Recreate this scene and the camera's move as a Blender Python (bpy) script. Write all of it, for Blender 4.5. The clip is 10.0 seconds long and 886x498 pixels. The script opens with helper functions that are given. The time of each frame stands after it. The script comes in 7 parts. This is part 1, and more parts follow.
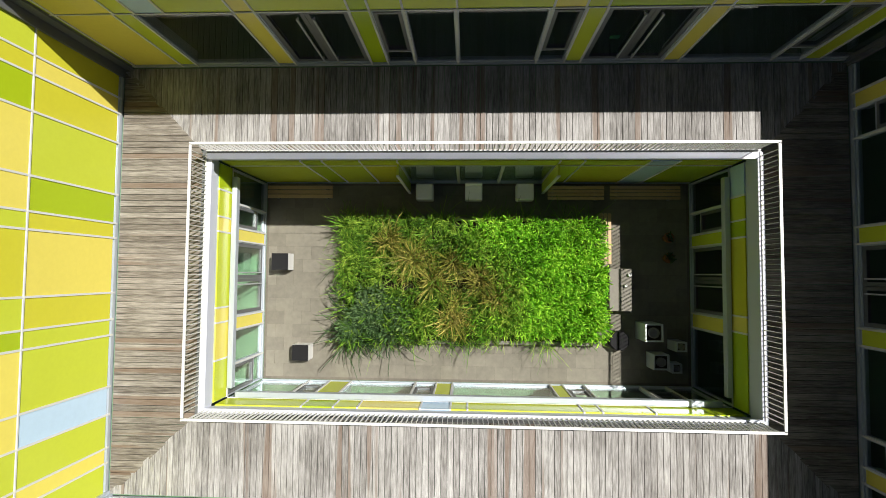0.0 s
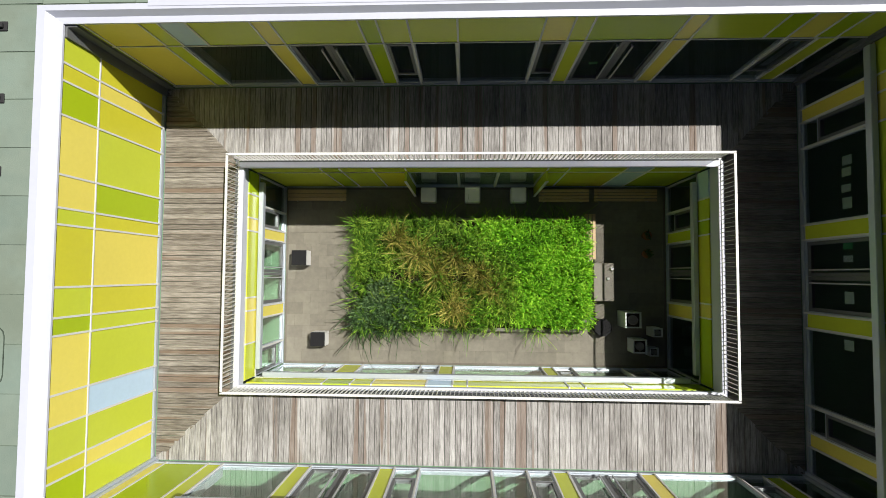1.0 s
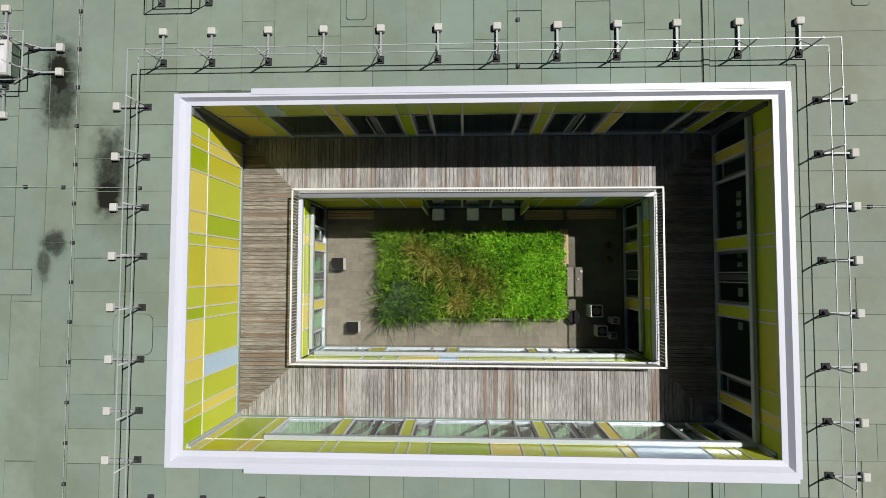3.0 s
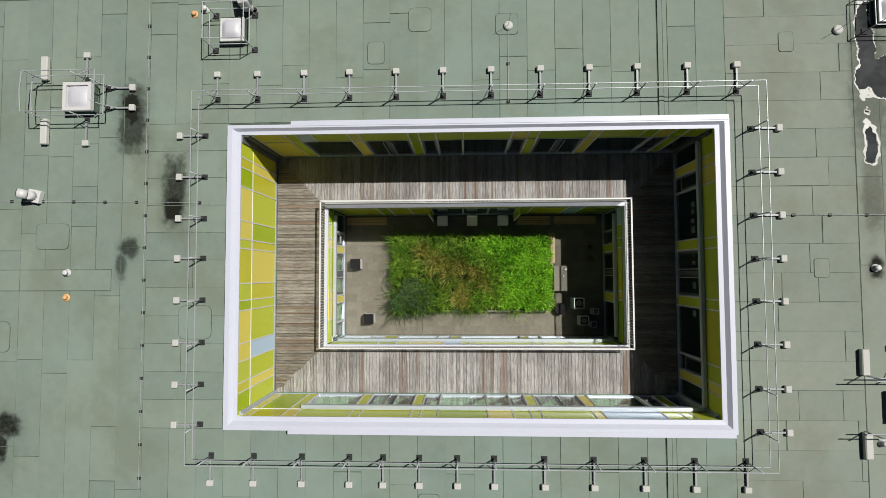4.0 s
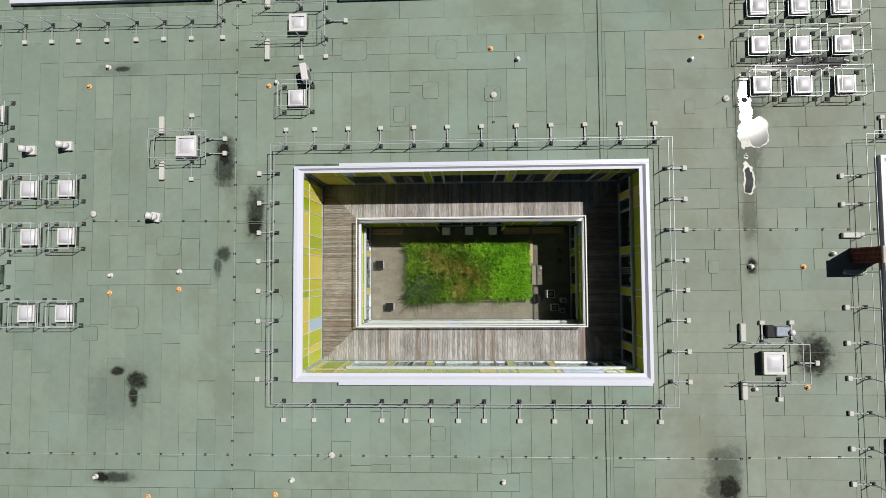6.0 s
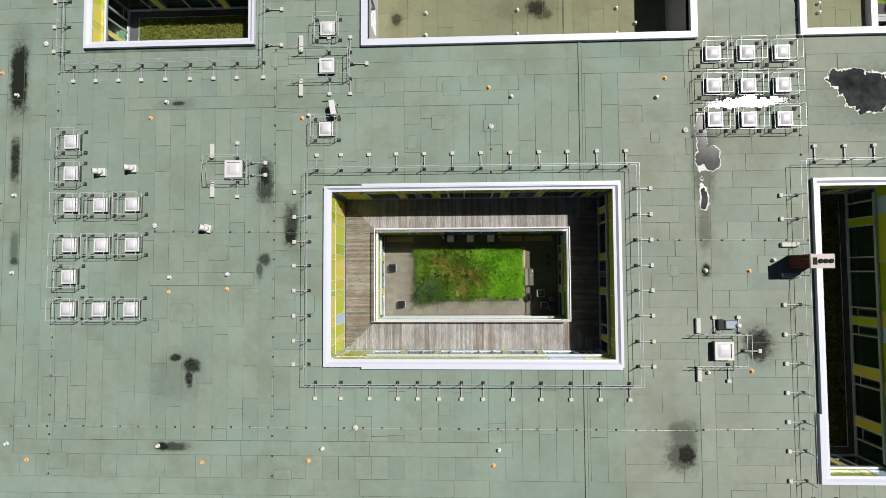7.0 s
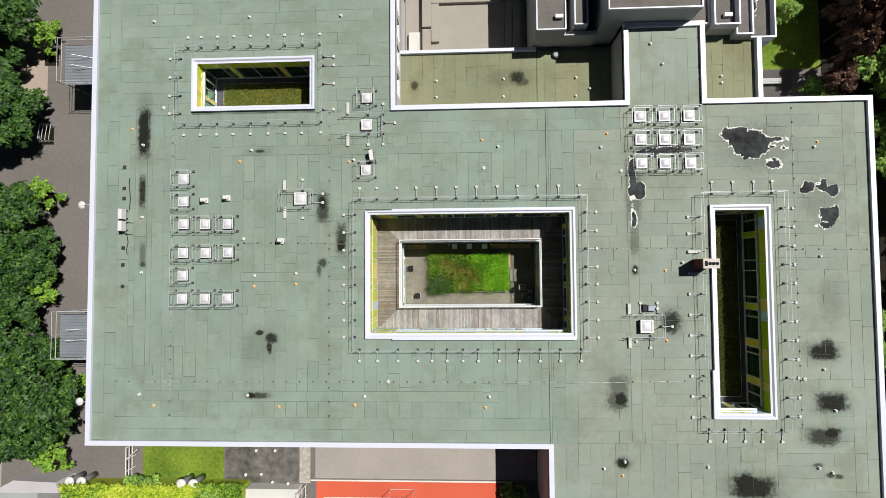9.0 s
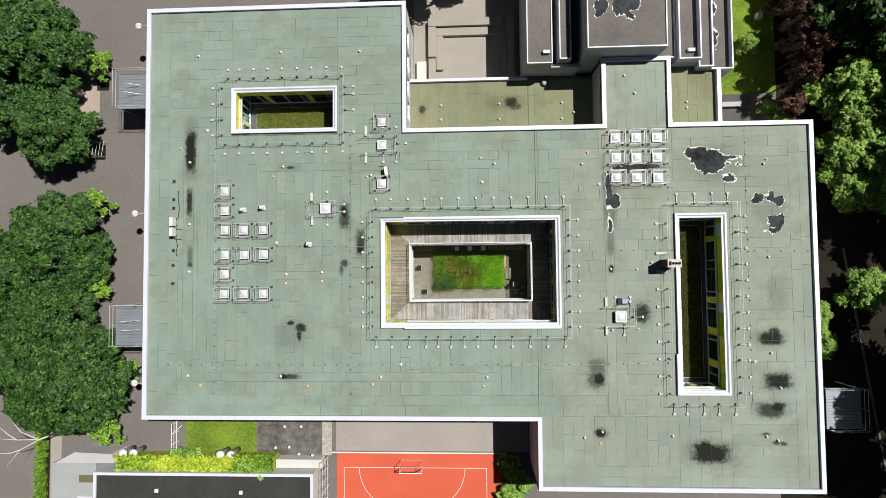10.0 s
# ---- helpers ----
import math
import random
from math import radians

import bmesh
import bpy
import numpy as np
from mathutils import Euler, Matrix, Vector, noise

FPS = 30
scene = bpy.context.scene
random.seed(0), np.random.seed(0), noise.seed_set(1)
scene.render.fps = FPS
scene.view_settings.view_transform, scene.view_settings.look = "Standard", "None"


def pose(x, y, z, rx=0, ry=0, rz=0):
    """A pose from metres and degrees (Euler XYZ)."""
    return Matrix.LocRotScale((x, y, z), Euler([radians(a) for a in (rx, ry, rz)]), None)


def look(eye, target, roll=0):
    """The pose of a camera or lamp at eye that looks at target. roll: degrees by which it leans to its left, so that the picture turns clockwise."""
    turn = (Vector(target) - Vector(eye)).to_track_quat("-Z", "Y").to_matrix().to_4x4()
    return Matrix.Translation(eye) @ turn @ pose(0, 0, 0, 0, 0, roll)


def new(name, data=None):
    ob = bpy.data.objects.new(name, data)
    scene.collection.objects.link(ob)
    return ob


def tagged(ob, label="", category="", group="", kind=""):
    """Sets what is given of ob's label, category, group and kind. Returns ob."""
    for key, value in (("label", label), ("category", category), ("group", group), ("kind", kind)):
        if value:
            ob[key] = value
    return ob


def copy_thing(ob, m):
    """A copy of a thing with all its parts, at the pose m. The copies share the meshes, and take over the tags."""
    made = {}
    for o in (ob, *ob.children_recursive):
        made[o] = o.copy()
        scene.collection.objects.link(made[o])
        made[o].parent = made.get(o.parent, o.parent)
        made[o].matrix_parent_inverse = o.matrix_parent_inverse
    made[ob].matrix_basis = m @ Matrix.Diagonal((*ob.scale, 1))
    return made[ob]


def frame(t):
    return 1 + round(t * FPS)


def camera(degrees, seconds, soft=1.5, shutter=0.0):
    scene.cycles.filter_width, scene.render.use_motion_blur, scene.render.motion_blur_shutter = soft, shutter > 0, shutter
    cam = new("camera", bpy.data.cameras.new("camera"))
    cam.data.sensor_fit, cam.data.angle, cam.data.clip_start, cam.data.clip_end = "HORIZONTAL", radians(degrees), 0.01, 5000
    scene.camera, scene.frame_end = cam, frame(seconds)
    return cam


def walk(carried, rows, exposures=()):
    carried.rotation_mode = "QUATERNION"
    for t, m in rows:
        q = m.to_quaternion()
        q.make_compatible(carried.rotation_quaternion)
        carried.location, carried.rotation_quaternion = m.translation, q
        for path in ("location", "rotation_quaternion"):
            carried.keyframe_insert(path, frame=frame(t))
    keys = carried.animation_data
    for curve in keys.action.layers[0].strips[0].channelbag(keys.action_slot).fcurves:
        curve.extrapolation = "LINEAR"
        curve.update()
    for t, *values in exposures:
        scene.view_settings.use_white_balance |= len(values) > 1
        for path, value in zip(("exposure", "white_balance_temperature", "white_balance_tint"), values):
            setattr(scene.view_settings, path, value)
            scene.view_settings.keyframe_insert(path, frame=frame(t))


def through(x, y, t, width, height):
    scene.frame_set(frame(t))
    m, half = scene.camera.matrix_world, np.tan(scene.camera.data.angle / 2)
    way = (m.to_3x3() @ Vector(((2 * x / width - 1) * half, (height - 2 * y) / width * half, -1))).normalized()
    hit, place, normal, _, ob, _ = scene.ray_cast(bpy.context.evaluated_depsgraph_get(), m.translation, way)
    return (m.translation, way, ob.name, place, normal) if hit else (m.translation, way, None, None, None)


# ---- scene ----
cam = camera(80.68, 10.0, soft=0.65)
# seconds, x, y, z, then small turns about x, y, z of a camera that looks straight down
PATH = [
    (0.0, -0.528, -0.070, 15.969, 2.730, 2.657, 0.514),
    (0.5, -0.565, -0.186, 16.867, 2.731, 2.620, 0.460),
    (1.0, -0.539, -0.257, 17.794, 2.732, 2.584, 0.383),
    (1.5, -0.427, -0.255, 18.789, 2.733, 2.548, 0.276),
    (2.0, -0.372, -0.212, 19.918, 2.733, 2.514, 0.196),
    (2.5, -0.495, -0.173, 21.240, 2.731, 2.482, 0.179),
    (3.0, -0.664, -0.170, 22.750, 2.728, 2.453, 0.132),
    (3.5, -0.729, -0.215, 24.426, 2.722, 2.428, -0.024),
    (4.0, -0.718, -0.255, 26.258, 2.712, 2.409, -0.193),
    (4.5, -0.691, -0.246, 28.210, 2.697, 2.398, -0.270),
    (5.0, -0.659, -0.247, 30.149, 2.676, 2.394, -0.299),
    (5.5, -0.630, -0.308, 31.997, 2.650, 2.398, -0.340),
    (6.0, -0.633, -0.323, 34.017, 2.618, 2.412, -0.362),
    (6.5, -0.685, -0.209, 36.463, 2.581, 2.434, -0.333),
    (7.0, -0.726, -0.110, 39.226, 2.540, 2.462, -0.311),
    (7.5, -0.703, -0.160, 42.156, 2.498, 2.492, -0.350),
    (8.0, -0.654, -0.218, 45.287, 2.453, 2.525, -0.402),
    (8.5, -0.629, -0.135, 48.676, 2.405, 2.561, -0.416),
    (9.0, -0.629, -0.015, 52.299, 2.356, 2.597, -0.422),
    (9.5, -0.643, 0.012, 56.100, 2.309, 2.633, -0.458),
    (10.0, -0.664, -0.027, 59.993, 2.265, 2.668, -0.516),
]
EXPOSURES = [(0.0, 0.65), (1.0, 0.5), (2.5, 0.25), (4.0, 0.1), (5.5, 0.14), (7.0, 0.31), (7.5, 0.33), (9.0, 0.43), (10.0, 0.5)]
walk(cam, [(t, pose(x, y, z, rx, ry, rz)) for t, x, y, z, rx, ry, rz in PATH], EXPOSURES)

# ---- daylight ----
TO_SUN = Vector((0.53, 0.31, 1.0)).normalized()
sun_data = bpy.data.lights.new("sun", "SUN")
sun_data.energy, sun_data.angle, sun_data.color = 5.0, radians(0.55), (1.0, 0.965, 0.9)
sun = new("sun", sun_data)
sun.matrix_world = look(TO_SUN * 150, (0, 0, 0))
world = bpy.data.worlds.new("sky")
scene.world = world
world.use_nodes = True
wt = world.node_tree
sky = wt.nodes.new("ShaderNodeTexSky")
sky.sky_type, sky.sun_disc = "NISHITA", False
sky.sun_elevation, sky.sun_rotation = math.asin(TO_SUN.z), math.atan2(TO_SUN.x, TO_SUN.y)
wt.links.new(sky.outputs[0], wt.nodes["Background"].inputs[0])
wt.nodes["Background"].inputs[1].default_value = 0.0125

# ---- materials ----
def node(tree, kind, **sets):
    n = tree.nodes.new(kind)
    for key, value in sets.items():
        n.inputs[key.replace("_", " ")].default_value = value
    return n


def surface(name, base, rough=0.6, metal=0.0, var=0.15, coarse=0.7, fine=9.0, bump=0.15, rand=0.0,
            stretch=(1, 1, 1), tint=None, spec=0.5, bump_scale=None):
    """A plain surface: base colour that varies at a coarse and a fine scale (per metre), with fine relief."""
    m = bpy.data.materials.new(name)
    m.use_nodes = True
    t = m.node_tree
    b = t.nodes["Principled BSDF"]
    b.inputs["Metallic"].default_value = metal
    b.inputs["Specular IOR Level"].default_value = spec if rough < 0.8 else spec * 0.35
    geo = t.nodes.new("ShaderNodeNewGeometry")
    mp = t.nodes.new("ShaderNodeMapping")
    mp.inputs["Scale"].default_value = stretch
    t.links.new(geo.outputs["Position"], mp.inputs["Vector"])
    big = node(t, "ShaderNodeTexNoise", Scale=coarse, Detail=3.0)
    small = node(t, "ShaderNodeTexNoise", Scale=fine, Detail=4.0, Roughness=0.65)
    t.links.new(mp.outputs[0], big.inputs["Vector"])
    t.links.new(mp.outputs[0], small.inputs["Vector"])
    add = t.nodes.new("ShaderNodeMath")
    add.operation = "ADD"
    t.links.new(big.outputs["Fac"], add.inputs[0])
    t.links.new(small.outputs["Fac"], add.inputs[1])
    last = add
    if rand:
        info = t.nodes.new("ShaderNodeObjectInfo")
        mul = node(t, "ShaderNodeMath")
        mul.operation = "MULTIPLY_ADD"
        mul.inputs[1].default_value = rand
        t.links.new(info.outputs["Random"], mul.inputs[0])
        t.links.new(last.outputs[0], mul.inputs[2])
        last = mul
    ramp = node(t, "ShaderNodeMapRange")
    ramp.inputs["From Min"].default_value = 0.6
    ramp.inputs["From Max"].default_value = 1.4 + rand
    ramp.inputs["To Min"].default_value = 0.0
    ramp.inputs["To Max"].default_value = 1.0
    t.links.new(last.outputs[0], ramp.inputs["Value"])
    mix = t.nodes.new("ShaderNodeMix")
    mix.data_type = "RGBA"
    lo = [c * (1 - var) for c in base]
    hi = [min(1, c * (1 + var)) for c in (tint or base)]
    mix.inputs[6].default_value = (*lo, 1)
    mix.inputs[7].default_value = (*hi, 1)
    t.links.new(ramp.outputs[0], mix.inputs[0])
    t.links.new(mix.outputs[2], b.inputs["Base Color"])
    rr = node(t, "ShaderNodeMapRange")
    rr.inputs["To Min"].default_value = max(0.02, rough - 0.08)
    rr.inputs["To Max"].default_value = min(1, rough + 0.08)
    t.links.new(small.outputs["Fac"], rr.inputs["Value"])
    t.links.new(rr.outputs[0], b.inputs["Roughness"])
    if bump:
        bp = node(t, "ShaderNodeBump", Strength=bump, Distance=0.02)
        src = small
        if bump_scale:
            src = node(t, "ShaderNodeTexNoise", Scale=bump_scale, Detail=3.0)
            t.links.new(mp.outputs[0], src.inputs["Vector"])
        t.links.new(src.outputs["Fac"], bp.inputs["Height"])
        t.links.new(bp.outputs[0], b.inputs["Normal"])
    return m


def glass(name, tint, rough=0.01):
    m = bpy.data.materials.new(name)
    m.use_nodes = True
    b = m.node_tree.nodes["Principled BSDF"]
    b.inputs["Base Color"].default_value = (*tint, 1)
    b.inputs["Transmission Weight"].default_value = 1.0
    b.inputs["Roughness"].default_value = rough
    b.inputs["IOR"].default_value = 1.5
    return m


PAINT = {
    "yellow": surface("panel_yellow", (0.70, 0.60, 0.115), 0.22, var=0.05, bump=0.0, coarse=0.5, spec=0.3),
    "mustard": surface("panel_mustard", (0.56, 0.53, 0.04), 0.22, var=0.05, bump=0.0, coarse=0.5, spec=0.3),
    "lime": surface("panel_lime", (0.50, 0.56, 0.045), 0.22, var=0.05, bump=0.0, coarse=0.5, spec=0.3),
    "green": surface("panel_green", (0.36, 0.47, 0.014), 0.22, var=0.05, bump=0.0, coarse=0.5, spec=0.3),
    "moss": surface("panel_moss", (0.27, 0.43, 0.012), 0.22, var=0.05, bump=0.0, coarse=0.5, spec=0.3),
    "blue": surface("panel_blue", (0.45, 0.60, 0.76), 0.22, var=0.05, bump=0.0, coarse=0.5, spec=0.3),
}
ALU = surface("aluminium", (0.46, 0.51, 0.57), 0.35, metal=0.35, var=0.06, bump=0.02)
ALU_DARK = surface("aluminium_dark", (0.144, 0.151, 0.158), 0.45, metal=0.3, var=0.08, bump=0.02)
WHITE = surface("white_coping", (0.485, 0.505, 0.59), 0.45, var=0.04, bump=0.03, coarse=0.6)
WHITE_PAINT = surface("white_paint", (0.593, 0.593, 0.585), 0.5, var=0.05, bump=0.03)
RENDER_WALL = surface("grey_white_render", (0.432, 0.432, 0.425), 0.85, var=0.08, bump=0.2, fine=18)
GALV_DULL = surface("dull_galvanised_steel", (0.29, 0.305, 0.315), 0.6, metal=0.25, var=0.15, bump=0.03, fine=25)
GALV_RAIL = surface("galvanised_rail", (0.36, 0.38, 0.40), 0.5, metal=0.25, var=0.12, bump=0.03, fine=25)
GALV = surface("galvanised_steel", (0.44, 0.46, 0.48), 0.5, metal=0.25, var=0.12, bump=0.03, fine=25)
RUBBER = surface("black_rubber", (0.030, 0.030, 0.032), 0.8, var=0.2, bump=0.2)
CONCRETE = surface("light_concrete", (0.446, 0.446, 0.425), 0.85, var=0.1, bump=0.25, fine=22)
DOME = surface("opal_dome", (0.46, 0.46, 0.50), 0.5, var=0.03, bump=0.0)
PVC = surface("white_pvc", (0.512, 0.512, 0.512), 0.35, var=0.04, bump=0.0)
ORANGE = surface("orange_cap", (0.58, 0.33, 0.14), 0.6, var=0.15, bump=0.1)
BLACK = surface("black_hole", (0.012, 0.012, 0.013), 0.8, var=0.2, bump=0.0)
GLASS = glass("window_glass", (0.80, 0.90, 0.85))
PAPER = surface("pale_paper", (0.518, 0.576, 0.547), 0.8, var=0.04, bump=0.0)
INSIDE_FLOOR = surface("inside_lino", (0.122, 0.223, 0.130), 0.5, var=0.1, bump=0.05)
BRICK_RED = surface("chimney_brick", (0.13, 0.036, 0.024), 0.85, var=0.25, bump=0.4, fine=16)
PINK_STONE = surface("chimney_cap", (0.43, 0.39, 0.375), 0.8, var=0.15, bump=0.25, fine=16)


def wood(name, lo, mid, hi, axis):
    """Weathered boards: colour by board, long grain along the axis, worn pale patches."""
    m = bpy.data.materials.new(name)
    m.use_nodes = True
    t = m.node_tree
    b = t.nodes["Principled BSDF"]
    geo = t.nodes.new("ShaderNodeNewGeometry")
    info = t.nodes.new("ShaderNodeObjectInfo")
    mp = t.nodes.new("ShaderNodeMapping")
    mp.inputs["Scale"].default_value = (1, 14, 14) if axis == "x" else (14, 1, 14)
    t.links.new(geo.outputs["Position"], mp.inputs["Vector"])
    shift = t.nodes.new("ShaderNodeVectorMath")
    shift.operation = "ADD"
    scale = t.nodes.new("ShaderNodeMath")
    scale.operation = "MULTIPLY"
    scale.inputs[1].default_value = 37.0
    t.links.new(info.outputs["Random"], scale.inputs[0])
    t.links.new(mp.outputs[0], shift.inputs[0])
    t.links.new(scale.outputs[0], shift.inputs[1])
    grain = node(t, "ShaderNodeTexNoise", Scale=2.2, Detail=6.0, Roughness=0.7)
    t.links.new(shift.outputs[0], grain.inputs["Vector"])
    patch = node(t, "ShaderNodeTexNoise", Scale=0.9, Detail=4.0)
    t.links.new(geo.outputs["Position"], patch.inputs["Vector"])
    dash_map = t.nodes.new("ShaderNodeMapping")
    dash_map.inputs["Scale"].default_value = (3.2, 34, 1) if axis == "x" else (34, 3.2, 1)
    t.links.new(geo.outputs["Position"], dash_map.inputs["Vector"])
    dash = node(t, "ShaderNodeTexNoise", Scale=1.0, Detail=3.0, Roughness=0.6)
    t.links.new(dash_map.outputs[0], dash.inputs["Vector"])
    ramp = t.nodes.new("ShaderNodeValToRGB")
    ramp.color_ramp.elements[0].position, ramp.color_ramp.elements[0].color = 0.12, (*lo, 1)
    ramp.color_ramp.elements[1].position, ramp.color_ramp.elements[1].color = 0.9, (*hi, 1)
    e = ramp.color_ramp.elements.new(0.5)
    e.color = (*mid, 1)
    s1 = t.nodes.new("ShaderNodeMath")
    s1.operation = "MULTIPLY_ADD"
    s1.inputs[1].default_value = 0.24
    t.links.new(info.outputs["Random"], s1.inputs[0])
    t.links.new(grain.outputs["Fac"], s1.inputs[2])
    s2 = t.nodes.new("ShaderNodeMath")
    s2.operation = "MULTIPLY_ADD"
    s2.inputs[1].default_value = 0.42
    t.links.new(patch.outputs["Fac"], s2.inputs[0])
    t.links.new(s1.outputs[0], s2.inputs[2])
    s3 = t.nodes.new("ShaderNodeMath")
    s3.operation = "SUBTRACT"
    s3.inputs[1].default_value = 0.225
    s4 = t.nodes.new("ShaderNodeMath")
    s4.operation = "MULTIPLY_ADD"
    s4.inputs[1].default_value = 0.55
    s4.inputs[2].default_value = -0.26
    t.links.new(dash.outputs["Fac"], s4.inputs[0])
    s5 = t.nodes.new("ShaderNodeMath")
    s5.operation = "ADD"
    t.links.new(s4.outputs[0], s5.inputs[0])
    t.links.new(s2.outputs[0], s5.inputs[1])
    t.links.new(s5.outputs[0], s3.inputs[0])
    t.links.new(s3.outputs[0], ramp.inputs[0])
    # a few runs of neighbouring boards are newer and browner
    run_map = t.nodes.new("ShaderNodeMapping")
    run_map.inputs["Scale"].default_value = (0.08, 3.4, 0) if axis == "x" else (3.4, 0.08, 0)
    t.links.new(geo.outputs["Position"], run_map.inputs["Vector"])
    runs = node(t, "ShaderNodeTexNoise", Scale=1.0, Detail=1.0)
    t.links.new(run_map.outputs[0], runs.inputs["Vector"])
    jump = t.nodes.new("ShaderNodeMath")
    jump.operation = "MULTIPLY_ADD"
    jump.inputs[1].default_value = 0.14
    t.links.new(info.outputs["Random"], jump.inputs[0])
    t.links.new(runs.outputs["Fac"], jump.inputs[2])
    odd = t.nodes.new("ShaderNodeMapRange")
    odd.inputs["From Min"].default_value = 0.675
    odd.inputs["From Max"].default_value = 0.72
    odd.inputs["To Max"].default_value = 0.6
    t.links.new(jump.outputs[0], odd.inputs["Value"])
    mix = t.nodes.new("ShaderNodeMix")
    mix.data_type = "RGBA"
    mix.inputs[7].default_value = (0.135, 0.085, 0.055, 1)
    t.links.new(odd.outputs[0], mix.inputs[0])
    t.links.new(ramp.outputs[0], mix.inputs[6])
    t.links.new(mix.outputs[2], b.inputs["Base Color"])
    b.inputs["Roughness"].default_value = 0.8
    b.inputs["Specular IOR Level"].default_value = 0.15
    bp = node(t, "ShaderNodeBump", Strength=0.5, Distance=0.01)
    t.links.new(grain.outputs["Fac"], bp.inputs["Height"])
    t.links.new(bp.outputs[0], b.inputs["Normal"])
    return m


DECK_Y = wood("deck_boards_across", (0.022, 0.019, 0.017), (0.185, 0.176, 0.168), (0.40, 0.39, 0.38), "y")
DECK_X = wood("deck_boards_along", (0.020, 0.016, 0.013), (0.135, 0.118, 0.099), (0.31, 0.285, 0.25), "x")
BENCH_WOOD = surface("bench_wood", (0.40, 0.28, 0.155), 0.6, var=0.25, bump=0.2, fine=20, rand=0.4)


def math_node(t, op, a, b, c=None):
    """A math node over numbers and sockets."""
    n = t.nodes.new("ShaderNodeMath")
    n.operation = op
    for k, v in enumerate((a, b, c)):
        if v is None:
            continue
        if isinstance(v, (int, float)):
            n.inputs[k].default_value = v
        else:
            t.links.new(v, n.inputs[k])
    return n.outputs[0]


def smooth_step(t, value, lo, hi, top):
    n = t.nodes.new("ShaderNodeMapRange")
    n.interpolation_type = "SMOOTHSTEP"
    n.inputs["From Min"].default_value, n.inputs["From Max"].default_value, n.inputs["To Max"].default_value = lo, hi, top
    t.links.new(value, n.inputs["Value"])
    return n.outputs[0]


def blend(t, fac, under, over):
    """Mixes a colour over a socket."""
    n = t.nodes.new("ShaderNodeMix")
    n.data_type = "RGBA"
    t.links.new(fac, n.inputs[0])
    t.links.new(under, n.inputs[6])
    n.inputs[7].default_value = (*over, 1)
    return n.outputs[2]


def membrane(name, base, stains):
    """Mineral-felted roofing: green grit, faded and brownish patches, dark damp stains with shapes of their own."""
    m = surface(name, base, 0.88, var=0.12, coarse=0.16, fine=2.6, bump=0.25, bump_scale=45, rand=0.42, tint=[base[0] * 1.22, base[1] * 1.07, base[2] * 1.0])
    t = m.node_tree
    b = t.nodes["Principled BSDF"]
    geo = t.nodes.new("ShaderNodeNewGeometry")
    place = geo.outputs["Position"]

    def noise_of(scale, detail, rough):
        n = node(t, "ShaderNodeTexNoise", Scale=scale, Detail=detail, Roughness=rough)
        t.links.new(place, n.inputs["Vector"])
        return n.outputs["Fac"]
    broad, edge, grit = noise_of(0.8, 4.0, 0.6), noise_of(3.2, 5.0, 0.65), noise_of(7.0, 3.0, 0.6)
    wob = math_node(t, "ADD", math_node(t, "MULTIPLY_ADD", broad, 1.0, -0.5), math_node(t, "MULTIPLY_ADD", edge, 1.15, -0.57))
    last = None
    for x, y, rx, ry, depth, *boxy in stains:
        d = t.nodes.new("ShaderNodeVectorMath")
        d.operation = "SUBTRACT"
        d.inputs[1].default_value = (x, y, 7.45)
        t.links.new(place, d.inputs[0])
        s = t.nodes.new("ShaderNodeVectorMath")
        s.operation = "MULTIPLY"
        s.inputs[1].default_value = (1 / rx, 1 / ry, 0)
        t.links.new(d.outputs[0], s.inputs[0])
        if boxy:
            ab = t.nodes.new("ShaderNodeVectorMath")
            ab.operation = "ABSOLUTE"
            t.links.new(s.outputs[0], ab.inputs[0])
            sp = t.nodes.new("ShaderNodeSeparateXYZ")
            t.links.new(ab.outputs[0], sp.inputs[0])
            far = math_node(t, "POWER", math_node(t, "ADD", math_node(t, "POWER", sp.outputs[0], 3.5), math_node(t, "POWER", sp.outputs[1], 3.5)), 1 / 3.5)
        else:
            ln = t.nodes.new("ShaderNodeVectorMath")
            ln.operation = "LENGTH"
            t.links.new(s.outputs[0], ln.inputs[0])
            far = ln.outputs["Value"]
        reach = math_node(t, "MULTIPLY_ADD", wob, 0.6 if boxy else 0.72, far)
        core = smooth_step(t, reach, 1.26, 0.5, min(1.0, depth * 1.08))
        halo = smooth_step(t, reach, 1.65, 0.9, depth * 0.22)
        both = math_node(t, "MAXIMUM", core, halo)
        last = both if last is None else math_node(t, "MAXIMUM", last, both)
    mottled = math_node(t, "MULTIPLY", last, math_node(t, "MULTIPLY_ADD", grit, 0.45, 0.86))
    mottled = math_node(t, "MINIMUM", mottled, 0.985)
    dirt = smooth_step(t, noise_of(0.33, 6.0, 0.62), 0.48, 0.68, 0.6)
    pale = smooth_step(t, noise_of(0.21, 5.0, 0.55), 0.46, 0.66, 0.42)
    colour = b.inputs["Base Color"].links[0].from_socket
    colour = blend(t, pale, colour, [c * 1.3 for c in base])
    colour = blend(t, dirt, colour, (base[0] * 0.92, base[1] * 0.80, base[2] * 0.70))
    colour = blend(t, mottled, colour, (0.007, 0.008, 0.005))
    t.links.new(colour, b.inputs["Base Color"])
    return m


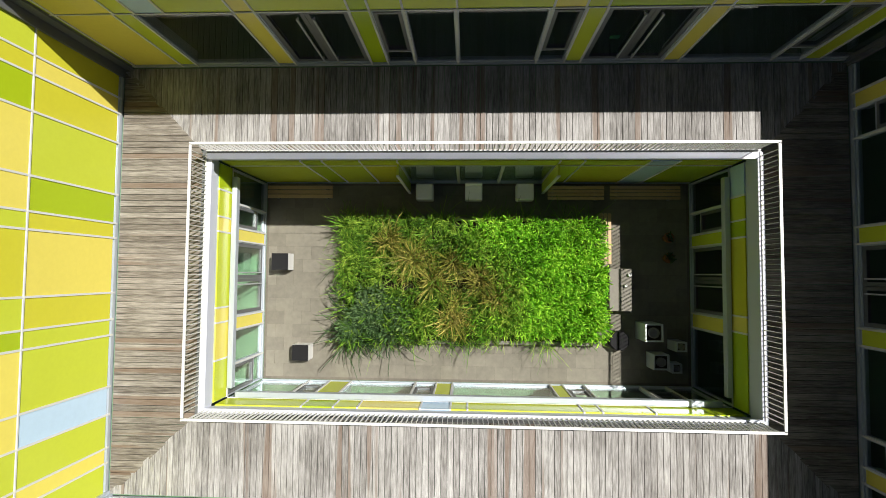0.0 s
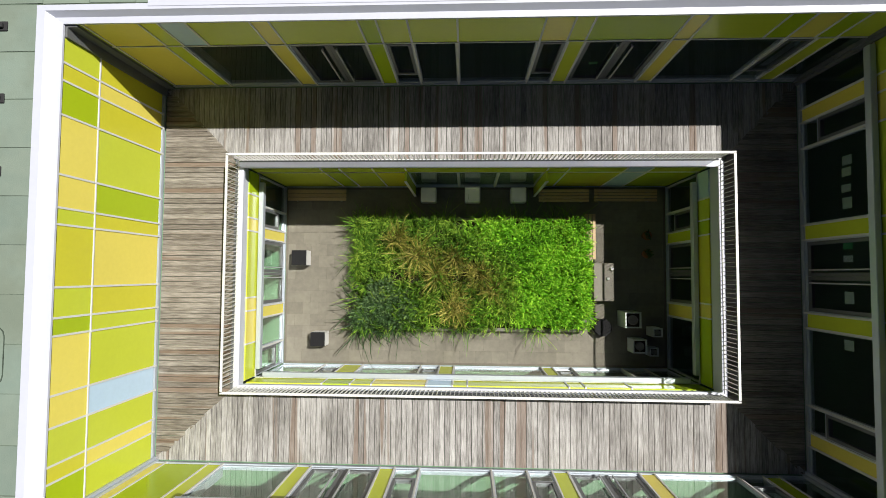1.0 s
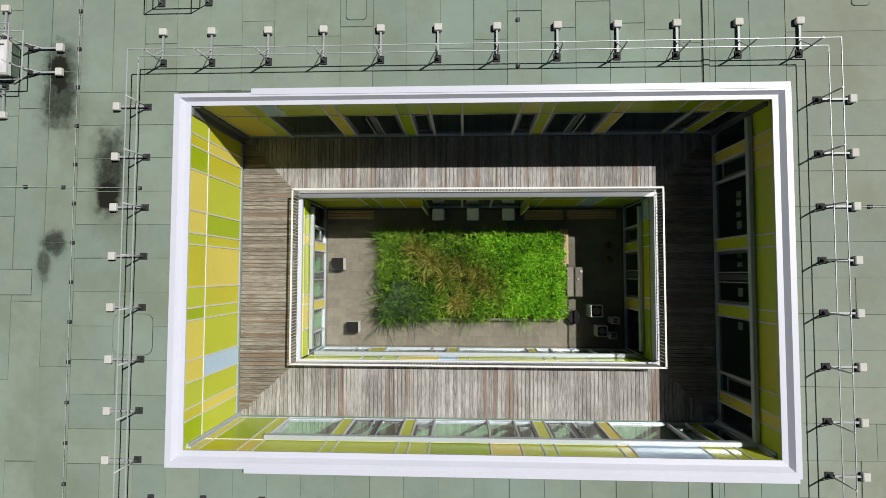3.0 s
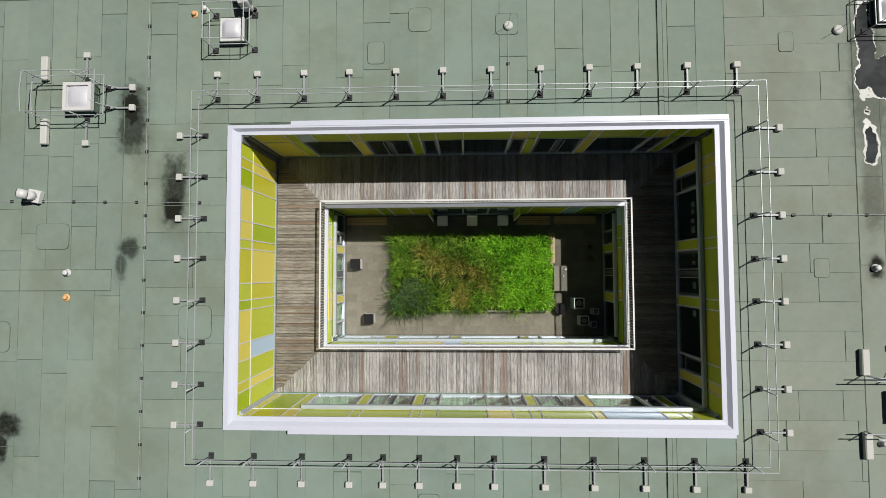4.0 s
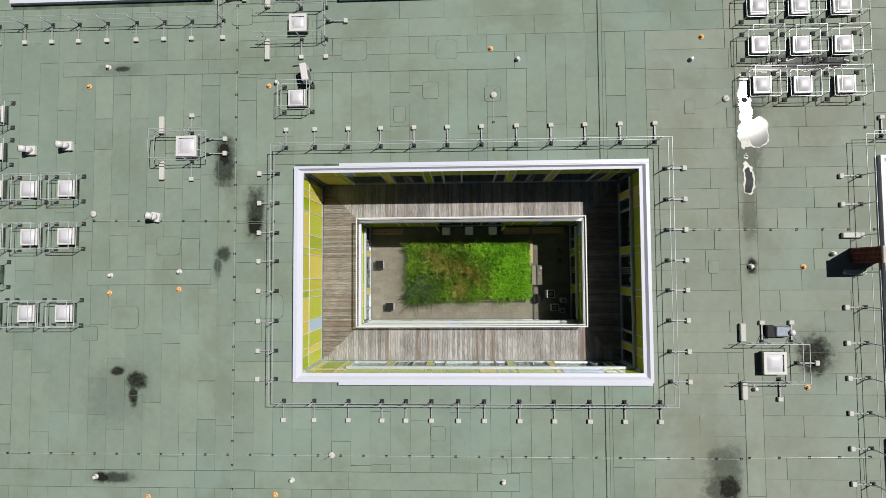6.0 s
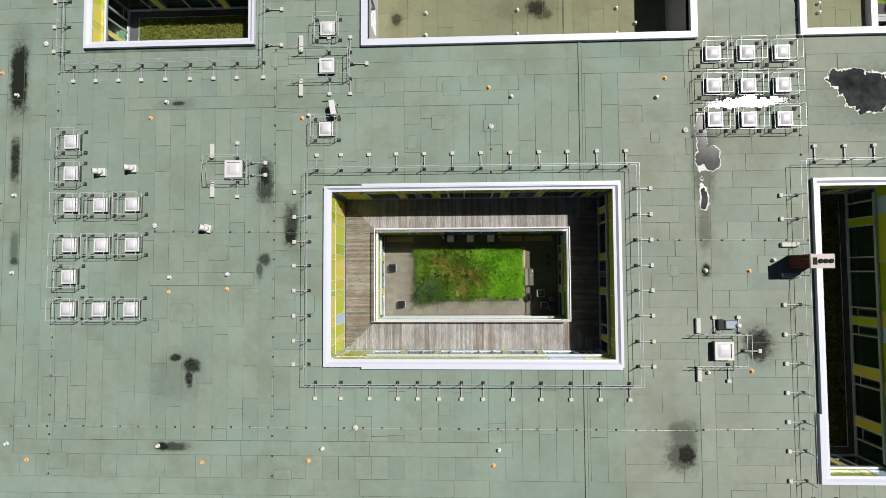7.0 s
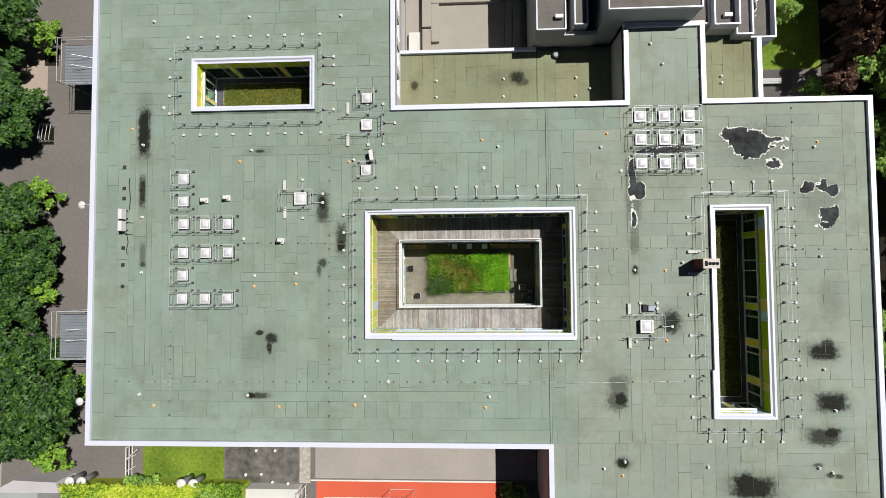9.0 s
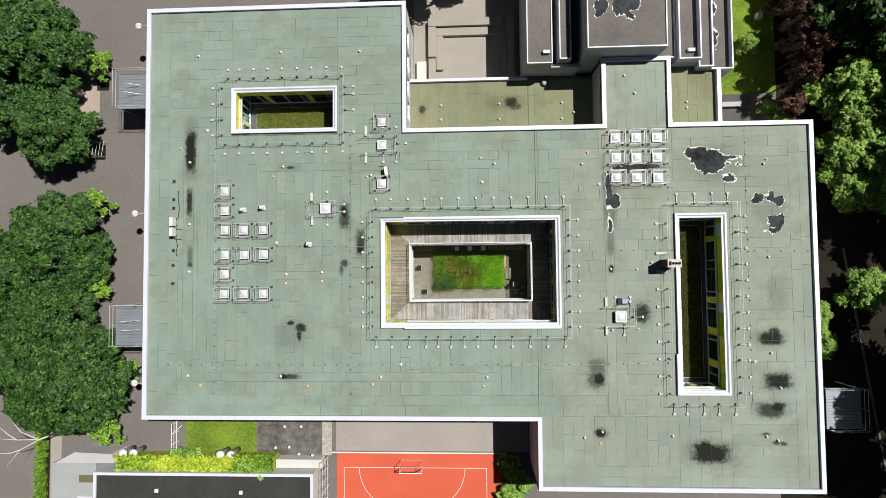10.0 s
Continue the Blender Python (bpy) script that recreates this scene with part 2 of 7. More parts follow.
FELT_GAP = surface("felt_lap", (0.038, 0.051, 0.038), 0.9, var=0.35, coarse=0.45, fine=1.3, bump=0.2, tint=(0.12, 0.155, 0.12))
STAINS_WEST = [
    (-29.24, 12.61, 0.62, 2.45, 0.97, 1), (-29.34, 7.12, 0.34, 1.5, 0.8, 1), (-29.23, 1.6, 0.3, 1.2, 0.45, 1), (-29.2, 0.75, 0.3, 0.3, 0.7),
    (-13.15, 5.6, 0.62, 1.45, 0.72, 1), (-13.2, 6.0, 0.5, 0.8, 0.97), (-11.46, 2.8, 0.5, 1.4, 0.75, 1), (-11.5, 2.2, 0.42, 0.65, 0.97),
    (-13.15, 0.75, 0.42, 0.42, 0.7), (-13.45, 0.1, 0.24, 0.5, 0.6), (-18.66, -5.31, 0.5, 0.27, 0.8), (-17.6, -5.8, 0.66, 0.54, 0.8), (-17.8, -6.6, 0.28, 0.6, 0.8),
    (-18.6, -6.4, 1.9, 1.6, 0.17, 1), (-18.8, -10.69, 1.1, 0.3, 0.7, 1), (-19.4, -10.69, 0.5, 0.28, 0.97), (-18.75, 10.62, 0.55, 0.18, 0.75), (-18.9, 10.6, 1.4, 0.38, 0.22, 1),
]
STAINS_EAST = [
    (11.79, -9.5, 0.75, 0.6, 0.45), (11.88, -10.9, 1.05, 1.0, 0.6), (12.1, -10.3, 0.85, 1.5, 0.5, 1), (12.2, -10.9, 0.7, 0.75, 0.85), (16.5, -4.5, 0.95, 1.1, 0.8),
    (22.8, -18.1, 2.05, 1.05, 0.85, 1), (22.2, -17.7, 1.3, 0.9, 0.9), (28.8, -6.98, 1.3, 0.75, 0.85, 1), (29.1, -6.4, 0.7, 0.6, 0.8), (29.36, -11.1, 1.4, 0.85, 0.85, 1),
    (28.6, -13.9, 1.55, 0.8, 0.75, 1), (29.2, -13.6, 0.8, 0.5, 0.9), (12.26, -16.2, 0.6, 0.5, 0.85), (29.0, -17.0, 0.4, 0.24, 0.7), (29.7, -17.1, 0.35, 0.2, 0.7), (28.0, -16.2, 0.45, 0.2, 0.6),
    (13.6, -0.1, 0.28, 0.42, 0.85), (13.6, 6.4, 0.75, 2.6, 0.42, 1), (13.6, 2.6, 0.4, 1.5, 0.4, 1), (24.0, 10.3, 3.2, 2.4, 0.22), (29.0, 5.6, 1.9, 2.3, 0.2), (16.3, 10.2, 2.6, 0.5, 0.6, 1), (29.5, -2.6, 1.2, 2.4, 0.16),
]
STAINS = STAINS_WEST + STAINS_EAST
FELT = membrane("green_roof_felt", (0.153, 0.207, 0.181), [s for s in STAINS if s[0] < 9])
FELT_FADED = membrane("faded_roof_felt", (0.172, 0.213, 0.188), [s for s in STAINS if s[0] > 9])
FELT_SEAM = surface("felt_seam", (0.034, 0.045, 0.034), 0.9, var=0.35, coarse=0.7, fine=2.2, bump=0.2, tint=(0.085, 0.115, 0.09))
FELT_LOW = membrane("olive_roof_felt", (0.146, 0.166, 0.108), [(4.3, 18.1, 0.8, 0.7, 0.8), (4.7, 17.6, 0.8, 0.4, 0.6), (-5.4, 17.5, 0.4, 0.5, 0.7), (3.6, 18.0, 2.6, 1.0, 0.2)])

# ---- mesh helpers ----
def box(bm, x0, x1, y0, y1, z0, z1):
    v = [bm.verts.new((x, y, z)) for z in (z0, z1) for y in (y0, y1) for x in (x0, x1)]
    for f in ((0, 2, 3, 1), (4, 5, 7, 6), (0, 1, 5, 4), (2, 6, 7, 3), (0, 4, 6, 2), (1, 3, 7, 5)):
        bm.faces.new([v[i] for i in f])


def boxes(*dims):
    bm = bmesh.new()
    for d in dims:
        box(bm, *d)
    return bm


def prism(bm, outline, z0, z1):
    """An upright prism over an anticlockwise outline."""
    lo = [bm.verts.new((x, y, z0)) for x, y in outline]
    hi = [bm.verts.new((x, y, z1)) for x, y in outline]
    bm.faces.new(lo[::-1])
    bm.faces.new(hi)
    n = len(outline)
    for i in range(n):
        bm.faces.new((lo[i], lo[(i + 1) % n], hi[(i + 1) % n], hi[i]))


def tube(bm, a, b, r0, r1=None, n=8, caps=True):
    """A round bar or cone from a to b."""
    a, b = Vector(a), Vector(b)
    r1 = r0 if r1 is None else r1
    w = (b - a).normalized()
    u = w.cross(Vector((0, 0, 1)) if abs(w.z) < 0.9 else Vector((1, 0, 0))).normalized()
    v = w.cross(u)
    ring = [[bm.verts.new(p + (u * math.cos(k * math.tau / n) + v * math.sin(k * math.tau / n)) * r) for k in range(n)] for p, r in ((a, r0), (b, r1))]
    for k in range(n):
        f = bm.faces.new((ring[0][k], ring[0][(k + 1) % n], ring[1][(k + 1) % n], ring[1][k]))
        f.smooth = n > 6
    if caps:
        bm.faces.new(ring[0][::-1])
        bm.faces.new(ring[1])


def lathe(bm, rows, n=16, at=(0, 0, 0)):
    """A turned body about the upright axis through at: rows of radius, height."""
    rings = [[bm.verts.new((at[0] + r * math.cos(k * math.tau / n), at[1] + r * math.sin(k * math.tau / n), at[2] + z)) for k in range(n)] for r, z in rows]
    for a, b in zip(rings, rings[1:]):
        for k in range(n):
            bm.faces.new((a[k], a[(k + 1) % n], b[(k + 1) % n], b[k])).smooth = True
    bm.faces.new(rings[0][::-1])
    bm.faces.new(rings[-1])


def part(name, bm, material, parent=None, label=""):
    """Links a bmesh as one mesh object under a thing or a part."""
    me = bpy.data.meshes.new(name)
    bmesh.ops.recalc_face_normals(bm, faces=bm.faces)
    bm.to_mesh(me)
    bm.free()
    me.materials.append(material)
    ob = new(name, me)
    if parent:
        ob.parent = parent
    if label:
        ob["label"] = label
    return ob


def thing(name, label, category, group="", kind="", at=None):
    ob = new(name)
    if at is not None:
        ob.matrix_basis = at if isinstance(at, Matrix) else Matrix.Translation(at)
    return tagged(ob, label, category, group, kind)


def whole(name, bm, material, label, category, group="", kind=""):
    return tagged(part(name, bm, material), label, category, group, kind)


def bevel(bm, width, segments=1):
    bmesh.ops.bevel(bm, geom=list(bm.edges), offset=width, segments=segments, affect="EDGES", profile=0.6)
    return bm


def slab(xs, ys, inside, z0, z1):
    """A level slab over the cells of a grid whose middles lie inside."""
    bm = bmesh.new()
    cell = {(i, j): inside((xs[i] + xs[i + 1]) / 2, (ys[j] + ys[j + 1]) / 2) for i in range(len(xs) - 1) for j in range(len(ys) - 1)}
    verts = {}

    def at(i, j, z):
        if (i, j, z) not in verts:
            verts[i, j, z] = bm.verts.new((xs[i], ys[j], z))
        return verts[i, j, z]
    for (i, j), full in cell.items():
        if not full:
            continue
        bm.faces.new((at(i, j, z1), at(i + 1, j, z1), at(i + 1, j + 1, z1), at(i, j + 1, z1)))
        bm.faces.new((at(i, j + 1, z0), at(i + 1, j + 1, z0), at(i + 1, j, z0), at(i, j, z0)))
        for di, dj, a, b in ((0, -1, (i, j), (i + 1, j)), (1, 0, (i + 1, j), (i + 1, j + 1)), (0, 1, (i + 1, j + 1), (i, j + 1)), (-1, 0, (i, j + 1), (i, j))):
            if not cell.get((i + di, j + dj)):
                bm.faces.new((at(*a, z0), at(*b, z0), at(*b, z1), at(*a, z1)))
    return bm


# ---- plan ----
DECK, ROOF, RIM = 3.8, 7.45, 7.7
COURT = (-8.99, 8.22, -5.40, 4.93)
WELL = (-6.78, 6.12, -3.34, 2.70)
PATIO_N = (-24.5, -14.25, 14.65, 18.6)
PATIO_E = (20.25, 24.4, -12.05, 4.95)
HALL = [(-34.0, 33.4, -15.0, 14.4), (-34.0, -6.7, 14.4, 27.65), (13.0, 19.85, 14.4, 21.15), (6.1, 33.4, -21.75, -15.0)]


def within(x, y, r, grow=0.0):
    return r[0] - grow < x < r[1] + grow and r[2] - grow < y < r[3] + grow


def in_hall(x, y):
    return any(within(x, y, r) for r in HALL)


def in_void(x, y):
    return any(within(x, y, r) for r in (COURT, PATIO_N, PATIO_E))


WELL_EDGE = (WELL[0] - 0.14, WELL[1] + 0.14, WELL[2] - 0.14, WELL[3] + 0.14)
GX = sorted({v for r in HALL + [COURT, PATIO_N, PATIO_E, WELL, WELL_EDGE] for v in r[:2]})
GY = sorted({v for r in HALL + [COURT, PATIO_N, PATIO_E, WELL, WELL_EDGE] for v in r[2:]})

# ---- building: slabs ----
whole("roof", slab(GX, GY, lambda x, y: in_hall(x, y) and not in_void(x, y), 7.05, ROOF - 0.012), FELT_GAP,
      "flat roof of a school building in green mineral felt", "roof", kind="structure")
whole("floor_ground", slab(GX, GY, lambda x, y: in_hall(x, y) and not within(x, y, WELL), 0.0, 0.03), INSIDE_FLOOR,
      "ground floor of the school building in green lino", "floor", kind="structure")
whole("floor", slab(GX, GY, lambda x, y: in_hall(x, y) and not within(x, y, WELL_EDGE), 3.40, DECK - 0.09), INSIDE_FLOOR,
      "upper storey floor slab of the school building", "floor", kind="structure")


# ---- building: outer walls ----
def wall_run(name, a, b, z0, z1, thick, material, holes=()):
    """A straight wall from a to b, its thickness to the left of the way; holes: from, to along it, and their heights."""
    a, b = Vector(a), Vector(b)
    length = (b - a).length
    u = (b - a) / length
    n = Vector((-u.y, u.x))
    bm = bmesh.new()
    cuts = sorted({0.0, length, *[h for q in holes for h in q[:2]]})
    for s, e in zip(cuts, cuts[1:]):
        mid = (s + e) / 2
        spans = [(z0, z1)]
        for q in holes:
            if q[0] < mid < q[1]:
                spans = [(z0, q[2]), (q[3], z1)]
        for lo, hi in spans:
            pts = [a + u * s, a + u * e, a + u * e + n * thick, a + u * s + n * thick]
            prism(bm, [(p.x, p.y) for p in pts], lo, hi)
    ob = whole(name, bm, material, "outer wall of pale rendered masonry", "wall", kind="structure")
    for q in holes:
        m = a + u * (q[0] + q[1]) / 2 + n * thick * 0.5
        half = (q[1] - q[0]) / 2
        fb, gb = bmesh.new(), bmesh.new()
        along = abs(u.x) > 0.5
        hx, hy = (half, 0.04) if along else (0.04, half)
        for s in (-1, 1):
            if along:
                box(fb, m.x + s * half - 0.04, m.x + s * half + 0.04, m.y - 0.05, m.y + 0.05, q[2], q[3])
            else:
                box(fb, m.x - 0.05, m.x + 0.05, m.y + s * half - 0.04, m.y + s * half + 0.04, q[2], q[3])
        for z in (q[2] + 0.04, q[3] - 0.04):
            box(fb, m.x - hx, m.x + hx, m.y - hy - 0.005, m.y + hy + 0.005, z - 0.04, z + 0.04)
        f = part("window_frame", fb, ALU, ob)
        box(gb, m.x - (hx if along else 0.008), m.x + (hx if along else 0.008), m.y - (0.008 if along else hy), m.y + (0.008 if along else hy), q[2] + 0.05, q[3] - 0.05)
        part("pane", gb, GLASS, f).visible_shadow = False
    return ob


OUTLINE = [(-34.0, -15.0), (6.1, -15.0), (6.1, -21.75), (33.4, -21.75), (33.4, 14.4), (19.85, 14.4), (19.85, 21.15), (13.0, 21.15), (13.0, 14.4),
           (-6.7, 14.4), (-6.7, 27.65), (-34.0, 27.65)]
for k, (a, b) in enumerate(zip(OUTLINE, OUTLINE[1:] + OUTLINE[:1])):
    length = math.dist(a, b)
    holes = []
    if length > 8:
        s = 1.5
        while s + 2.4 < length:
            holes.append((s, s + 1.9, 4.7, 6.5))
            s += 2.6
    wall_run("wall_outer_%d" % (k + 1), a, b, 0.0, 7.05, 0.35, RENDER_WALL, holes)


# ---- parapets: raised outer coping, inner ledge ----
def coping(name, outline, closed_left=True, ledge=0.0, width=0.24, top=RIM, foot=7.03):
    """White metal coping along an anticlockwise outline of the roof's edge (solid on its left)."""
    root = thing(name, "white metal coping on the edge of the flat roof", "roof edge", kind="structure")
    n = len(outline)
    for i in range(n):
        p, a, b, q = (Vector(outline[(i + d) % n]) for d in (-1, 0, 1, 2))
        def inset(o, c, e, d):
            u1, u2 = (c - o).normalized(), (e - c).normalized()
            n1, n2 = Vector((-u1.y, u1.x)), Vector((-u2.y, u2.x))
            return c + (n1 + n2) * d if abs(n1.dot(n2)) < 0.5 else c + n1 * d
        a1, b1 = inset(p, a, b, width), inset(a, b, q, width)
        bm = bmesh.new()
        prism(bm, [tuple(a), tuple(b), tuple(b1), tuple(a1)], foot + 0.02, top)
        bevel(bm, 0.012)
        part("coping_length", bm, WHITE, root)
    return root


coping("trim_roof_edge", [(x, y) for x, y in OUTLINE], width=0.42)


def void_rim(name, r, jogs, north=1.0):
    """The rim round a courtyard: flat outer coping, sloping inner face and a low ledge, all white; jogs: lengths at which the coping steps in."""
    x0, x1, y0, y1 = r
    root = thing(name, "white stepped metal rim round a courtyard opening in the roof", "roof edge", kind="structure")
    section = [(0.40, 7.05), (0.40, RIM), (0.23, RIM), (0.11, RIM - 0.135), (-0.05, RIM - 0.15), (-0.05, RIM - 0.2), (0.32, RIM - 0.25), (0.32, 7.05)]
    for side in range(4):
        bm = bmesh.new()
        ends = []
        for k in (side, (side + 1) % 4):
            sx, sy = ((x0, -1), (x1, 1), (x1, 1), (x0, -1))[k], ((y0, -1), (y0, -1), (y1, 1), (y1, 1))[k]
            wide = north if sy[1] > 0 else 1.0
            ends.append([bm.verts.new((sx[0] + sx[1] * d, sy[0] + sy[1] * d * (wide if d > 0.1 else 1.0), z)) for d, z in section])
        n = len(section)
        for i in range(n):
            bm.faces.new((ends[0][i], ends[1][i], ends[1][(i + 1) % n], ends[0][(i + 1) % n]))
        bm.faces.new(ends[0])
        bm.faces.new(ends[1][::-1])
        part("coping_length", bm, WHITE, root)
    for x, y, lx, ly in jogs:
        part("coping_length", bevel(boxes((x, x + lx, y, y + ly, 7.06, RIM + 0.012)), 0.012), WHITE, root)
    return root


void_rim("trim_court_rim", COURT, [(-7.05, 5.14, 15.66, 0.20), (-7.05, -5.93, 15.6, 0.18)], 0.7)
void_rim("trim_patio_rim_north", PATIO_N, [])
void_rim("trim_patio_rim_east", PATIO_E, [(19.70, -12.45, 0.17, 4.0)])


# ---- coloured courtyard facades ----
class Face:
    """A courtyard wall: u runs along it, w out of it into the courtyard."""

    def __init__(self, axis, plane, out):
        self.axis, self.plane, self.out = axis, plane, out

    def box(self, bm, u0, u1, z0, z1, w0, w1):
        a, b = sorted((self.plane + self.out * w0, self.plane + self.out * w1))
        if self.axis == "x":
            box(bm, u0, u1, a, b, z0, z1)
        else:
            box(bm, a, b, u0, u1, z0, z1)

    def boxes(self, *dims):
        bm = bmesh.new()
        for d in dims:
            self.box(bm, *d)
        return bm


def facade(name, face, z0, zt, z1, lower, upper, blind=None, label="", depth=0.30):
    """lower and upper: rows of (from, to, what); what is a paint, or window, vent, door. blind: from, to of the sun-blind box."""
    wall = bmesh.new()
    face.box(wall, lower[0][0], lower[-1][1], zt - 0.03, z1, -depth, 0)
    face.box(wall, lower[0][0], lower[-1][1], z0 - 0.25, z0 + 0.06, -0.12, 0)
    for u0, u1, what in lower:
        if what in PAINT:
            face.box(wall, u0, u1, z0 + 0.06, zt - 0.03, -depth, 0)
    root = whole(name, wall, ALU, label or "courtyard facade of coloured glass panels, windows and aluminium profiles", "wall", kind="structure")
    for u0, u1, what in lower:
        if what in PAINT:
            part("panel", face.boxes((u0 + 0.022, u1 - 0.022, z0 + 0.10, zt - 0.03, 0, 0.03)), PAINT[what], root)
            continue
        fr = part("window_frame" if what != "door" else "door_frame", face.boxes(
            (u0, u0 + 0.05, z0 + 0.06, zt - 0.03, -0.08, 0.02), (u1 - 0.05, u1, z0 + 0.06, zt - 0.03, -0.08, 0.02),
            (u0 + 0.05, u1 - 0.05, z0 + 0.06, z0 + 0.12, -0.08, 0.018), (u0 + 0.05, u1 - 0.05, zt - 0.09, zt - 0.03, -0.08, 0.018)), ALU, root)
        a, b, lo, hi = u0 + 0.05, u1 - 0.05, z0 + 0.12, zt - 0.09
        if what == "window":
            part("pane", face.boxes((a, b, lo, hi, -0.02, -0.008)), GLASS, fr).visible_shadow = False
        elif what == "vent":
            mid = lo + 0.55
            part("transom", face.boxes((a, b, mid - 0.03, mid + 0.03, -0.11, 0.02)), ALU, fr)
            part("pane", face.boxes((a, b, lo, mid - 0.03, -0.02, -0.008)), GLASS, fr).visible_shadow = False
            part("sash", face.boxes((a, a + 0.07, mid + 0.03, hi, -0.08, 0.035), (b - 0.07, b, mid + 0.03, hi, -0.08, 0.035),
                                    (a + 0.07, b - 0.07, mid + 0.03, mid + 0.10, -0.08, 0.034), (a + 0.07, b - 0.07, hi - 0.07, hi, -0.08, 0.034)), ALU_DARK, fr)
            part("pane", face.boxes((a + 0.07, b - 0.07, mid + 0.10, hi - 0.07, -0.012, 0.0)), GLASS, fr).visible_shadow = False
        else:
            m = (a + b) / 2
            for s0, s1 in ((a + 0.005, m - 0.004), (m + 0.004, b - 0.005)):
                leaf = part("door_leaf", face.boxes((s0, s0 + 0.09, lo, hi, -0.08, 0.0), (s1 - 0.09, s1, lo, hi, -0.08, 0.0),
                                                    (s0 + 0.09, s1 - 0.09, lo, lo + 0.12, -0.08, -0.002), (s0 + 0.09, s1 - 0.09, hi - 0.09, hi, -0.08, -0.002)), ALU_DARK, root)
                part("pane", face.boxes((s0 + 0.09, s1 - 0.09, lo + 0.12, hi - 0.09, -0.025, -0.012)), GLASS, leaf).visible_shadow = False
                h = s1 - 0.16 if s1 < m + 0.02 else s0 + 0.16
                part("door_handle", face.boxes((h - 0.016, h + 0.016, lo + 0.15, hi - 0.15, 0.05, 0.082), (h - 0.012, h + 0.012, lo + 0.22, lo + 0.25, -0.01, 0.05),
                                               (h - 0.012, h + 0.012, hi - 0.25, hi - 0.22, -0.01, 0.05)), GALV, leaf, "long steel pull handle")
    for u0, u1, what in upper:
        part("panel", face.boxes((u0 + 0.022, u1 - 0.022, zt + 0.02, z1 - 0.03, 0, 0.03)), PAINT[what], root)
    for u in sorted({q for r in lower for q in r[:2]})[1:-1]:
        part("mullion_cap", face.boxes((u - 0.022, u + 0.022, z0 - 0.02, zt - 0.02, 0.0, 0.05)), WHITE_PAINT, root)
    for u in sorted({q for r in upper for q in r[:2]})[1:-1]:
        part("joint_strip", face.boxes((u - 0.022, u + 0.022, zt + 0.012, z1, 0.0, 0.045)), WHITE_PAINT, root)
    part("joint_strip", face.boxes((lower[0][0], lower[-1][1], zt - 0.02, zt + 0.012, 0.0, 0.048)), WHITE_PAINT, root)
    part("base_rail", face.boxes((lower[0][0], lower[-1][1], z0 - 0.06, z0 + 0.04, 0, 0.045)), ALU, root)
    if blind:
        bm = face.boxes((blind[0], blind[1], zt - 0.10, zt + 0.09, 0.06, 0.20))
        part("blind_box", bevel(bm, 0.012), ALU, root, "long aluminium sun-blind box")
    return root


def run(stops, kinds):
    return [(a, b, k) for a, b, k in zip(stops, stops[1:], kinds.split())]


NORTH, SOUTH = Face("x", COURT[3], -1), Face("x", COURT[2], 1)
WEST, EAST = Face("y", COURT[0], 1), Face("y", COURT[1], -1)
Z0, ZT, Z1 = DECK + 0.06, 6.40, 7.49
# north and east panels use lighter greens, painting in light those walls lack
facade("wall_court_north", NORTH, Z0, ZT, Z1,
       run([-8.99, -8.60, -7.44, -7.05, -5.06, -4.64, -2.81, -2.42, -1.77, -0.77, 1.04, 1.69, 2.06, 3.93, 4.31, 6.40, 7.05, 7.45, 8.22],
           "green yellow lime window yellow door green vent window window vent lime door yellow window vent lime window"),
       run([-8.99, -8.60, -7.40, -6.99, -6.40, -5.04, -4.64, -2.80, -2.42, -1.78, -0.75, 1.05, 1.65, 2.05, 3.92, 4.30, 5.85, 6.35, 6.95, 7.40, 8.22],
           "lime yellow lime blue lime yellow lime green lime lime lime yellow lime green yellow lime green yellow green lime"))
facade("wall_court_south", SOUTH, Z0, ZT, Z1,
       run([-8.99, -8.56, -7.40, -7.00, -5.00, -4.62, -2.79, -2.40, -1.74, 0.13, 1.05, 1.70, 2.10, 3.92, 4.31, 6.38, 7.03, 7.42, 8.22],
           "yellow green lime window lime door lime vent window window vent lime door yellow window vent green window"),
       run([-8.99, -8.56, -7.40, -6.93, -4.96, -4.58, -2.72, -2.36, -1.74, 0.10, 1.02, 1.66, 2.05, 3.94, 4.29, 6.42, 7.08, 7.44, 8.22],
           "yellow mustard yellow lime lime lime lime lime green yellow lime lime lime yellow blue lime lime lime"),
       blind=(-6.95, 8.05))
side = [-5.40, -4.57, -4.22, -3.45, -2.80, -1.59, -1.22, -0.59, 0.71, 1.06, 1.75, 3.0, 3.72, 4.10, 4.93]
facade("wall_court_west", WEST, Z0, ZT, Z1,
       run(side, "lime yellow lime blue lime lime mustard yellow mustard green lime mustard yellow mustard"),
       run(side, "green mustard lime yellow yellow green lime mustard lime yellow yellow green mustard lime"))
# lighter greens again, standing in for light on the east wall
facade("wall_court_east", EAST, Z0, ZT, Z1,
       run([-5.40, -4.57, -4.22, -3.55, -1.58, -1.20, 0.67, 1.05, 3.05, 3.73, 4.09, 4.93],
           "window yellow vent window lime door lime window vent yellow window"),
       run([-5.40, -4.59, -4.20, -3.58, -1.59, -1.22, 0.64, 1.02, 3.03, 3.65, 4.04, 4.93],
           "lime yellow lime mustard lime lime lime lime yellow yellow lime"),
       blind=(-5.2, 4.70))
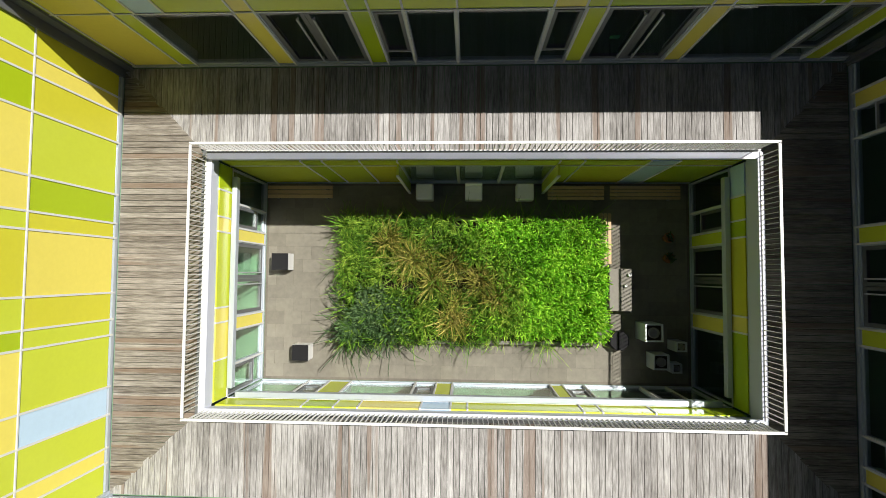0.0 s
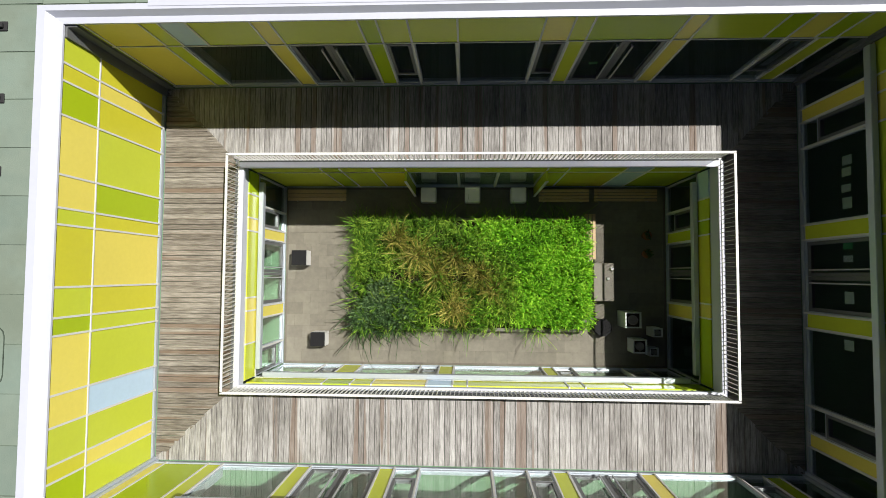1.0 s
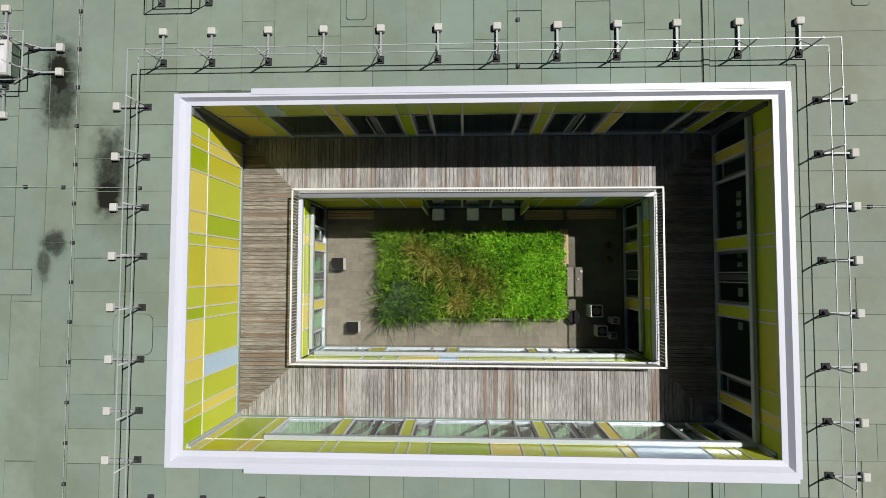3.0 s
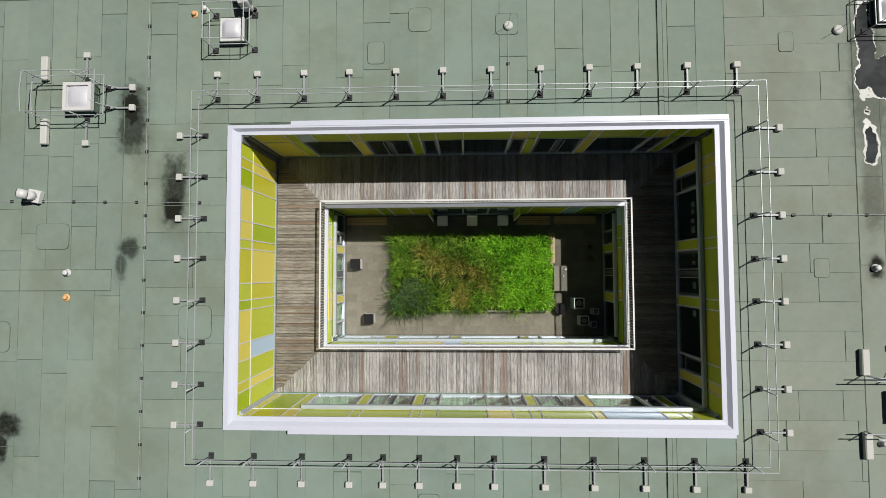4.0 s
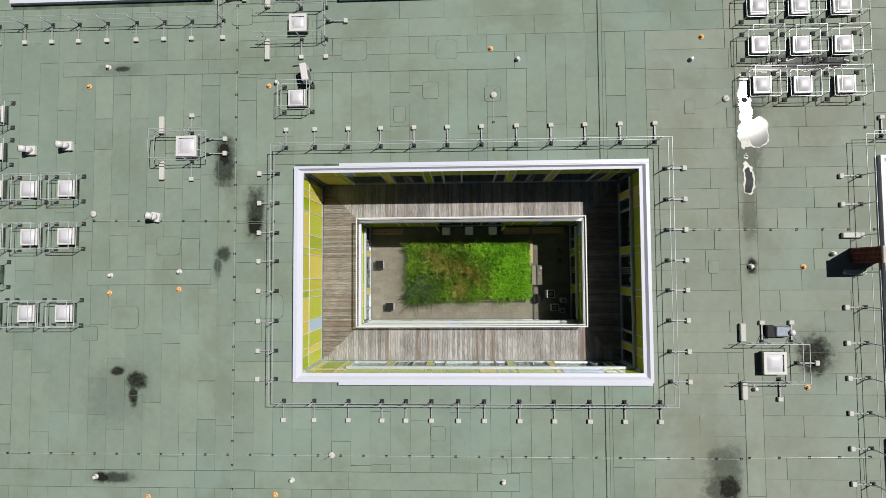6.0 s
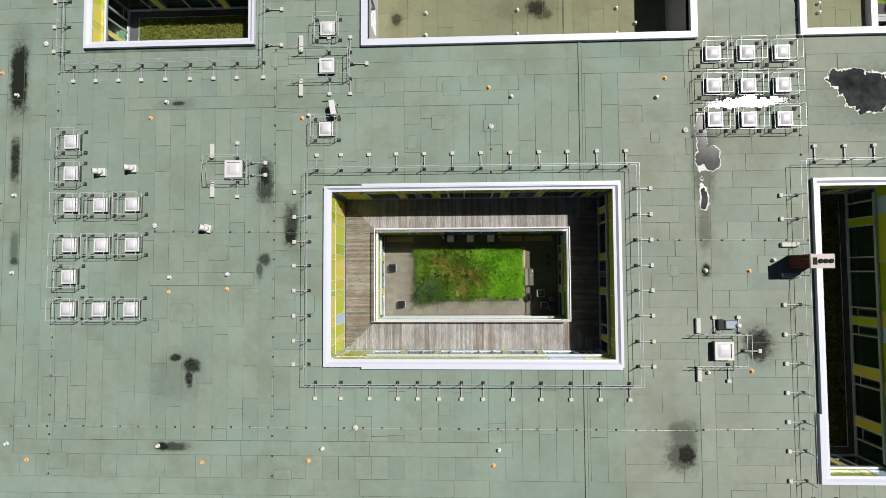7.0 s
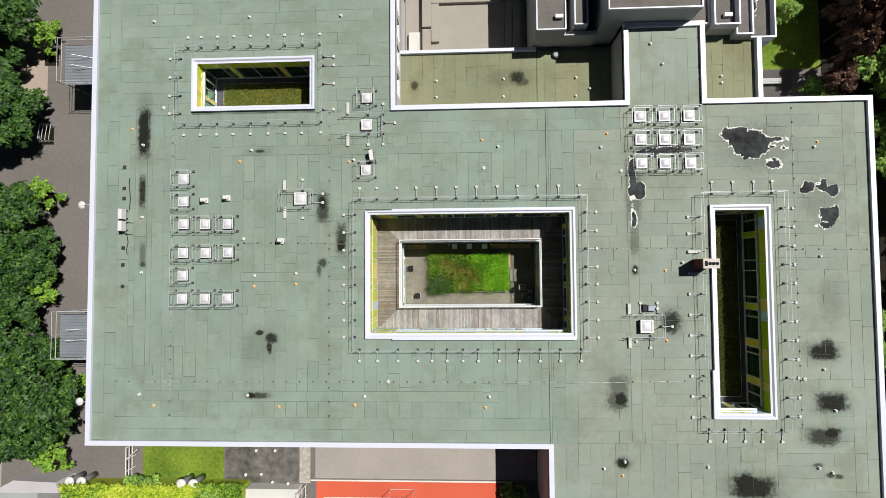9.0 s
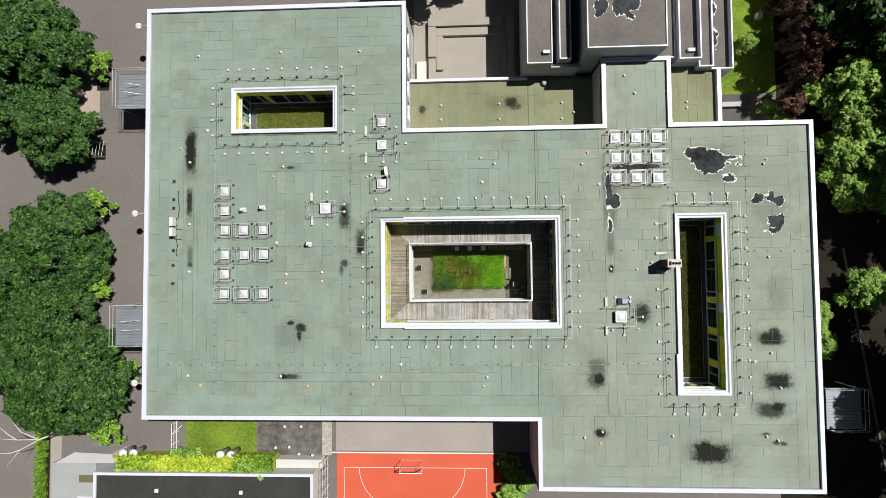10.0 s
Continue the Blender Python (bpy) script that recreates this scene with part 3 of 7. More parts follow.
for nm, x, y in (("north_west", -8.99, 4.93), ("south_west", -8.99, -5.40), ("north_east", 8.22, 4.93), ("south_east", 8.22, -5.40)):
    sx, sy = (1 if x < 0 else -1), (1 if y < 0 else -1)
    wide, head = (0.30, 7.48) if nm == "north_west" else (0.16, 7.30)
    bm = boxes((min(x, x + sx * 0.09), max(x, x + sx * 0.09), min(y, y + sy * wide), max(y, y + sy * wide), DECK, head),
               (min(x + sx * 0.09, x + sx * wide), max(x + sx * 0.09, x + sx * wide), min(y, y + sy * 0.09), max(y, y + sy * 0.09), DECK, head))
    whole("trim_corner_" + nm, bm, ALU_DARK if "north" in nm else ALU, "dull aluminium corner profile of the courtyard facade", "corner profile", kind="structure")
# notices taped inside the east windows
EXIT_GREEN = surface("green_sign", (0.06, 0.36, 0.13), 0.5, var=0.04, bump=0.0)
for y, z, h in ((2.45, 5.35, 0.22), (2.18, 5.32, 0.20), (1.80, 5.30, 0.18), (1.45, 5.32, 0.26), (0.45, 5.30, 0.15), (0.15, 5.30, 0.15), (-0.75, 5.30, 0.28), (-1.85, 5.25, 0.24)):
    whole("paper_notice", boxes((COURT[1] + 0.079, COURT[1] + 0.082, y - h / 2, y + h / 2, z - 0.15, z + 0.15)), EXIT_GREEN if y == 0.45 else PAPER,
          "green escape sign stuck to a door pane" if y == 0.45 else "pale sheet of paper taped to a window", "notice", group="notices on the windows")

whole("escape_sign", boxes((2.46, 2.66, COURT[3] + 0.045, COURT[3] + 0.05, 4.92, 5.07)), EXIT_GREEN, "green escape sign stuck to a glass door", "sign")

# well: ground-floor facades under the deck
W_N, W_S = Face("x", WELL[3] + 0.05, -1), Face("x", WELL[2] - 0.05, 1)
W_W, W_E = Face("y", WELL[0] - 0.05, 1), Face("y", WELL[1] + 0.05, -1)
Y0, YT, Y1 = 0.06, 2.42, 3.16
facade("wall_well_west", W_W, Y0, YT, Y1, run([-3.34, -2.55, -1.63, -1.28, 0.78, 1.12, 1.77, 2.70], "vent window yellow door yellow vent window"),
       run([-3.34, -2.30, -1.36, -0.98, 0.95, 1.33, 2.02, 2.70], "lime yellow yellow lime yellow lime green"), blind=(-3.1, 2.45))
facade("wall_well_east", W_E, Y0, YT, Y1, run([-3.34, -1.58, -1.17, 0.78, 1.12, 1.77, 2.70], "window yellow door lime vent window"),
       run([-3.34, -1.45, -1.05, 0.88, 1.30, 1.90, 2.70], "green yellow mustard green lime blue"), blind=(-3.1, 2.45))
facade("wall_well_south", W_S, Y0, YT, Y1,
       run([-6.78, -5.30, -4.66, -4.02, -2.05, -1.42, -0.95, 1.95, 2.32, 2.95, 4.60, 5.35, 6.12], "window vent lime window vent lime window lime vent window vent window"),
       run([-6.78, -4.60, -3.80, -3.20, -1.66, -0.92, -0.50, 2.30, 2.75, 4.00, 6.12], "lime green lime yellow blue lime lime lime lime green"), blind=(-6.55, 5.85))
facade("wall_well_north", W_N, Y0, 2.62, Y1,
       run([-6.78, -4.75, -4.20, -3.25, -2.30, -0.80, 0.40, 1.75, 2.35, 3.95, 4.65, 6.12], "lime green lime mustard window window window lime mustard blue green"),
       run([-6.78, -4.75, -4.20, -3.25, -2.30, 1.75, 2.35, 3.95, 4.65, 6.12], "lime green lime lime lime lime lime blue lime"))
# mottled sheets added behind the panes paint in the glazing's pale reflections
REFLECTION = surface("pane_reflection", (0.40, 0.46, 0.43), 0.5, var=0.55, coarse=1.6, fine=4.0, bump=0.0)
for x, w in ((-1.55, 0.68), (-0.20, 0.53), (1.075, 0.60)):
    whole("reflection_sheet", boxes((x - w, x + w, W_N.plane + 0.03, W_N.plane + 0.034, Y0 + 0.2, 2.5)), REFLECTION, "pale mottled sheet that paints in reflections behind the well's glazing", "window film", group="films behind the glazing")
for x in (-2.34, 1.72):
    root = whole("glazing_fin", boxes((x, x + 0.06, W_N.plane - 0.34, W_N.plane - 0.05, 0.03, 2.9)), PAINT["lime"], "pale green upright fin beside the glazing", "fin", group="fins beside the glazing")
    part("edge_strip", boxes((x - 0.006, x + 0.066, W_N.plane - 0.37, W_N.plane - 0.34, 0.03, 2.9)), WHITE_PAINT, root)

# ---- deck: mitred boards ----
OUT4 = COURT
IN4 = (WELL[0] - 0.14, WELL[1] + 0.14, WELL[2] - 0.14, WELL[3] + 0.14)


def deck_side(name, along, o, i, lo_o, hi_o, lo_i, hi_i, material, pitch=0.143):
    """Boards that lie across one side of the deck, from the facade (o) to the balustrade (i), cut to the mitres."""
    root = thing(name, "weathered grey timber deck boards on the courtyard gallery", "deck", kind="structure")
    n = int((hi_o - lo_o) / pitch)
    pitch = (hi_o - lo_o) / n
    shared = {}
    for k in range(n):
        s0, s1 = lo_o + k * pitch + 0.006, lo_o + (k + 1) * pitch - 0.006

        def end(s):
            f = 1.0
            if s < lo_i:
                f = (s - lo_o) / (lo_i - lo_o)
            elif s > hi_i:
                f = (hi_o - s) / (hi_o - hi_i)
            return o + (i - o) * max(0.004, min(1.0, f))
        e0, e1 = end(s0), end(s1)
        full = abs(e0 - i) < 1e-6 and abs(e1 - i) < 1e-6
        rng = random.Random(k * 7 + len(name))
        dz = rng.uniform(-0.004, 0.004)
        if full and "full" in shared:
            ob = new("deck_board", shared["full"])
            ob.parent = root
            ob.location = ((s0 + s1) / 2, 0, dz) if along == "x" else (0, (s0 + s1) / 2, dz)
            continue
        c = (s0 + s1) / 2
        pts = [(s0 - c, o), (s1 - c, o), (s1 - c, e1), (s0 - c, e0)]
        if along == "y":
            pts = [(q, p) for p, q in pts]
        area = sum(p[0] * q[1] - q[0] * p[1] for p, q in zip(pts, pts[1:] + pts[:1]))
        bm = bmesh.new()
        prism(bm, pts if area > 0 else pts[::-1], DECK - 0.03, DECK)
        ob = part("deck_board", bm, material, root)
        ob.location = (c, 0, dz) if along == "x" else (0, c, dz)
        if full:
            shared["full"] = ob.data
    return root


deck_side("deck_north", "x", OUT4[3] - 0.075, IN4[3], OUT4[0], OUT4[1], IN4[0], IN4[1], DECK_Y)
deck_side("deck_south", "x", OUT4[2] + 0.075, IN4[2], OUT4[0], OUT4[1], IN4[0], IN4[1], DECK_Y)
deck_side("deck_west", "y", OUT4[0] + 0.075, IN4[0], OUT4[2], OUT4[3], IN4[2], IN4[3], DECK_X)
deck_side("deck_east", "y", OUT4[1] - 0.075, IN4[1], OUT4[2], OUT4[3], IN4[2], IN4[3], DECK_X)

# ---- balustrades round the well, on a white ledge ----
x0, x1, y0, y1 = WELL
bm = bmesh.new()
for r in ((x0 - 0.14, x0 - 0.05, y0 - 0.14, y1 + 0.14), (x1 + 0.05, x1 + 0.14, y0 - 0.14, y1 + 0.14), (x0 - 0.05, x1 + 0.05, y0 - 0.14, y0 - 0.05), (x0 - 0.05, x1 + 0.05, y1 + 0.05, y1 + 0.14)):
    box(bm, *r, 3.17, DECK - 0.072)
whole("trim_well_fascia", bm, WHITE, "white metal fascia round the opening in the deck", "fascia", kind="structure")
bm = bmesh.new()
for r in ((x0 - 0.05, x0 + 0.11, y0 - 0.05, y1 + 0.07), (x1 - 0.03, x1 + 0.10, y0 - 0.05, y1 + 0.07), (x0 + 0.11, x1 - 0.03, y0 - 0.05, y0 + 0.06), (x0 + 0.11, x1 - 0.03, y1 - 0.08, y1 + 0.07)):
    box(bm, *r, DECK - 0.07, DECK + 0.032)
# dark strip added where the deck's shadow falls between boards and ledge
gutter = bmesh.new()
for r in ((x0 - 0.145, x0 - 0.054, y0 - 0.145, y1 + 0.145), (x1 + 0.104, x1 + 0.145, y0 - 0.145, y1 + 0.145), (x0 - 0.054, x1 + 0.104, y0 - 0.145, y0 - 0.054), (x0 - 0.054, x1 + 0.104, y1 + 0.074, y1 + 0.145)):
    box(gutter, *r, DECK - 0.07, DECK - 0.012)
whole("trim_well_shade_strip", gutter, ALU_DARK, "dark strip that paints the shadow gap between deck boards and ledge", "gutter", kind="structure")
whole("trim_well_ledge", bm, WHITE, "white metal ledge that carries the balustrade", "ledge", kind="structure")


def balustrade(name, a, b, inward, lean, tall=0.76):
    """A straight white balustrade between a and b: flat bars fixed in front of the deck's fascia."""
    a, b, n = Vector(a), Vector(b), Vector(inward)
    length = (b - a).length
    u = (b - a) / length
    root = thing(name, "white steel balustrade of upright flat bars on the deck edge", "balustrade", group="balustrades round the well")
    base, top = DECK + 0.03, DECK + tall

    def beam(bm, s0, s1, w_low, w_high, half_w, z0, z1):
        """A bar from s0 to s1 along, which leans from w_low at z0 to w_high at z1."""
        v = [bm.verts.new((*(a + u * s + n * (w + d)), z)) for z, w in ((z0, w_low), (z1, w_high)) for d in (-half_w, half_w) for s in (s0, s1)]
        for f in ((0, 2, 3, 1), (4, 5, 7, 6), (0, 1, 5, 4), (2, 6, 7, 3), (0, 4, 6, 2), (1, 3, 7, 5)):
            bm.faces.new([v[i] for i in f])
    rail = bmesh.new()
    beam(rail, -0.03, length + 0.03, 0, 0, 0.03, top, top + 0.03)
    part("handrail", rail, WHITE_PAINT, root)
    foot = bmesh.new()
    beam(foot, lean, length - lean, lean, lean, 0.012, base, base + 0.03)
    part("bottom_rail", foot, WHITE_PAINT, root)
    count = int(length / 0.112)
    first = None
    for k in range(1, count):
        s = length * k / count
        if first is None:
            one = bmesh.new()
            beam(one, s - 0.006, s + 0.006, lean, 0.0, 0.02, base, top)
            first = part("bar", one, WHITE_PAINT, root)
            s_first = s
        else:
            o = new("bar", first.data)
            o.parent = root
            d = u * (s - s_first)
            o.location = (d.x, d.y, 0)
    return root


x0, x1, y0, y1 = x0 - 0.02, x1 + 0.03, y0 + 0.0, y1 + 0.125
balustrade("balustrade", (x0, y1), (x1, y1), (0, -1), 0.0)
balustrade("balustrade", (x0, y0), (x1, y0), (0, 1), 0.0)
balustrade("balustrade", (x0, y0 + 0.04), (x0, y1 - 0.04), (1, 0), 0.0)
balustrade("balustrade", (x1, y0 + 0.04), (x1, y1 - 0.04), (-1, 0), 0.0)

# ---- ground ----
ASPHALT = surface("yard_asphalt", (0.126, 0.115, 0.108), 0.9, var=0.18, coarse=0.12, fine=2.5, bump=0.3, bump_scale=60)
bm = bmesh.new()
box(bm, -900, 900, -900, 900, -0.3, -0.012)
whole("ground", bm, ASPHALT, "grey-brown asphalt yard round the school", "ground", kind="structure")
# ---- roof felt: lapped rolls, each a sheet of its own ----
def felt_zone(name, x0, x1, y0, y1, along, seed, width=1.02, z=ROOF, material=FELT):
    root = thing(name, "lapped rolls of faded green mineral felt on the flat roof", "roof felt", kind="structure")
    rng = random.Random(seed)
    a0, a1, b0, b1 = (x0, x1, y0, y1) if along == "x" else (y0, y1, x0, x1)
    n = max(1, round((b1 - b0) / width))
    w = (b1 - b0) / n
    for k in range(n):
        s = a0
        while s < a1 - 0.01:
            e = s + rng.uniform(1.2, 6.0)
            if a1 - e < 1.2:
                e = a1
            lo, hi = b0 + k * w, b0 + (k + 1) * w
            g0, g1 = rng.choice((0.005, 0.012, 0.022)), rng.choice((0.006, 0.015, 0.028))
            j = rng.uniform(-0.008, 0.008)
            top = z + rng.uniform(-0.003, 0.003)
            q = [(s + g0, lo + g1 * 0.5 + j), (e - g0, lo + g1 * 0.5 - j), (e - g0, hi - g1 * 0.5 + j), (s + g0, hi - g1 * 0.5 - j)]
            if along == "y":
                q = [(b, a) for a, b in q][::-1]
            bm = bmesh.new()
            prism(bm, q, z - 0.011, top)
            part("felt_sheet", bm, material, root)
            s = e
    return root


FELT_ZONES = [
    (-33.56, -31.55, -14.56, 27.2, "y"), (-31.55, 8.64, -14.56, -12.55, "x"), (-31.55, -20.2, -12.55, 14.0, "y"), (-20.2, -12.5, -12.55, 14.0, "y"),
    (-12.5, -9.41, -5.82, 5.36, "x"), (-12.5, 8.64, -12.55, -5.82, "y"), (-12.5, 8.64, 5.36, 12.0, "y"), (-12.5, 12.6, 12.0, 13.96, "x"),
    (8.64, 19.82, -14.56, 12.0, "x"), (12.6, 19.82, 12.0, 13.96, "x"), (19.82, 24.82, 5.38, 13.96, "x"), (19.82, 24.82, -21.3, -12.47, "y"),
    (24.82, 31.0, -21.3, 13.96, "x"), (31.0, 32.96, -21.3, 13.96, "y"), (6.54, 19.82, -19.4, -14.56, "y"), (6.54, 19.82, -21.3, -19.4, "x"),
    (-31.55, -24.92, 14.0, 27.2, "x"), (-24.92, -13.83, 19.02, 27.2, "x"), (-13.83, -7.14, 14.0, 27.2, "x"), (13.44, 19.4, 13.96, 21.1, "y"),
]
for k, zone in enumerate(FELT_ZONES):
    felt_zone("roof_felt", *zone, seed=k + 3, material=FELT_FADED if zone[0] > 6.5 else FELT)

# square repair patches laid over the rolls
rng = random.Random(21)
for x, y, w, h in [(-6.34, 11.33, 1.33, 1.04), (-1.5, 11.27, 1.08, 0.99), (-2.33, 9.13, 0.81, 0.87), (-3.96, 7.91, 0.6, 0.81), (0.86, 8.89, 0.8, 0.78), (-16.09, 1.18, 1.25, 0.94),
                   (-18.34, -2.54, 1.45, 1.11), (-20.17, -3.36, 0.78, 0.73), (-2.04, -8.39, 0.73, 0.69), (0.99, -9.99, 0.8, 0.75), (-26.71, -7.87, 0.78, 2.77), (-25.9, -7.87, 0.78, 2.77),
                   (-28.54, -8.48, 0.74, 0.95), (-26.02, -11.6, 1.21, 1.0), (-11.9, -12.3, 1.07, 0.6), (-26.41, 11.75, 0.83, 0.81), (-8.68, 26.34, 1.17, 0.63), (11.76, -0.1, 0.5, 0.65),
                   (-10.6, -2.0, 1.2, 1.2), (-12.3, 13.3, 1.1, 0.9), (15.7, -13.6, 2.0, 1.3), (22.6, -15.3, 1.4, 1.2), (10.8, 8.0, 0.5, 0.7)]:
    r = min(w, h) * (0.18 if w * h < 1.8 else 0.03)
    pts = []
    for cx, cy, a0 in ((x + w / 2 - r, y - h / 2 + r, -90), (x + w / 2 - r, y + h / 2 - r, 0), (x - w / 2 + r, y + h / 2 - r, 90), (x - w / 2 + r, y - h / 2 + r, 180)):
        pts += [(cx + r * math.cos(radians(a0 + 30 * i)), cy + r * math.sin(radians(a0 + 30 * i))) for i in range(4)]
    edge = bmesh.new()
    grown = [(x + (px - x) * (1 + 0.03 / w), y + (py - y) * (1 + 0.03 / h)) for px, py in pts]
    prism(edge, grown, ROOF - 0.005, ROOF + 0.0125)
    root = whole("felt_patch", edge, FELT_SEAM, "square repair patch of green felt on the roof", "roof patch", group="repair patches on the roof")
    bm = bmesh.new()
    prism(bm, pts, ROOF + 0.0125, ROOF + 0.016)
    part("felt_sheet", bm, FELT_FADED if x > 8.6 else FELT, root)

# raised expansion joints and drain channels
for nm, d in (("expansion_joint", (6.28, 6.44, 5.34, 14.0)), ("expansion_joint", (6.28, 6.44, -14.56, -5.82)), ("drain_channel", (13.05, 13.95, -14.4, 12.0)), ("drain_channel", (-30.0, -28.9, -11.2, 14.5)),
              ("drain_channel", (-28.9, 2.0, -11.2, -10.3)), ("drain_channel", (-22.0, -12.6, 10.25, 11.05)), ("drain_channel", (-12.4, 2.65, 10.17, 11.1)), ("drain_channel", (-20.4, -13.8, -0.85, -0.05))):
    joint = nm == "expansion_joint"
    z = ROOF + (0.05 if joint else 0.007)
    root = whole(nm, boxes((*d, ROOF - 0.005, z)), FELT_SEAM if not joint else FELT, "raised felt strip over a joint in the roof" if joint else "shallow felt drainage strip on the roof", "roof strip", kind="structure")
    if joint:
        for a in (d[0] - 0.035, d[1]):
            part("seam", boxes((a, a + 0.035, d[2], d[3], ROOF - 0.005, ROOF + 0.012)), FELT_SEAM, root)
    else:
        vert = d[1] - d[0] < d[3] - d[2]
        s, end, k = (d[2], d[3], 0) if vert else (d[0], d[1], 0)
        while s < end - 0.1:
            e = min(end, s + 3.1 + (k % 3) * 1.7)
            bm = boxes((d[0] + 0.025, d[1] - 0.025, s + 0.012, e - 0.012, z, z + 0.004)) if vert else boxes((s + 0.012, e - 0.012, d[2] + 0.025, d[3] - 0.025, z, z + 0.004))
            part("felt_sheet", bm, FELT_FADED if d[0] > 8 else FELT, root)
            s, k = e, k + 1

# ---- guard rails on loose weights ----
def post_meshes():
    pole, foot, arm, weight = bmesh.new(), bmesh.new(), bmesh.new(), bmesh.new()
    tube(pole, (0, 0, 0.02), (0, 0, 1.05), 0.024, n=8)
    tube(pole, (0, 0.02, 0.55), (0, 0.36, 0.07), 0.014, n=6)
    box(foot, -0.10, 0.10, -0.115, 0.115, 0.0, 0.022)
    box(foot, -0.05, 0.05, -0.05, 0.05, 0.022, 0.09)
    bevel(foot, 0.008)
    box(arm, -0.03, 0.03, 0.1, 0.84, 0.035, 0.08)
    box(weight, -0.12, 0.12, 0.83, 1.04, 0.0, 0.14)
    bevel(weight, 0.02)
    made = []
    for bm, m in ((pole, GALV), (foot, RUBBER), (arm, GALV_DULL), (weight, CONCRETE)):
        me = bpy.data.meshes.new("rail_piece")
        bmesh.ops.recalc_face_normals(bm, faces=bm.faces)
        bm.to_mesh(me)
        bm.free()
        me.materials.append(m)
        made.append(me)
    return made


POLE, FOOT, ARM, WEIGHT = post_meshes()


def rail_post(root, x, y, turn):
    """One post; turn: degrees by which its weight points away from north."""
    p = new("post", POLE)
    p.parent = root
    p.matrix_basis = pose(x, y, ROOF + 0.012, 0, 0, turn)
    for nm, me in (("foot", FOOT), ("arm", ARM), ("counterweight", WEIGHT)):
        o = new(nm, me)
        o.parent = p


def rail_bar(root, pts, z, r=0.017):
    bm = bmesh.new()
    for a, b in zip(pts, pts[1:]):
        tube(bm, (*a, z), (*b, z), r, n=6)
    part("rail", bm, GALV_RAIL, root)


def guard(r, north, south, west, east, label):
    """A guard rail round a courtyard: r is its line; the rest are the posts' places along each side."""
    root = thing("guard_rail", label, "guard rail", group="guard rails round the courtyards")
    x0, x1, y0, y1 = r
    for x in north:
        rail_post(root, x, y1, 0)
    for x in south:
        rail_post(root, x, y0, 180)
    for y in west:
        rail_post(root, x0, y, 90)
    for y in east:
        rail_post(root, x1, y, -90)
    loop = [(x0, y0), (x1, y0), (x1, y1), (x0, y1), (x0, y0)]
    for z in (ROOF + 0.55, ROOF + 1.05):
        for a, b in zip(loop, loop[1:]):
            rail_bar(root, [a, b], z)
    return root


guard((-10.33, 9.48, -6.78, 6.24), [-9.88, -8.37, -6.62, -4.93, -3.2, -1.48, 0.27, 2.05, 3.8, 5.51, 7.28, 9.01],
      [-9.9, -8.33, -6.58, -4.87, -3.66, -2.37, -1.02, 0.28, 2.04, 3.75, 5.5, 7.22, 8.96],
      [4.89, 3.35, 1.81, 0.34, -1.19, -2.73, -4.24, -5.67], [4.87, 3.3, 1.77, 0.24, -1.25, -2.75, -4.28, -5.76],
      "galvanised guard rail on loose weights round the large courtyard")
guard((-26.0, -13.1, 13.1, 20.03), [-25.33, -24.13, -22.63, -21.14, -19.65, -18.05, -16.56, -14.97, -13.4],
      [-25.6, -24.12, -22.63, -21.15, -19.59, -18.0, -16.49, -14.99, -13.3], [19.06, 17.39, 15.72, 14.12], [18.91, 18.14, 16.49, 14.2],
      "galvanised guard rail on loose weights round a planted patio")
guard((18.98, 25.75, -13.36, 6.34), [20.1, 21.83, 23.54, 25.05], [19.35, 20.62, 22.22, 23.63, 25.22],
      [4.36, 2.95, -2.13, -3.87, -5.57, -7.26, -8.95, -10.63, -12.34], [5.0, 3.44, 1.84, 0.29, -1.29, -2.87, -4.44, -6.01, -7.57, -9.08, -10.71, -12.25],
      "galvanised guard rail on loose weights round a long patio")


# ---- domed rooflights in wire cages ----
def pillow(bm, half, rise, z, n=6):
    """A square dome."""
    g = {}
    for i in range(n + 1):
        for j in range(n + 1):
            u, v = 2 * i / n - 1, 2 * j / n - 1
            g[i, j] = bm.verts.new((u * half, v * half, z + rise * (1 - u ** 4) * (1 - v ** 4)))
    for i in range(n):
        for j in range(n):
            bm.faces.new((g[i, j], g[i + 1, j], g[i + 1, j + 1], g[i, j + 1])).smooth = True


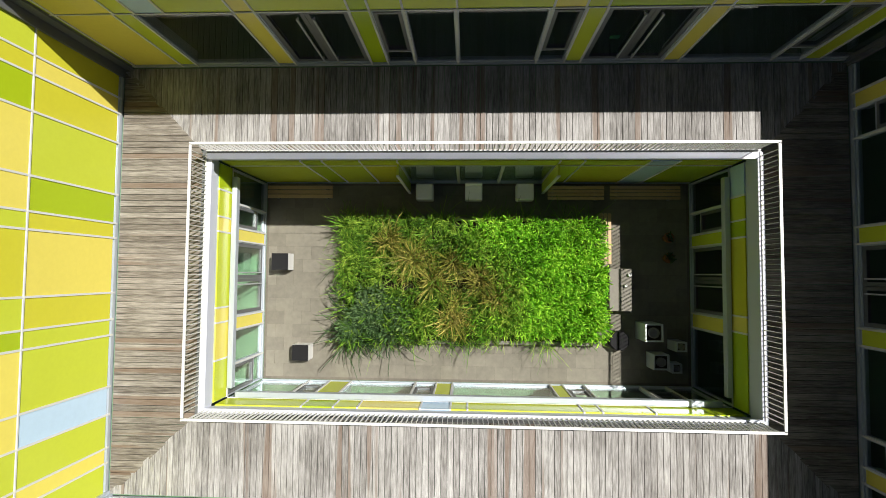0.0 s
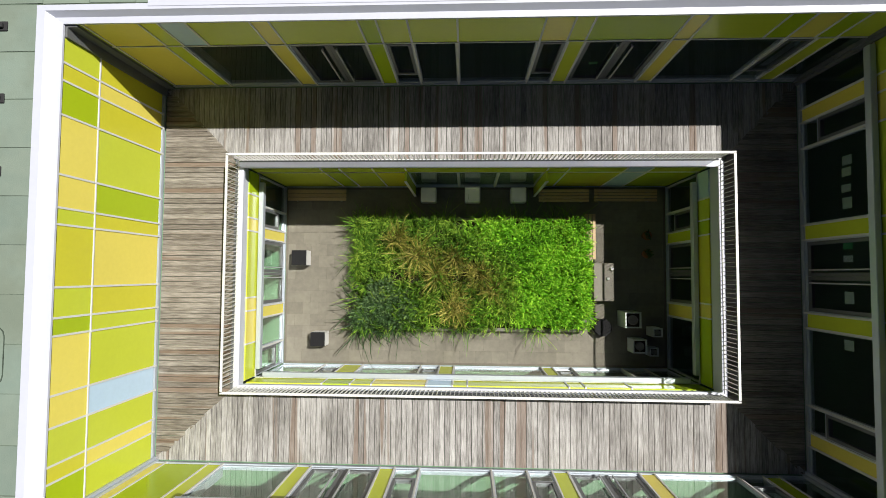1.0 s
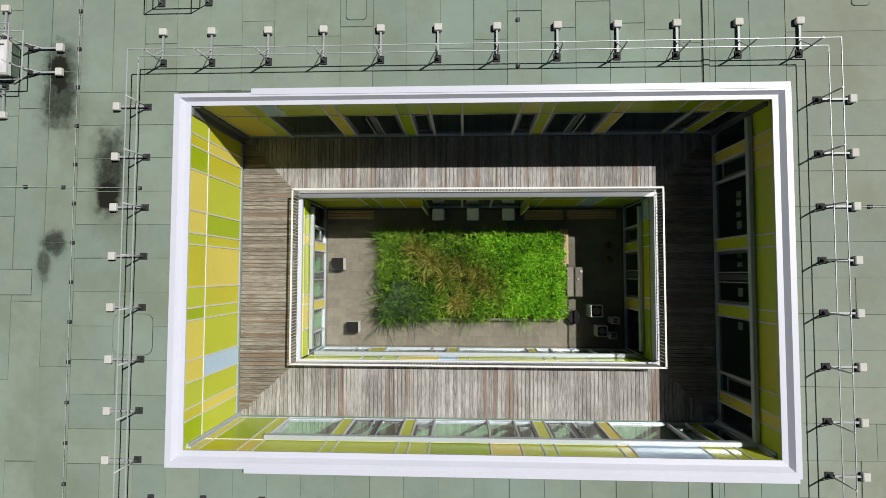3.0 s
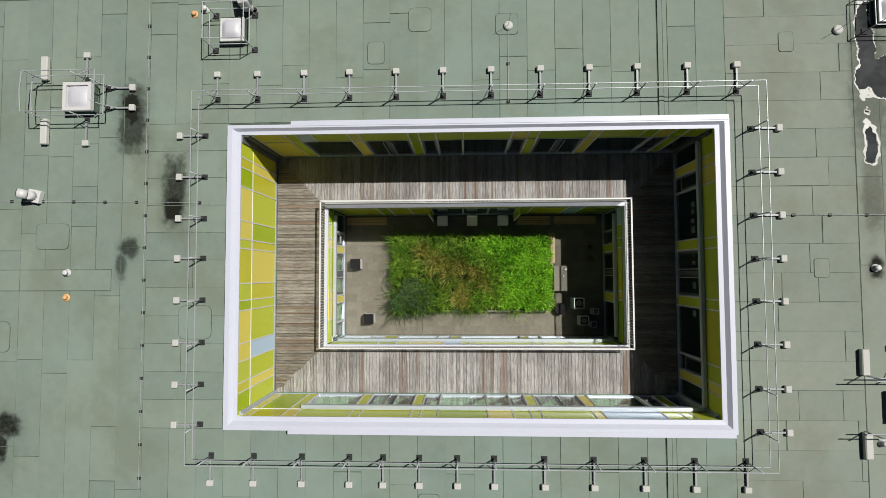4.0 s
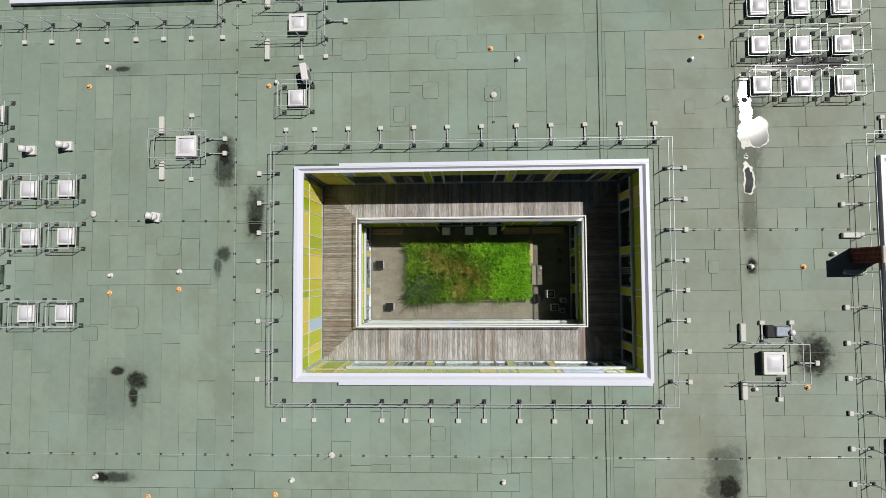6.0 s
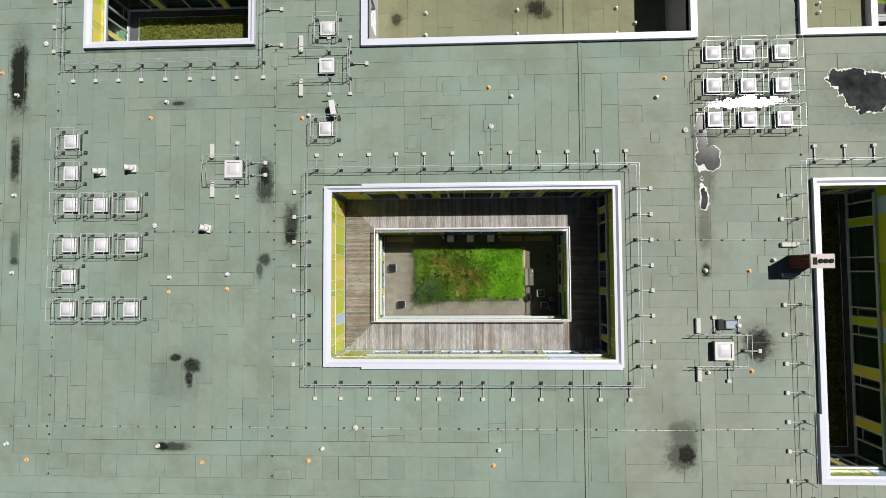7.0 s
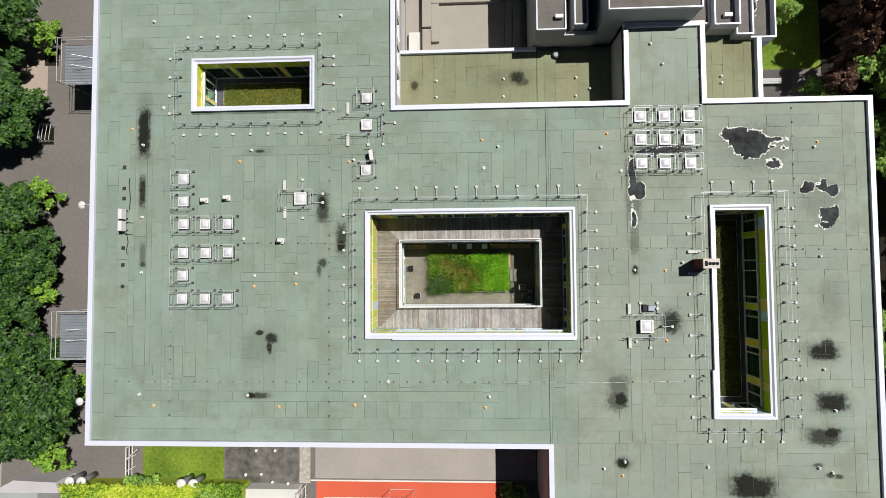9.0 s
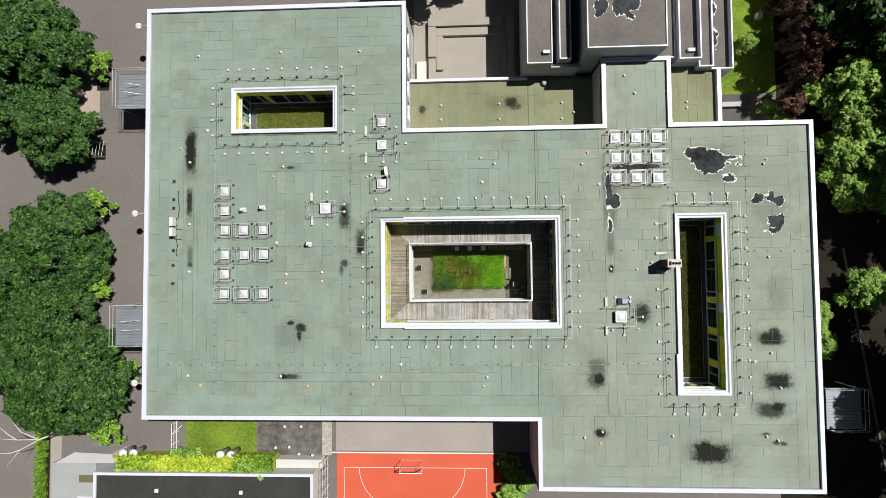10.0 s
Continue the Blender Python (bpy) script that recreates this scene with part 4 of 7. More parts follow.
def rooflight(half=0.43, cage=True):
    root = thing("rooflight", "white domed rooflight in a galvanised wire cage", "rooflight", group="caged rooflights on the roof")
    bm = bmesh.new()
    prism(bm, [(-half - 0.07, -half - 0.07), (half + 0.07, -half - 0.07), (half + 0.07, half + 0.07), (-half - 0.07, half + 0.07)], 0.0, 0.06)
    box(bm, -half - 0.02, half + 0.02, -half - 0.02, half + 0.02, 0.06, 0.26)
    part("upstand", bevel(bm, 0.02), FELT_SEAM, root)
    bm = boxes((-half - 0.02, half + 0.02, -half - 0.02, half + 0.02, 0.26, 0.34))
    fr = part("frame", bevel(bm, 0.015), PVC, root)
    bm = bmesh.new()
    pillow(bm, half - 0.07, 0.14, 0.34)
    part("dome", bm, DOME, fr)
    c0, c1 = 0.74, 0.66
    corners = [(-c0, -c1), (c0, -c1), (c0, c1), (-c0, c1)]
    for x, y in corners:
        bm = bmesh.new()
        tube(bm, (x, y, 0), (x, y, 1.08), 0.018, n=6)
        p = part("cage_post", bm, GALV, root)
        part("foot", bevel(boxes((x - 0.11, x + 0.11, y - 0.11, y + 0.11, 0.0, 0.05)), 0.015), RUBBER, p)
    for z in (0.56, 1.07):
        bm = bmesh.new()
        for a, b in zip(corners, corners[1:] + corners[:1]):
            tube(bm, (*a, z), (*b, z), 0.018, n=6)
        part("cage_rail", bm, GALV, root)
    return root


light0 = rooflight()
light0.matrix_basis = pose(-25.45, 8.24, ROOF)
for x, y in [(-25.44, 6.24), (-25.4, 4.24), (-23.47, 4.21), (-21.44, 4.23), (-25.41, 1.71), (-23.38, 1.7), (-21.39, 1.72), (-25.41, -0.26), (-25.44, -2.27), (-23.41, -2.28), (-21.4, -2.28),
             (14.23, 12.97), (16.24, 12.96), (18.28, 12.95), (14.24, 11.0), (16.25, 10.96), (18.28, 10.95), (14.26, 8.96), (16.23, 8.93), (18.32, 8.92), (-9.25, 8.78), (-9.19, 15.1)]:
    copy_thing(light0, pose(x, y, ROOF, 0, 0, 0 if x < 0 else 180))


def smoke_vent(x, y, label, half=0.54, rails=()):
    """A larger square rooflight that opens, white lid with a sunk pane; rails: its guard's bars and posts."""
    root = thing("smoke_vent", label, "smoke vent", group="smoke vents on the roof", at=(x, y, ROOF))
    part("upstand", bevel(boxes((-half + 0.02, half - 0.02, -half + 0.02, half - 0.02, 0, 0.30)), 0.02), FELT_SEAM, root)
    bm = bmesh.new()
    for d in ((-half, half, -half, -half + 0.13), (-half, half, half - 0.13, half), (-half, -half + 0.13, -half + 0.13, half - 0.13), (half - 0.13, half, -half + 0.13, half - 0.13)):
        box(bm, *d, 0.30, 0.44)
    lid = part("lid", bm, PVC, root)
    bm = bmesh.new()
    pillow(bm, half - 0.13, 0.10, 0.36)
    part("dome", bm, DOME, lid)
    return root


smoke_vent(-15.0, 6.34, "white smoke vent behind a loose guard rail")
smoke_vent(-9.19, 12.71, "white smoke vent between loose guard rails", 0.46)
smoke_vent(14.35, -4.79, "white smoke vent behind a guard rail beside a duct box", 0.54)


def small_guard(bars, posts, drums, label):
    """A short guard rail round a vent: bars as polylines, posts as x, y, turn, and long white weights as x, y0, y1."""
    root = thing("guard_rail", label, "guard rail", group="short guard rails by the vents")
    for pts in bars:
        for z in (ROOF + 0.55, ROOF + 1.05):
            rail_bar(root, pts, z, 0.02)
    for x, y, turn in posts:
        rail_post(root, x, y, turn)
    for x, ya, yb in drums:
        bm = boxes((x - 0.13, x + 0.13, min(ya, yb), max(ya, yb), ROOF + 0.012, ROOF + 0.2))
        part("long_weight", bevel(bm, 0.03), CONCRETE, root, "long white weight")
        end = ya
        bm = bmesh.new()
        tube(bm, (x, end, ROOF + 0.02), (x, end, ROOF + 1.05), 0.022, n=6)
        part("post", bm, GALV, root)


small_guard([[(-16.6, 5.6), (-16.66, 6.3), (-16.6, 7.08), (-13.9, 7.08), (-13.9, 5.6), (-16.6, 5.6)]], [(-14.9, 7.08, 0), (-14.05, 6.75, -90), (-14.05, 5.99, -90), (-14.87, 5.6, 180)],
            [(-16.5, 7.08, 7.98), (-16.45, 5.6, 4.63)], "galvanised guard rail with long white weights round a vent")
small_guard([[(-11.3, 13.65), (-7.75, 13.65), (-7.75, 11.95), (-11.3, 11.95)]], [(-9.15, 13.65, 0), (-7.8, 13.65, 0), (-7.7, 12.9, -90), (-9.1, 11.95, 180), (-7.8, 11.95, 180)],
            [(-10.9, 13.7, 14.75), (-10.9, 12.0, 10.9)], "galvanised guard rail with long white weights between two vents")
small_guard([[(12.65, -3.8), (15.6, -3.8), (15.6, -5.66), (12.65, -5.66)]], [(13.95, -3.8, 0), (15.37, -3.8, 0), (15.6, -4.84, -90), (14.72, -5.66, 180)],
            [(13.0, -3.79, -2.9), (13.0, -5.72, -6.62)], "galvanised guard rail with long white weights round a vent")

root = thing("guard_rail", "two long white weights with short posts beside the brick chimney", "guard rail", group="short guard rails by the vents")
for y in (1.41, -0.41):
    part("long_weight", bevel(boxes((17.95, 19.0, y - 0.13, y + 0.13, ROOF + 0.012, ROOF + 0.2)), 0.03), CONCRETE, root, "long white weight")
    bm = bmesh.new()
    tube(bm, (18.98, y, ROOF + 0.02), (18.98, y, ROOF + 1.05), 0.022, n=6)
    part("post", bm, GALV, root)

# ---- small roof fittings ----
bm = bmesh.new()
lathe(bm, [(0.14, 0), (0.14, 0.03), (0.075, 0.05), (0.075, 0.12), (0.10, 0.14), (0.10, 0.18), (0.04, 0.21)], 12)
stub0 = whole("roof_vent", bm, PVC, "small white capped vent pipe on the roof felt", "vent pipe", group="vent pipes on the roof")
spots = [(-29.32, 11.35), (-19.49, 10.72), (-19.13, -0.34), (-15.46, -0.17), (-29.31, -10.61), (-19.67, -10.66), (-9.46, -10.74), (1.19, -10.73), (2.17, 10.65), (10.93, 10.44), (28.62, 10.15), (28.8, 0.95),
         (28.76, -8.39), (29.55, -11.76), (29.12, -16.78), (28.07, -16.41), (12.39, -16.06), (19.17, -16.41), (10.68, -16.62), (13.55, -0.1), (-19.77, 22.7), (-11.54, 22.58), (15.31, 19.32), (16.28, 17.52), (-28.48, 22.53), (13.55, -6.1), (-29.3, 4.9), (-29.3, 0.0), (-10.4, 9.7), (17.53, 0.51)]
for k, (x, y) in enumerate(spots):
    m = pose(x, y, ROOF + 0.008, 0, 0, k * 37)
    if k:
        copy_thing(stub0, m)
    else:
        stub0.matrix_basis = m
base = bmesh.new()
lathe(base, [(0.15, 0), (0.14, 0.015), (0.06, 0.03)], 12)
cap0 = whole("roof_drain", base, ORANGE, "rusty orange overflow cap on the roof felt", "roof drain", group="orange caps on the roof")
bm = bmesh.new()
lathe(bm, [(0.08, 0.02), (0.08, 0.1), (0.06, 0.13), (0.02, 0.14)], 10)
part("knob", bm, ORANGE, cap0)
for k, (x, y) in enumerate([(-20.55, 9.72), (-10.84, 9.54), (-19.19, -1.26), (-15.49, -1.09), (-28.02, -11.59), (-16.92, -11.65), (-10.32, -11.48), (0.85, -11.65), (0.78, 11.25), (11.47, 11.6), (16.11, -0.14), (16.08, -6.04), (-30.38, 12.81), (12.2, -17.2), (28.9, 10.6)]):
    m = pose(x, y, ROOF + 0.006, 0, 0, k * 51)
    if k:
        copy_thing(cap0, m)
    else:
        cap0.matrix_basis = m


def cowl(x, y, turn):
    """A bent white flue on a square kerb, its round mouth to the side."""
    root = thing("vent_cowl", "white bent vent cowl with a dark round mouth", "vent cowl", group="vent cowls on the roof", at=pose(x, y, ROOF, 0, 0, turn))
    part("kerb", bevel(boxes((-0.24, 0.24, -0.24, 0.24, 0, 0.22)), 0.02), PVC, root)
    bm = bmesh.new()
    tube(bm, (0, 0, 0.2), (0, 0, 0.48), 0.16, n=14)
    tube(bm, (0, 0, 0.46), (-0.26, 0, 0.62), 0.165, 0.19, n=14)
    p = part("pipe", bm, PVC, root)
    bm = bmesh.new()
    tube(bm, (-0.26, 0, 0.622), (-0.285, 0, 0.637), 0.14, n=14)
    part("mouth", bm, BLACK, p)


cowl(-23.55, 6.3, 0)
cowl(-21.55, 6.5, 0)
cowl(-16.72, 2.68, -12)


def condenser(x, y, turn, label):
    root = thing("air_conditioner", label, "air conditioner", group="air conditioners on the roof", at=pose(x, y, ROOF, 0, 0, turn))
    part("casing", bevel(boxes((-0.45, 0.45, -0.17, 0.17, 0.15, 0.85)), 0.03), PVC, root)
    bm = bmesh.new()
    tube(bm, (-0.1, -0.172, 0.5), (-0.1, -0.19, 0.5), 0.27, n=20)
    part("fan_grille", bm, ALU_DARK, root)
    for s in (-0.35, 0.35):
        part("foot", bevel(boxes((s - 0.05, s + 0.05, -0.24, 0.24, 0, 0.15)), 0.02), RUBBER, root)
    bm = bmesh.new()
    pts = [(0.45, 0.1, 0.4), (0.62, 0.12, 0.3), (0.7, 0.2, 0.05), (0.75, 0.7, 0.03)]
    for a, b in zip(pts, pts[1:]):
        tube(bm, a, b, 0.03, n=6)
    part("pipe", bm, RUBBER, root)


condenser(-30.84, 5.15, -90, "white air-conditioning unit with black pipes on the roof")
condenser(-30.84, 4.1, -90, "white air-conditioning unit with black pipes on the roof")
condenser(-8.75, 9.95, 100, "white air-conditioning unit beside a caged rooflight")
for pts in ([(-30.7, 3.5), (-30.55, 2.7), (-30.7, 2.0), (-30.6, 1.6)], [(-30.5, 5.6), (-30.4, 6.6), (-30.55, 7.8), (-30.5, 8.4)]):
    bm = bmesh.new()
    for a, b in zip(pts, pts[1:]):
        tube(bm, (*a, ROOF + 0.04), (*b, ROOF + 0.04), 0.04, n=6)
    whole("pipe_run", bm, RUBBER, "black insulated pipe lying on the roof felt", "pipe", group="pipes on the roof")
for x, y in [(-31.0, 9.4), (-31.0, 7.5), (-31.0, 6.6), (-31.0, 2.2), (-31.0, 0.7), (-31.0, -1.2)]:
    whole("roof_pad", bevel(boxes((x - 0.16, x + 0.16, y - 0.16, y + 0.16, ROOF + 0.005, ROOF + 0.05)), 0.015), RUBBER, "small dark rubber pad on the roof felt", "pad", group="rubber pads on the roof")
# metal box beside the east smoke vent
root = thing("duct_box", "dull metal duct box on the roof beside a smoke vent", "duct box", at=(14.80, -3.28, ROOF))
part("casing", bevel(boxes((-0.32, 0.40, -0.26, 0.26, 0.02, 0.36)), 0.05), surface("blue_grey_sheet", (0.20, 0.23, 0.28), 0.35, metal=0.4, var=0.25, coarse=1.5, bump=0.05), root)
part("hood", bevel(boxes((-0.72, -0.34, -0.30, 0.30, 0.02, 0.30)), 0.04), RUBBER, root)
bm = bmesh.new()
lathe(bm, [(0.10, 0.30), (0.15, 0.36), (0.15, 0.44), (0.09, 0.50), (0.02, 0.52)], 14, (0.42, -0.05, 0))
part("knob", bm, PVC, root, "white rounded knob")
# slim aerials
for x, y in [(0.91, 8.81), (12.6, 8.38), (-7.44, -9.48), (-27.5, 14.67), (27.2, -9.2), (-20.14, 2.89)]:
    root = thing("air_terminal", "short lightning rod on a small round weight", "lightning rod", group="lightning rods on the roof", at=(x, y, ROOF + 0.006))
    bm = bmesh.new()
    lathe(bm, [(0.17, 0), (0.17, 0.06), (0.1, 0.09)], 12)
    part("weight", bm, CONCRETE, root)
    bm = bmesh.new()
    tube(bm, (0, 0, 0.08), (0.02, 0.02, 1.1), 0.01, 0.006, n=6)
    part("rod", bm, GALV, root)

# lightning wires clipped along the roof
CLIP = boxes((-0.05, 0.05, -0.05, 0.05, 0, 0.05))
clip_mesh = bpy.data.meshes.new("clip")
CLIP.to_mesh(clip_mesh)
CLIP.free()
clip_mesh.materials.append(RUBBER)
for a, b in (((-31.4, -9.5), (12.8, -9.5)), ((13.2, -9.45), (18.9, -9.35)), ((9.6, 1.78), (19.6, 1.7)), ((24.9, 1.6), (32.6, 1.5)), ((-12.55, -12.4), (-12.55, 13.9)), ((-26.6, -12.4), (-26.6, 13.9)),
             ((0.9, 6.0), (0.9, 8.8)), ((19.35, 6.8), (19.35, 20.9)), ((-20.1, 2.55), (-10.5, 2.4)), ((26.9, -12.9), (26.9, 13.5))):
    root = thing("lightning_wire", "thin lightning wire clipped along the roof felt", "wire", group="lightning wires on the roof")
    bm = bmesh.new()
    tube(bm, (*a, ROOF + 0.055), (*b, ROOF + 0.055), 0.006, n=5)
    part("wire", bm, GALV, root)
    n = int(math.dist(a, b) / 1.15)
    for k in range(n + 1):
        o = new("clip", clip_mesh)
        o.parent = root
        f = k / n
        o.location = (a[0] + (b[0] - a[0]) * f, a[1] + (b[1] - a[1]) * f, ROOF + 0.003)

# ---- brick chimney on the edge of the east patio ----
root = thing("chimney", "red brick chimney with a pale cap and three flues", "chimney", at=(18.98, 0.40, ROOF))
part("shaft", boxes((-0.60, 0.60, -0.36, 0.36, 0, 2.0)), PINK_STONE, root, "mortar joints between the bricks")
course = bpy.data.meshes.new("brick")
bm = bevel(boxes((-0.115, 0.115, -0.012, 0.012, -0.032, 0.032)), 0.004)
bmesh.ops.recalc_face_normals(bm, faces=bm.faces)
bm.to_mesh(course)
bm.free()
course.materials.append(BRICK_RED)
for row in range(26):
    z = 0.045 + row * 0.076
    for turn, half, off in ((0, 0.60, -0.36), (180, 0.60, -0.36), (90, 0.36, -0.60), (270, 0.36, -0.60)):
        count = int(2 * half / 0.24)
        for k in range(count):
            u = -half + (k + 0.5) * 2 * half / count + (0.03 if row % 2 else -0.03)
            o = new("brick", course)
            o.parent = root
            o.matrix_basis = pose(0, 0, 0, 0, 0, turn) @ pose(u, off, z)
cap = part("cap", bevel(boxes((-0.66, 0.66, -0.40, 0.40, 2.0, 2.12)), 0.02), PINK_STONE, root)
for x in (-0.12, 0.16, 0.44):
    bm = bmesh.new()
    lathe(bm, [(0.13, 2.12), (0.13, 2.18), (0.11, 2.2)], 14, (x, 0, 0))
    part("flue", bm, BLACK, cap)
part("hatch", boxes((-0.54, -0.30, -0.2, 0.2, 2.12, 2.135)), BLACK, cap)


# ---- puddles: a sheet of water inside a pale dried rim ----
WATER = surface("puddle_water", (0.032, 0.036, 0.038), 0.085, var=0.85, bump=0.0, coarse=0.5, fine=1.6)
for link in [k for k in WATER.node_tree.links if k.to_socket.name == "Roughness"]:
    WATER.node_tree.links.remove(link)
WATER.node_tree.nodes["Principled BSDF"].inputs["Roughness"].default_value = 0.02
FILM = WATER.copy()
FILM.name = "wet_film"
FILM.node_tree.nodes["Principled BSDF"].inputs["Roughness"].default_value = 0.07
SCUM = surface("dried_rim", (0.52, 0.52, 0.50), 0.7, var=0.2, bump=0.2, fine=14)


def puddle(z, blobs, seed, label, rim=0.07, rough=0.30, cell=0.032, water=None):
    """A sheet of water over blobs (x, y and half widths), with a frayed outline and a broken pale rim."""
    root = thing("puddle", label, "puddle", group="puddles on the roof")
    x0, x1 = min(b[0] - b[2] for b in blobs) - 0.5, max(b[0] + b[2] for b in blobs) + 0.5
    y0, y1 = min(b[1] - b[3] for b in blobs) - 0.5, max(b[1] + b[3] for b in blobs) + 0.5
    sheets = ([], {}), ([], {})
    for j in range(int((y1 - y0) / cell)):
        for i in range(int((x1 - x0) / cell)):
            x, y = x0 + (i + 0.5) * cell, y0 + (j + 0.5) * cell
            deep = max((1 - math.hypot((x - b[0]) / b[2], (y - b[1]) / b[3])) * min(b[2], b[3]) for b in blobs)
            if deep < -0.6:
                continue
            p = Vector((x, y, seed * 3.7))
            deep += rough * (0.9 * noise.noise(p * 1.4) + 0.6 * noise.noise(p * 3.6) + 0.3 * noise.noise(p * 8.5))
            wide = rim * (1.0 + 1.5 * noise.noise(p * 1.9))
            if deep <= 0:
                continue
            faces, verts = sheets[1 if deep < wide else 0]
            quad = []
            for di, dj in ((0, 0), (1, 0), (1, 1), (0, 1)):
                key = (i + di, j + dj)
                if key not in verts:
                    verts[key] = len(verts)
                quad.append(verts[key])
            faces.append(quad)
    for (faces, verts), nm, m, lift in zip(sheets, ("water", "dried_rim"), (water or WATER, SCUM), (0.0145, 0.0155)):
        me = bpy.data.meshes.new(nm)
        me.from_pydata([(x0 + i * cell, y0 + j * cell, z + lift) for i, j in verts], [], faces)
        me.materials.append(m)
        new(nm, me).parent = root


RAIN = "shallow rain puddle with a pale dried rim on the roof"
puddle(ROOF, [(23.4, 10.4, 1.7, 1.25), (22.5, 11.3, 0.9, 0.7), (24.9, 10.9, 1.2, 0.25), (25.3, 10.2, 0.8, 0.2), (21.5, 11.5, 0.42, 0.6)], 2, RAIN)
puddle(ROOF, [(25.3, 8.75, 0.65, 0.45)], 7, RAIN)
puddle(ROOF, [(13.52, 7.6, 0.36, 2.0), (14.05, 6.6, 0.62, 0.8)], 9, RAIN, 0.05, 0.16, water=FILM)
puddle(ROOF, [(13.6, 4.3, 0.27, 0.85)], 12, RAIN, 0.05, 0.12, water=FILM)
puddle(ROOF, [(27.9, 6.75, 0.55, 0.5)], 14, RAIN, 0.05)
puddle(ROOF, [(29.2, 6.9, 0.45, 0.6), (29.9, 6.4, 0.55, 0.5)], 16, RAIN, 0.05)
puddle(ROOF, [(29.66, 4.5, 0.85, 0.7), (29.4, 3.6, 0.6, 0.22)], 18, RAIN, 0.05)
puddle(ROOF, [(16.3, 10.05, 2.5, 0.36)], 22, "strip of rain water between the caged rooflights", 0.03, 0.2, water=FILM)

# ---- well: paving, planting bed, benches, planters ----
PAVER = surface("sand_paver", (0.165, 0.153, 0.124), 0.85, var=0.30, coarse=0.6, fine=5, bump=0.3, rand=0.35, bump_scale=40)
JOINT = surface("paver_joint", (0.125, 0.112, 0.09), 0.95, var=0.3, bump=0.3)
BED_KERB = surface("bed_kerb", (0.216, 0.202, 0.180), 0.85, var=0.15, bump=0.3)
SOIL = surface("dark_soil", (0.025, 0.020, 0.014), 0.95, var=0.4, bump=0.5, fine=12)
BED = (-4.30, 3.35, -2.15, 1.62)
root = whole("floor_well", boxes((WELL[0] - 0.3, WELL[1] + 0.3, WELL[2] - 0.3, WELL[3] + 0.3, -0.011, 0.014)), JOINT, "floor of sand-coloured pavers in the courtyard well", "floor", kind="structure")
pav = {}
rng = random.Random(4)
y, j = WELL[2] + 0.075, 0
while y < WELL[3] - 0.08:
    h = 0.40
    x = WELL[0] + 0.075 - (j % 2) * 0.27
    while x < WELL[1] - 0.08:
        a, b, c, d = max(x, WELL[0] + 0.075) + 0.0025, min(x + 0.54, WELL[1] - 0.075) - 0.0025, y + 0.0025, min(y + h, WELL[3] - 0.075) - 0.0025
        if b - a > 0.05 and not (a > BED[0] and b < BED[1] and c > BED[2] and d < BED[3]):
            key = (round(b - a, 3), round(d - c, 3))
            if key not in pav:
                bm = boxes((0, b - a, 0, d - c, -0.006, 0.02))
                me = bpy.data.meshes.new("paver")
                bmesh.ops.recalc_face_normals(bm, faces=bm.faces)
                bm.to_mesh(me)
                bm.free()
                me.materials.append(PAVER)
                pav[key] = me
            o = new("paver", pav[key])
            o.parent = root
            o.location = (a, c, rng.uniform(-0.002, 0.002))
        x += 0.54
    y += h
    j += 1

bed = thing("planting_bed", "raised bed of grasses and leafy perennials in the courtyard", "planting bed")
bm = bmesh.new()
for d in ((BED[0], BED[1], BED[2], BED[2] + 0.1), (BED[0], BED[1], BED[3] - 0.1, BED[3]), (BED[0], BED[0] + 0.1, BED[2] + 0.1, BED[3] - 0.1), (BED[1] - 0.1, BED[1], BED[2] + 0.1, BED[3] - 0.1)):
    box(bm, *d, 0.0, 0.32)
part("kerb", bm, BED_KERB, bed)
part("soil", boxes((BED[0] + 0.1, BED[1] - 0.1, BED[2] + 0.1, BED[3] - 0.1, 0.0, 0.27)), SOIL, bed)


